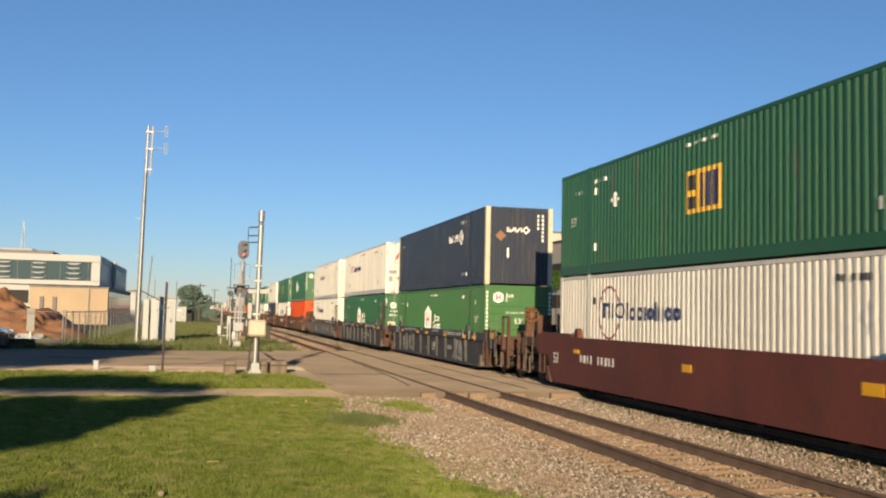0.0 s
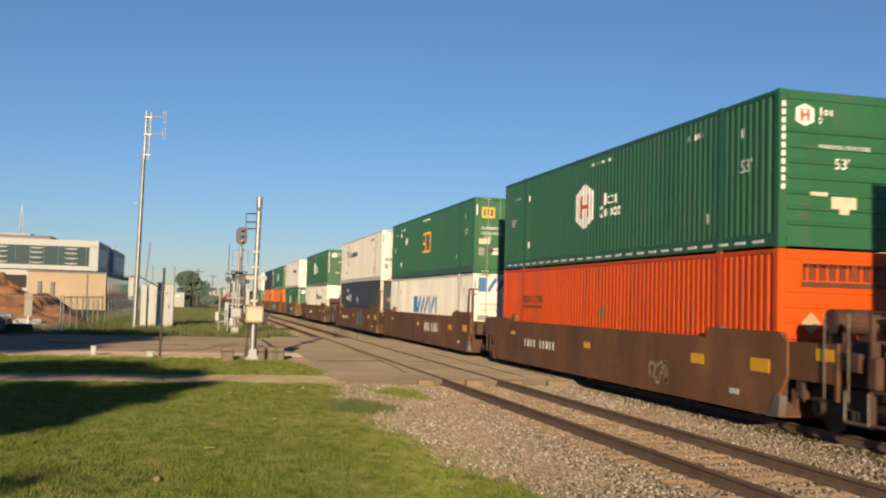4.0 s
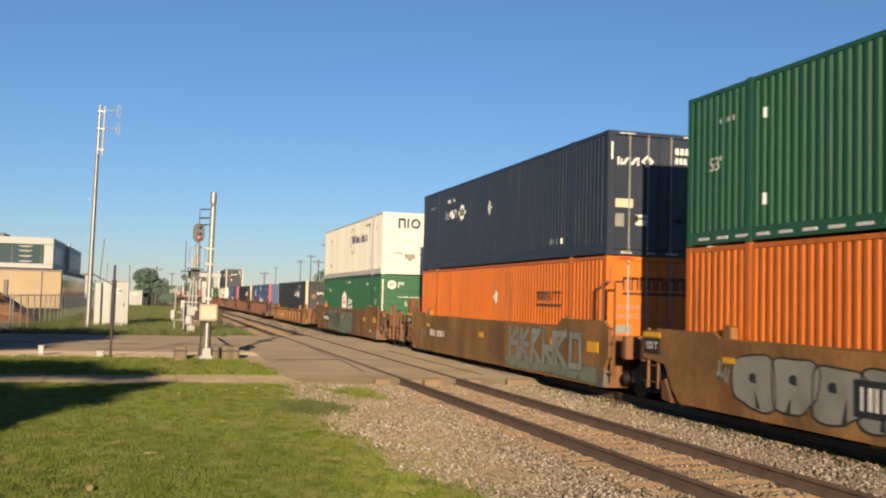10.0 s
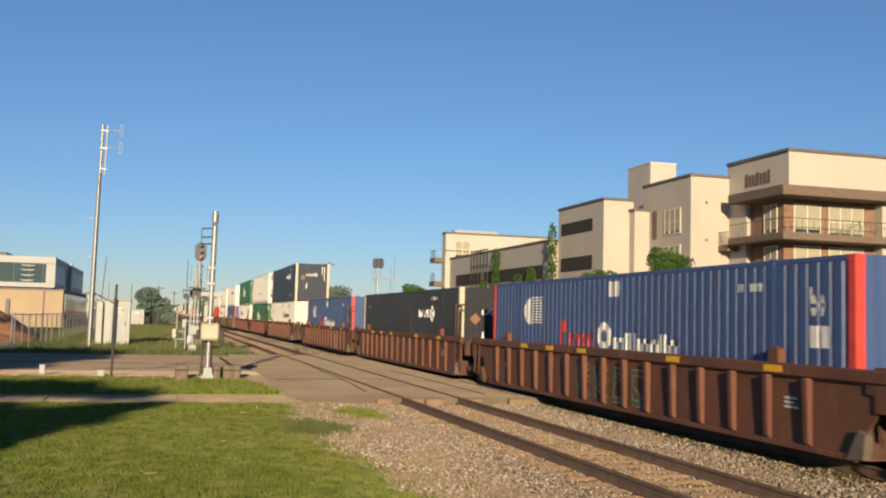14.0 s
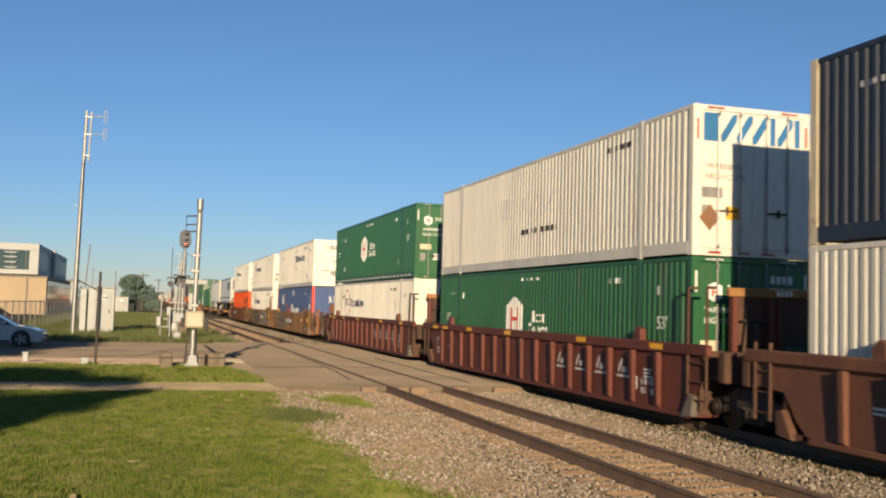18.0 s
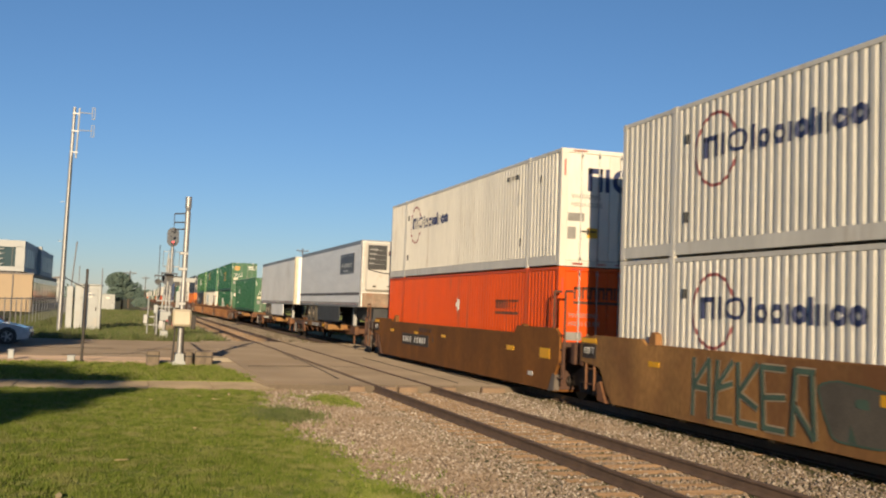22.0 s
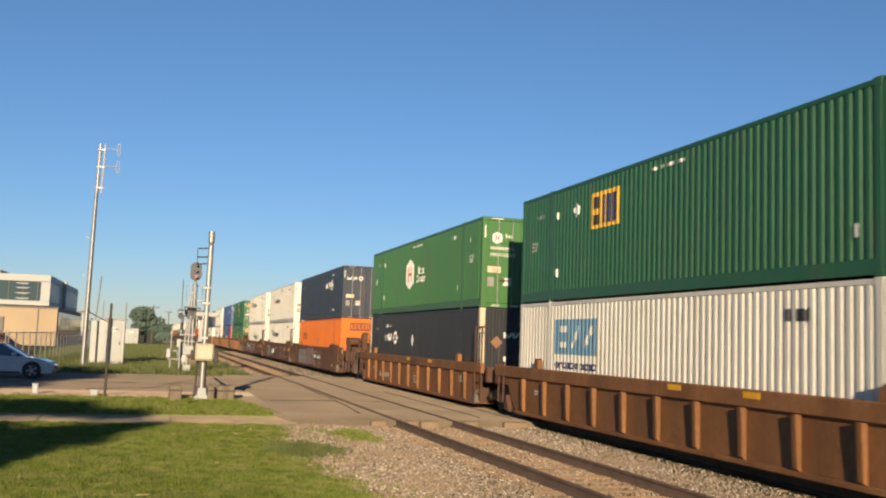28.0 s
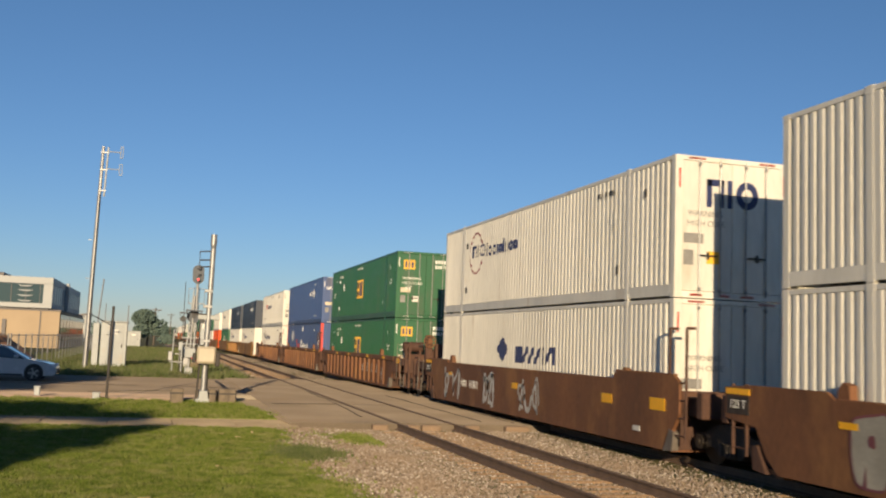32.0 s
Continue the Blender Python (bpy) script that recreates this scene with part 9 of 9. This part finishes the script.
# the second wing
wing(34.35, 45, 72, 80.2, 14.45)
for z in (9.95, 6.85, 3.7, 0.9):
    window_unit(ap, "x", 34.35, 73.6, 76.2, z, z + 2.0, 3, "glass", -1)
    part("dark_slot", boxes((34.3, 34.36, 77.6, 78.4, z - 0.3, z + 2.2)), M["slab_brown"], ap)
    part("wall_light", boxes((35.7, 35.85, 71.9, 72.0, z + 2.3, z + 2.5)), M["coping"], ap)
part("wall", boxes((36.9, 39.6, 83.7, 88.3, 10, 17.45)), M["stucco_pale"], ap, "stair tower wall")
part("coping", boxes((36.85, 39.65, 83.65, 88.3, 17.45, 17.55)), M["win_frame"], ap)
wing(32.9, 34.5, 79, 84, 12.2)
# the garage wing
wing(30.4, 33.3, 80, 90.2, 13.15)
for z0, z1 in ((10.6, 11.75), (7.1, 8.4), (3.6, 4.9)):
    part("garage_opening", boxes((30.36, 30.42, 82.3, 89.4, z0, z1)), M["dark_open"], ap, "dark garage opening")
wing(29.35, 40, 90.2, 124, 10.1)
for z0, z1 in ((6.5, 7.9), (3.2, 4.6)):
    part("garage_opening", boxes((29.31, 29.37, 91.5, 121, z0, z1)), M["dark_open"], ap, "dark garage opening")
    part("garage_column", boxes((29.28, 29.36, 110, 110.4, z0, z1)), M["stucco"], ap)
wing(28.7, 44, 124, 125.6, 13.5, "stucco_pale")
part("upper_band", boxes((28.66, 44, 123.94, 124.0, 11.2, 11.35)), M["coping"], ap)
part("roof_plant", boxes((30, 36, 124.4, 125.5, 13.6, 14.1)), M["office_white"], ap)
for z in (10.3, 7.2):
    part("balcony_slab", boxes((27.4, 28.7, 124.6, 127, z - 0.6, z)), M["slab_brown"], ap)
    part("balcony_rail", tubes(((27.5, 124.7, z + 1), (27.5, 127, z + 1), 0.04), *[((27.5, 124.7 + 0.3 * k, z), (27.5, 124.7 + 0.3 * k, z + 1), 0.02) for k in range(8)], seg=5), M["dark_post"], ap)
    window_unit(ap, "y", 124, 30, 32, z + 0.2, z + 2.2, 2, "glass", -1)
part("wall_frame", tubes(*[((29.1, 108 + 1.2 * k, 5.0), (29.1, 108 + 1.2 * k, 10.6), 0.06) for k in range(6)], *[((29.1, 108, 5.2 + 1.75 * k), (29.1, 114, 5.2 + 1.75 * k), 0.06) for k in range(4)], seg=6), M["dark_post"], ap, "dark steel plant frame on the wall")
bike = thing("bicycle", pose(43.2, 63.3, 9.12 - 0.2 + 0.38), "bicycle leaning at a balcony rail", "bicycle")
for cx in (-0.5, 0.5):
    rim_pts = [(cx + 0.32 * math.cos(6.2832 * k / 18), 0, 0.33 + 0.32 * math.sin(6.2832 * k / 18)) for k in range(19)]
    part("wheel", tubes(*[(rim_pts[k], rim_pts[k + 1], 0.028) for k in range(18)], seg=6), M["white_paint"], bike, "pale bicycle wheel")
part("frame_tubes", tubes(((-0.5, 0, 0.33), (0.35, 0, 0.8), 0.03), ((0.5, 0, 0.33), (0.35, 0, 0.95), 0.03), ((-0.5, 0, 0.33), (-0.2, 0, 0.9), 0.03), seg=6), M["dark_post"], bike)


# --- trees ---
def leaf_cloud(blobs, n, size, seed):
    rg_ = np.random.default_rng(seed)
    w_ = np.array([b[3] * b[4] * b[5] for b in blobs])
    pick = rg_.choice(len(blobs), n, p=w_ / w_.sum())
    d = rg_.normal(size=(n, 3))
    d /= np.linalg.norm(d, axis=1)[:, None]
    r = rg_.uniform(0.45, 1.0, n) ** 0.5 * rg_.uniform(0.8, 1.12, n)
    B = np.array(blobs)[pick]
    c = B[:, :3] + d * r[:, None] * B[:, 3:6]
    a, b = rg_.normal(size=(n, 3)), rg_.normal(size=(n, 3))
    a /= np.linalg.norm(a, axis=1)[:, None]
    b -= a * (a * b).sum(1)[:, None]
    b /= np.linalg.norm(b, axis=1)[:, None]
    s = size * rg_.uniform(0.6, 1.4, n)[:, None]
    v = np.stack([c - a * s, c + b * s * 0.6, c + a * s, c - b * s * 0.6], 1)
    return v


def leaf_part(name, v, material, parent, label=""):
    n_ = len(v)
    me = bpy.data.meshes.new(name)
    me.vertices.add(n_ * 4)
    me.vertices.foreach_set("co", v.reshape(-1).astype(np.float32))
    me.loops.add(n_ * 4)
    me.loops.foreach_set("vertex_index", np.arange(n_ * 4, dtype=np.int32))
    me.polygons.add(n_)
    me.polygons.foreach_set("loop_start", np.arange(n_, dtype=np.int32) * 4)
    me.polygons.foreach_set("loop_total", np.full(n_, 4, dtype=np.int32))
    me.update(calc_edges=True)
    ob = part(name, me, material, parent, label)
    return ob


def tree(m, h, r, n, leaf, seed, label, low=0.35, flat=0.8, leaves="leaves"):
    t = thing("tree", m, label, "tree", "trees")
    rnd = random.Random(seed)
    tr = h * 0.028 + 0.03
    limbs = [((0, 0, 0), (0.1, 0, h * 0.45), tr, tr * 0.7), ((0.1, 0, h * 0.45), (0, 0.1, h * 0.85), tr * 0.7, tr * 0.25)]
    blobs = []
    for k in range(11):
        a, z = rnd.uniform(0, 6.28), h * rnd.uniform(low + 0.08, 0.9)
        q = r * rnd.uniform(0.35, 0.75) * (1.15 - abs(z / h - 0.55))
        p = (math.cos(a) * q, math.sin(a) * q, z)
        limbs.append(((0.05, 0, z * 0.72), p, tr * 0.4, tr * 0.12))
        s = r * rnd.uniform(0.28, 0.5)
        blobs.append((*p, s, s, s * flat))
    blobs.append((0, 0, h * 0.75, r * 0.5, r * 0.5, h * 0.25 * flat))
    part("trunk", tubes(*limbs, seg=8), M["bark"], t, "tapered trunk with limbs")
    leaf_part("crown", leaf_cloud(blobs, n, leaf, seed), M[leaves], t, "uneven crown of small leaves")


tree(pose(24.3, 58, -0.2), 6.7, 2.0, 4200, 0.10, 1, "young green tree before the apartment building", 0.12)
tree(pose(20.6, 60, -0.2), 6.1, 1.7, 4200, 0.10, 10, "leafy green shrub beside the far track", 0.08)
tree(pose(30.6, 69, -0.2), 8.6, 2.0, 4000, 0.11, 2, "slender green tree before the apartment wall", 0.3)
tree(pose(27.6, 62, -0.2), 5.2, 1.7, 3000, 0.10, 9, "small green tree before the apartment building", 0.1)
tree(pose(-8.4, 172, -0.2), 6.1, 3.2, 4500, 0.22, 3, "rounded dark green tree beside the line", leaves="hazy_leaves")
tree(pose(-5.0, 230, -0.2), 2.2, 1.8, 1800, 0.3, 4, "low dark green tree beside the line", 0.15, leaves="hazy_leaves")
tree(pose(29, 205, -0.2), 8.0, 5.5, 5000, 0.26, 5, "broad green tree beyond the far track", 0.2, leaves="hazy_leaves")
tree(pose(26.8, 132, -0.2), 7.4, 2.2, 2500, 0.16, 6, "small green tree beyond the far track", 0.3)
# trees that stand behind the viewer and shade the lawn
def shade_tree(m, h, zs, rs, depth, n, leaf, seed, label, boughs=(), nb=70):
    """A spreading tree whose crown has the half-widths rs at the heights zs."""
    t = thing("tree", m, label, "tree", "trees")
    rnd = random.Random(seed)
    tr = h * 0.03
    limbs, blobs = [((0, 0, 0), (0.1, 0, h * 0.5), tr, tr * 0.7), ((0.1, 0, h * 0.5), (0, 0.1, h * 0.9), tr * 0.7, tr * 0.25)], []
    for k in range(nb):
        z = rnd.uniform(zs[0], zs[-1])
        q, a = float(np.interp(z, zs, rs)) - 0.55, rnd.uniform(0, 6.283)
        u = rnd.uniform(0.25, 1.0) ** 0.5
        p = (math.cos(a) * q * u, math.sin(a) * depth * u, z)
        if k < 16:
            limbs.append(((0.05, 0, z * 0.72), p, tr * 0.4, tr * 0.1))
        blobs.append((*p, rnd.uniform(0.5, 0.9), 0.6, rnd.uniform(0.22, 0.36)))
    for p, s_ in boughs:
        limbs.append(((0.05, 0, h * 0.5), p, tr * 0.3, tr * 0.08))
        blobs.append((*p, *s_))
    part("trunk", tubes(*limbs, seg=8), M["bark"], t, "tapered trunk with limbs")
    leaf_part("crown", leaf_cloud(blobs, n, leaf, seed), M["leaves"], t, "uneven crown of small leaves")


shade_tree(pose(-20.0, -8.6, -0.12), 8.4, (5.0, 5.5, 6.0, 6.9, 7.3, 7.9, 8.3), (3.9, 4.8, 4.9, 4.9, 4.9, 3.6, 1.8), 1.0, 26000, 0.15, 7, "leafy tree shading the lawn", [((4.85, 0, 7.14), (0.35, 0.4, 0.09)), ((4.42, 0, 7.05), (0.52, 0.5, 0.20)), ((4.10, 0, 6.75), (0.55, 0.5, 0.24)), ((4.05, 0, 6.35), (0.55, 0.5, 0.26)), ((3.95, 0, 5.95), (0.5, 0.5, 0.26)), ((3.85, 0, 5.6), (0.5, 0.5, 0.22)), ((5.75, 0, 4.5), (0.3, 0.25, 0.07)), ((5.35, 0, 4.38), (0.25, 0.2, 0.05))])
shade_tree(pose(-30.5, -14, -0.12), 15.0, (9.6, 10.7, 11.5, 12.4, 13.6, 14.4), (4.6, 6.4, 7.2, 6.8, 6.0, 4.5), 1.0, 60000, 0.2, 8, "tall leafy tree shading the verge and road", nb=220)
for k, (y, zb, hh) in enumerate(((88.2, 5.8, 5.4), (104.5, 5.2, 4.8), (97.5, 5.4, 1.6), (93.6, 5.5, 2.0), (109, 5.3, 1.4))):
    vn = thing("climbing_plant", pose(29.1, y, -0.2), "green climbing plant on the garage wall", "climbing plant", "climbing plants")
    part("stem", tubes(((0, 0, 0), (0.05, 0.1, zb + hh * 0.6), 0.05, 0.02), seg=6), M["bark"], vn)
    leaf_part("foliage", leaf_cloud([(-0.15, 0, zb + hh * q, 0.5, 0.75, hh * 0.3) for q in (0.15, 0.45, 0.8)], 900, 0.12, 40 + k), M["leaves"], vn)

# --- woods on the horizon ---
rgw = np.random.default_rng(9)
wb = []
for k in range(420):
    side = rgw.choice((-1, 1))
    y = rgw.uniform(330, 1300)
    x = side * (rgw.uniform(14, 60) + (y - 330) * rgw.uniform(0.02, 0.6)) + (6 if side > 0 else 0)
    if side < 0 and -60 < x - 0 < -14 and y < 380:
        y += 120
    h = rgw.uniform(3.0, 7.5)
    wb.append((x, y, h * 0.5, h * 0.9, h * 0.9, h * 0.55))
for k in range(26):
    wb.append((rgw.uniform(-10, 18), rgw.uniform(1480, 1560), 6, 14, 10, 8))
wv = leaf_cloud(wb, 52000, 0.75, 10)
wob = leaf_part("distant_woods", wv, M["hazy_leaves"], None)
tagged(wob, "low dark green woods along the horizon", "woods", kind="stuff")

SEDAN_ROWS = ((0, -34), (13, -34), (14.5, -8.6), (15.5, -4.4), (16.5, -1.75), (17.1, -0.85), (17.8, -0.1), (18.3, 0), (25, 0), (32, 0))

# ---------------- what moves ----------------
def motions():
    for ob in MOVERS:
        m = ob.matrix_basis.copy()
        walk(ob, [(t, Matrix.Translation((0, -gone, 0)) @ m) for t, gone in enumerate(GONE)])
    m = sedan.matrix_basis.copy()
    walk(sedan, [(t, Matrix.Translation((dx, 0, 0)) @ m) for t, dx in SEDAN_ROWS])


motions()
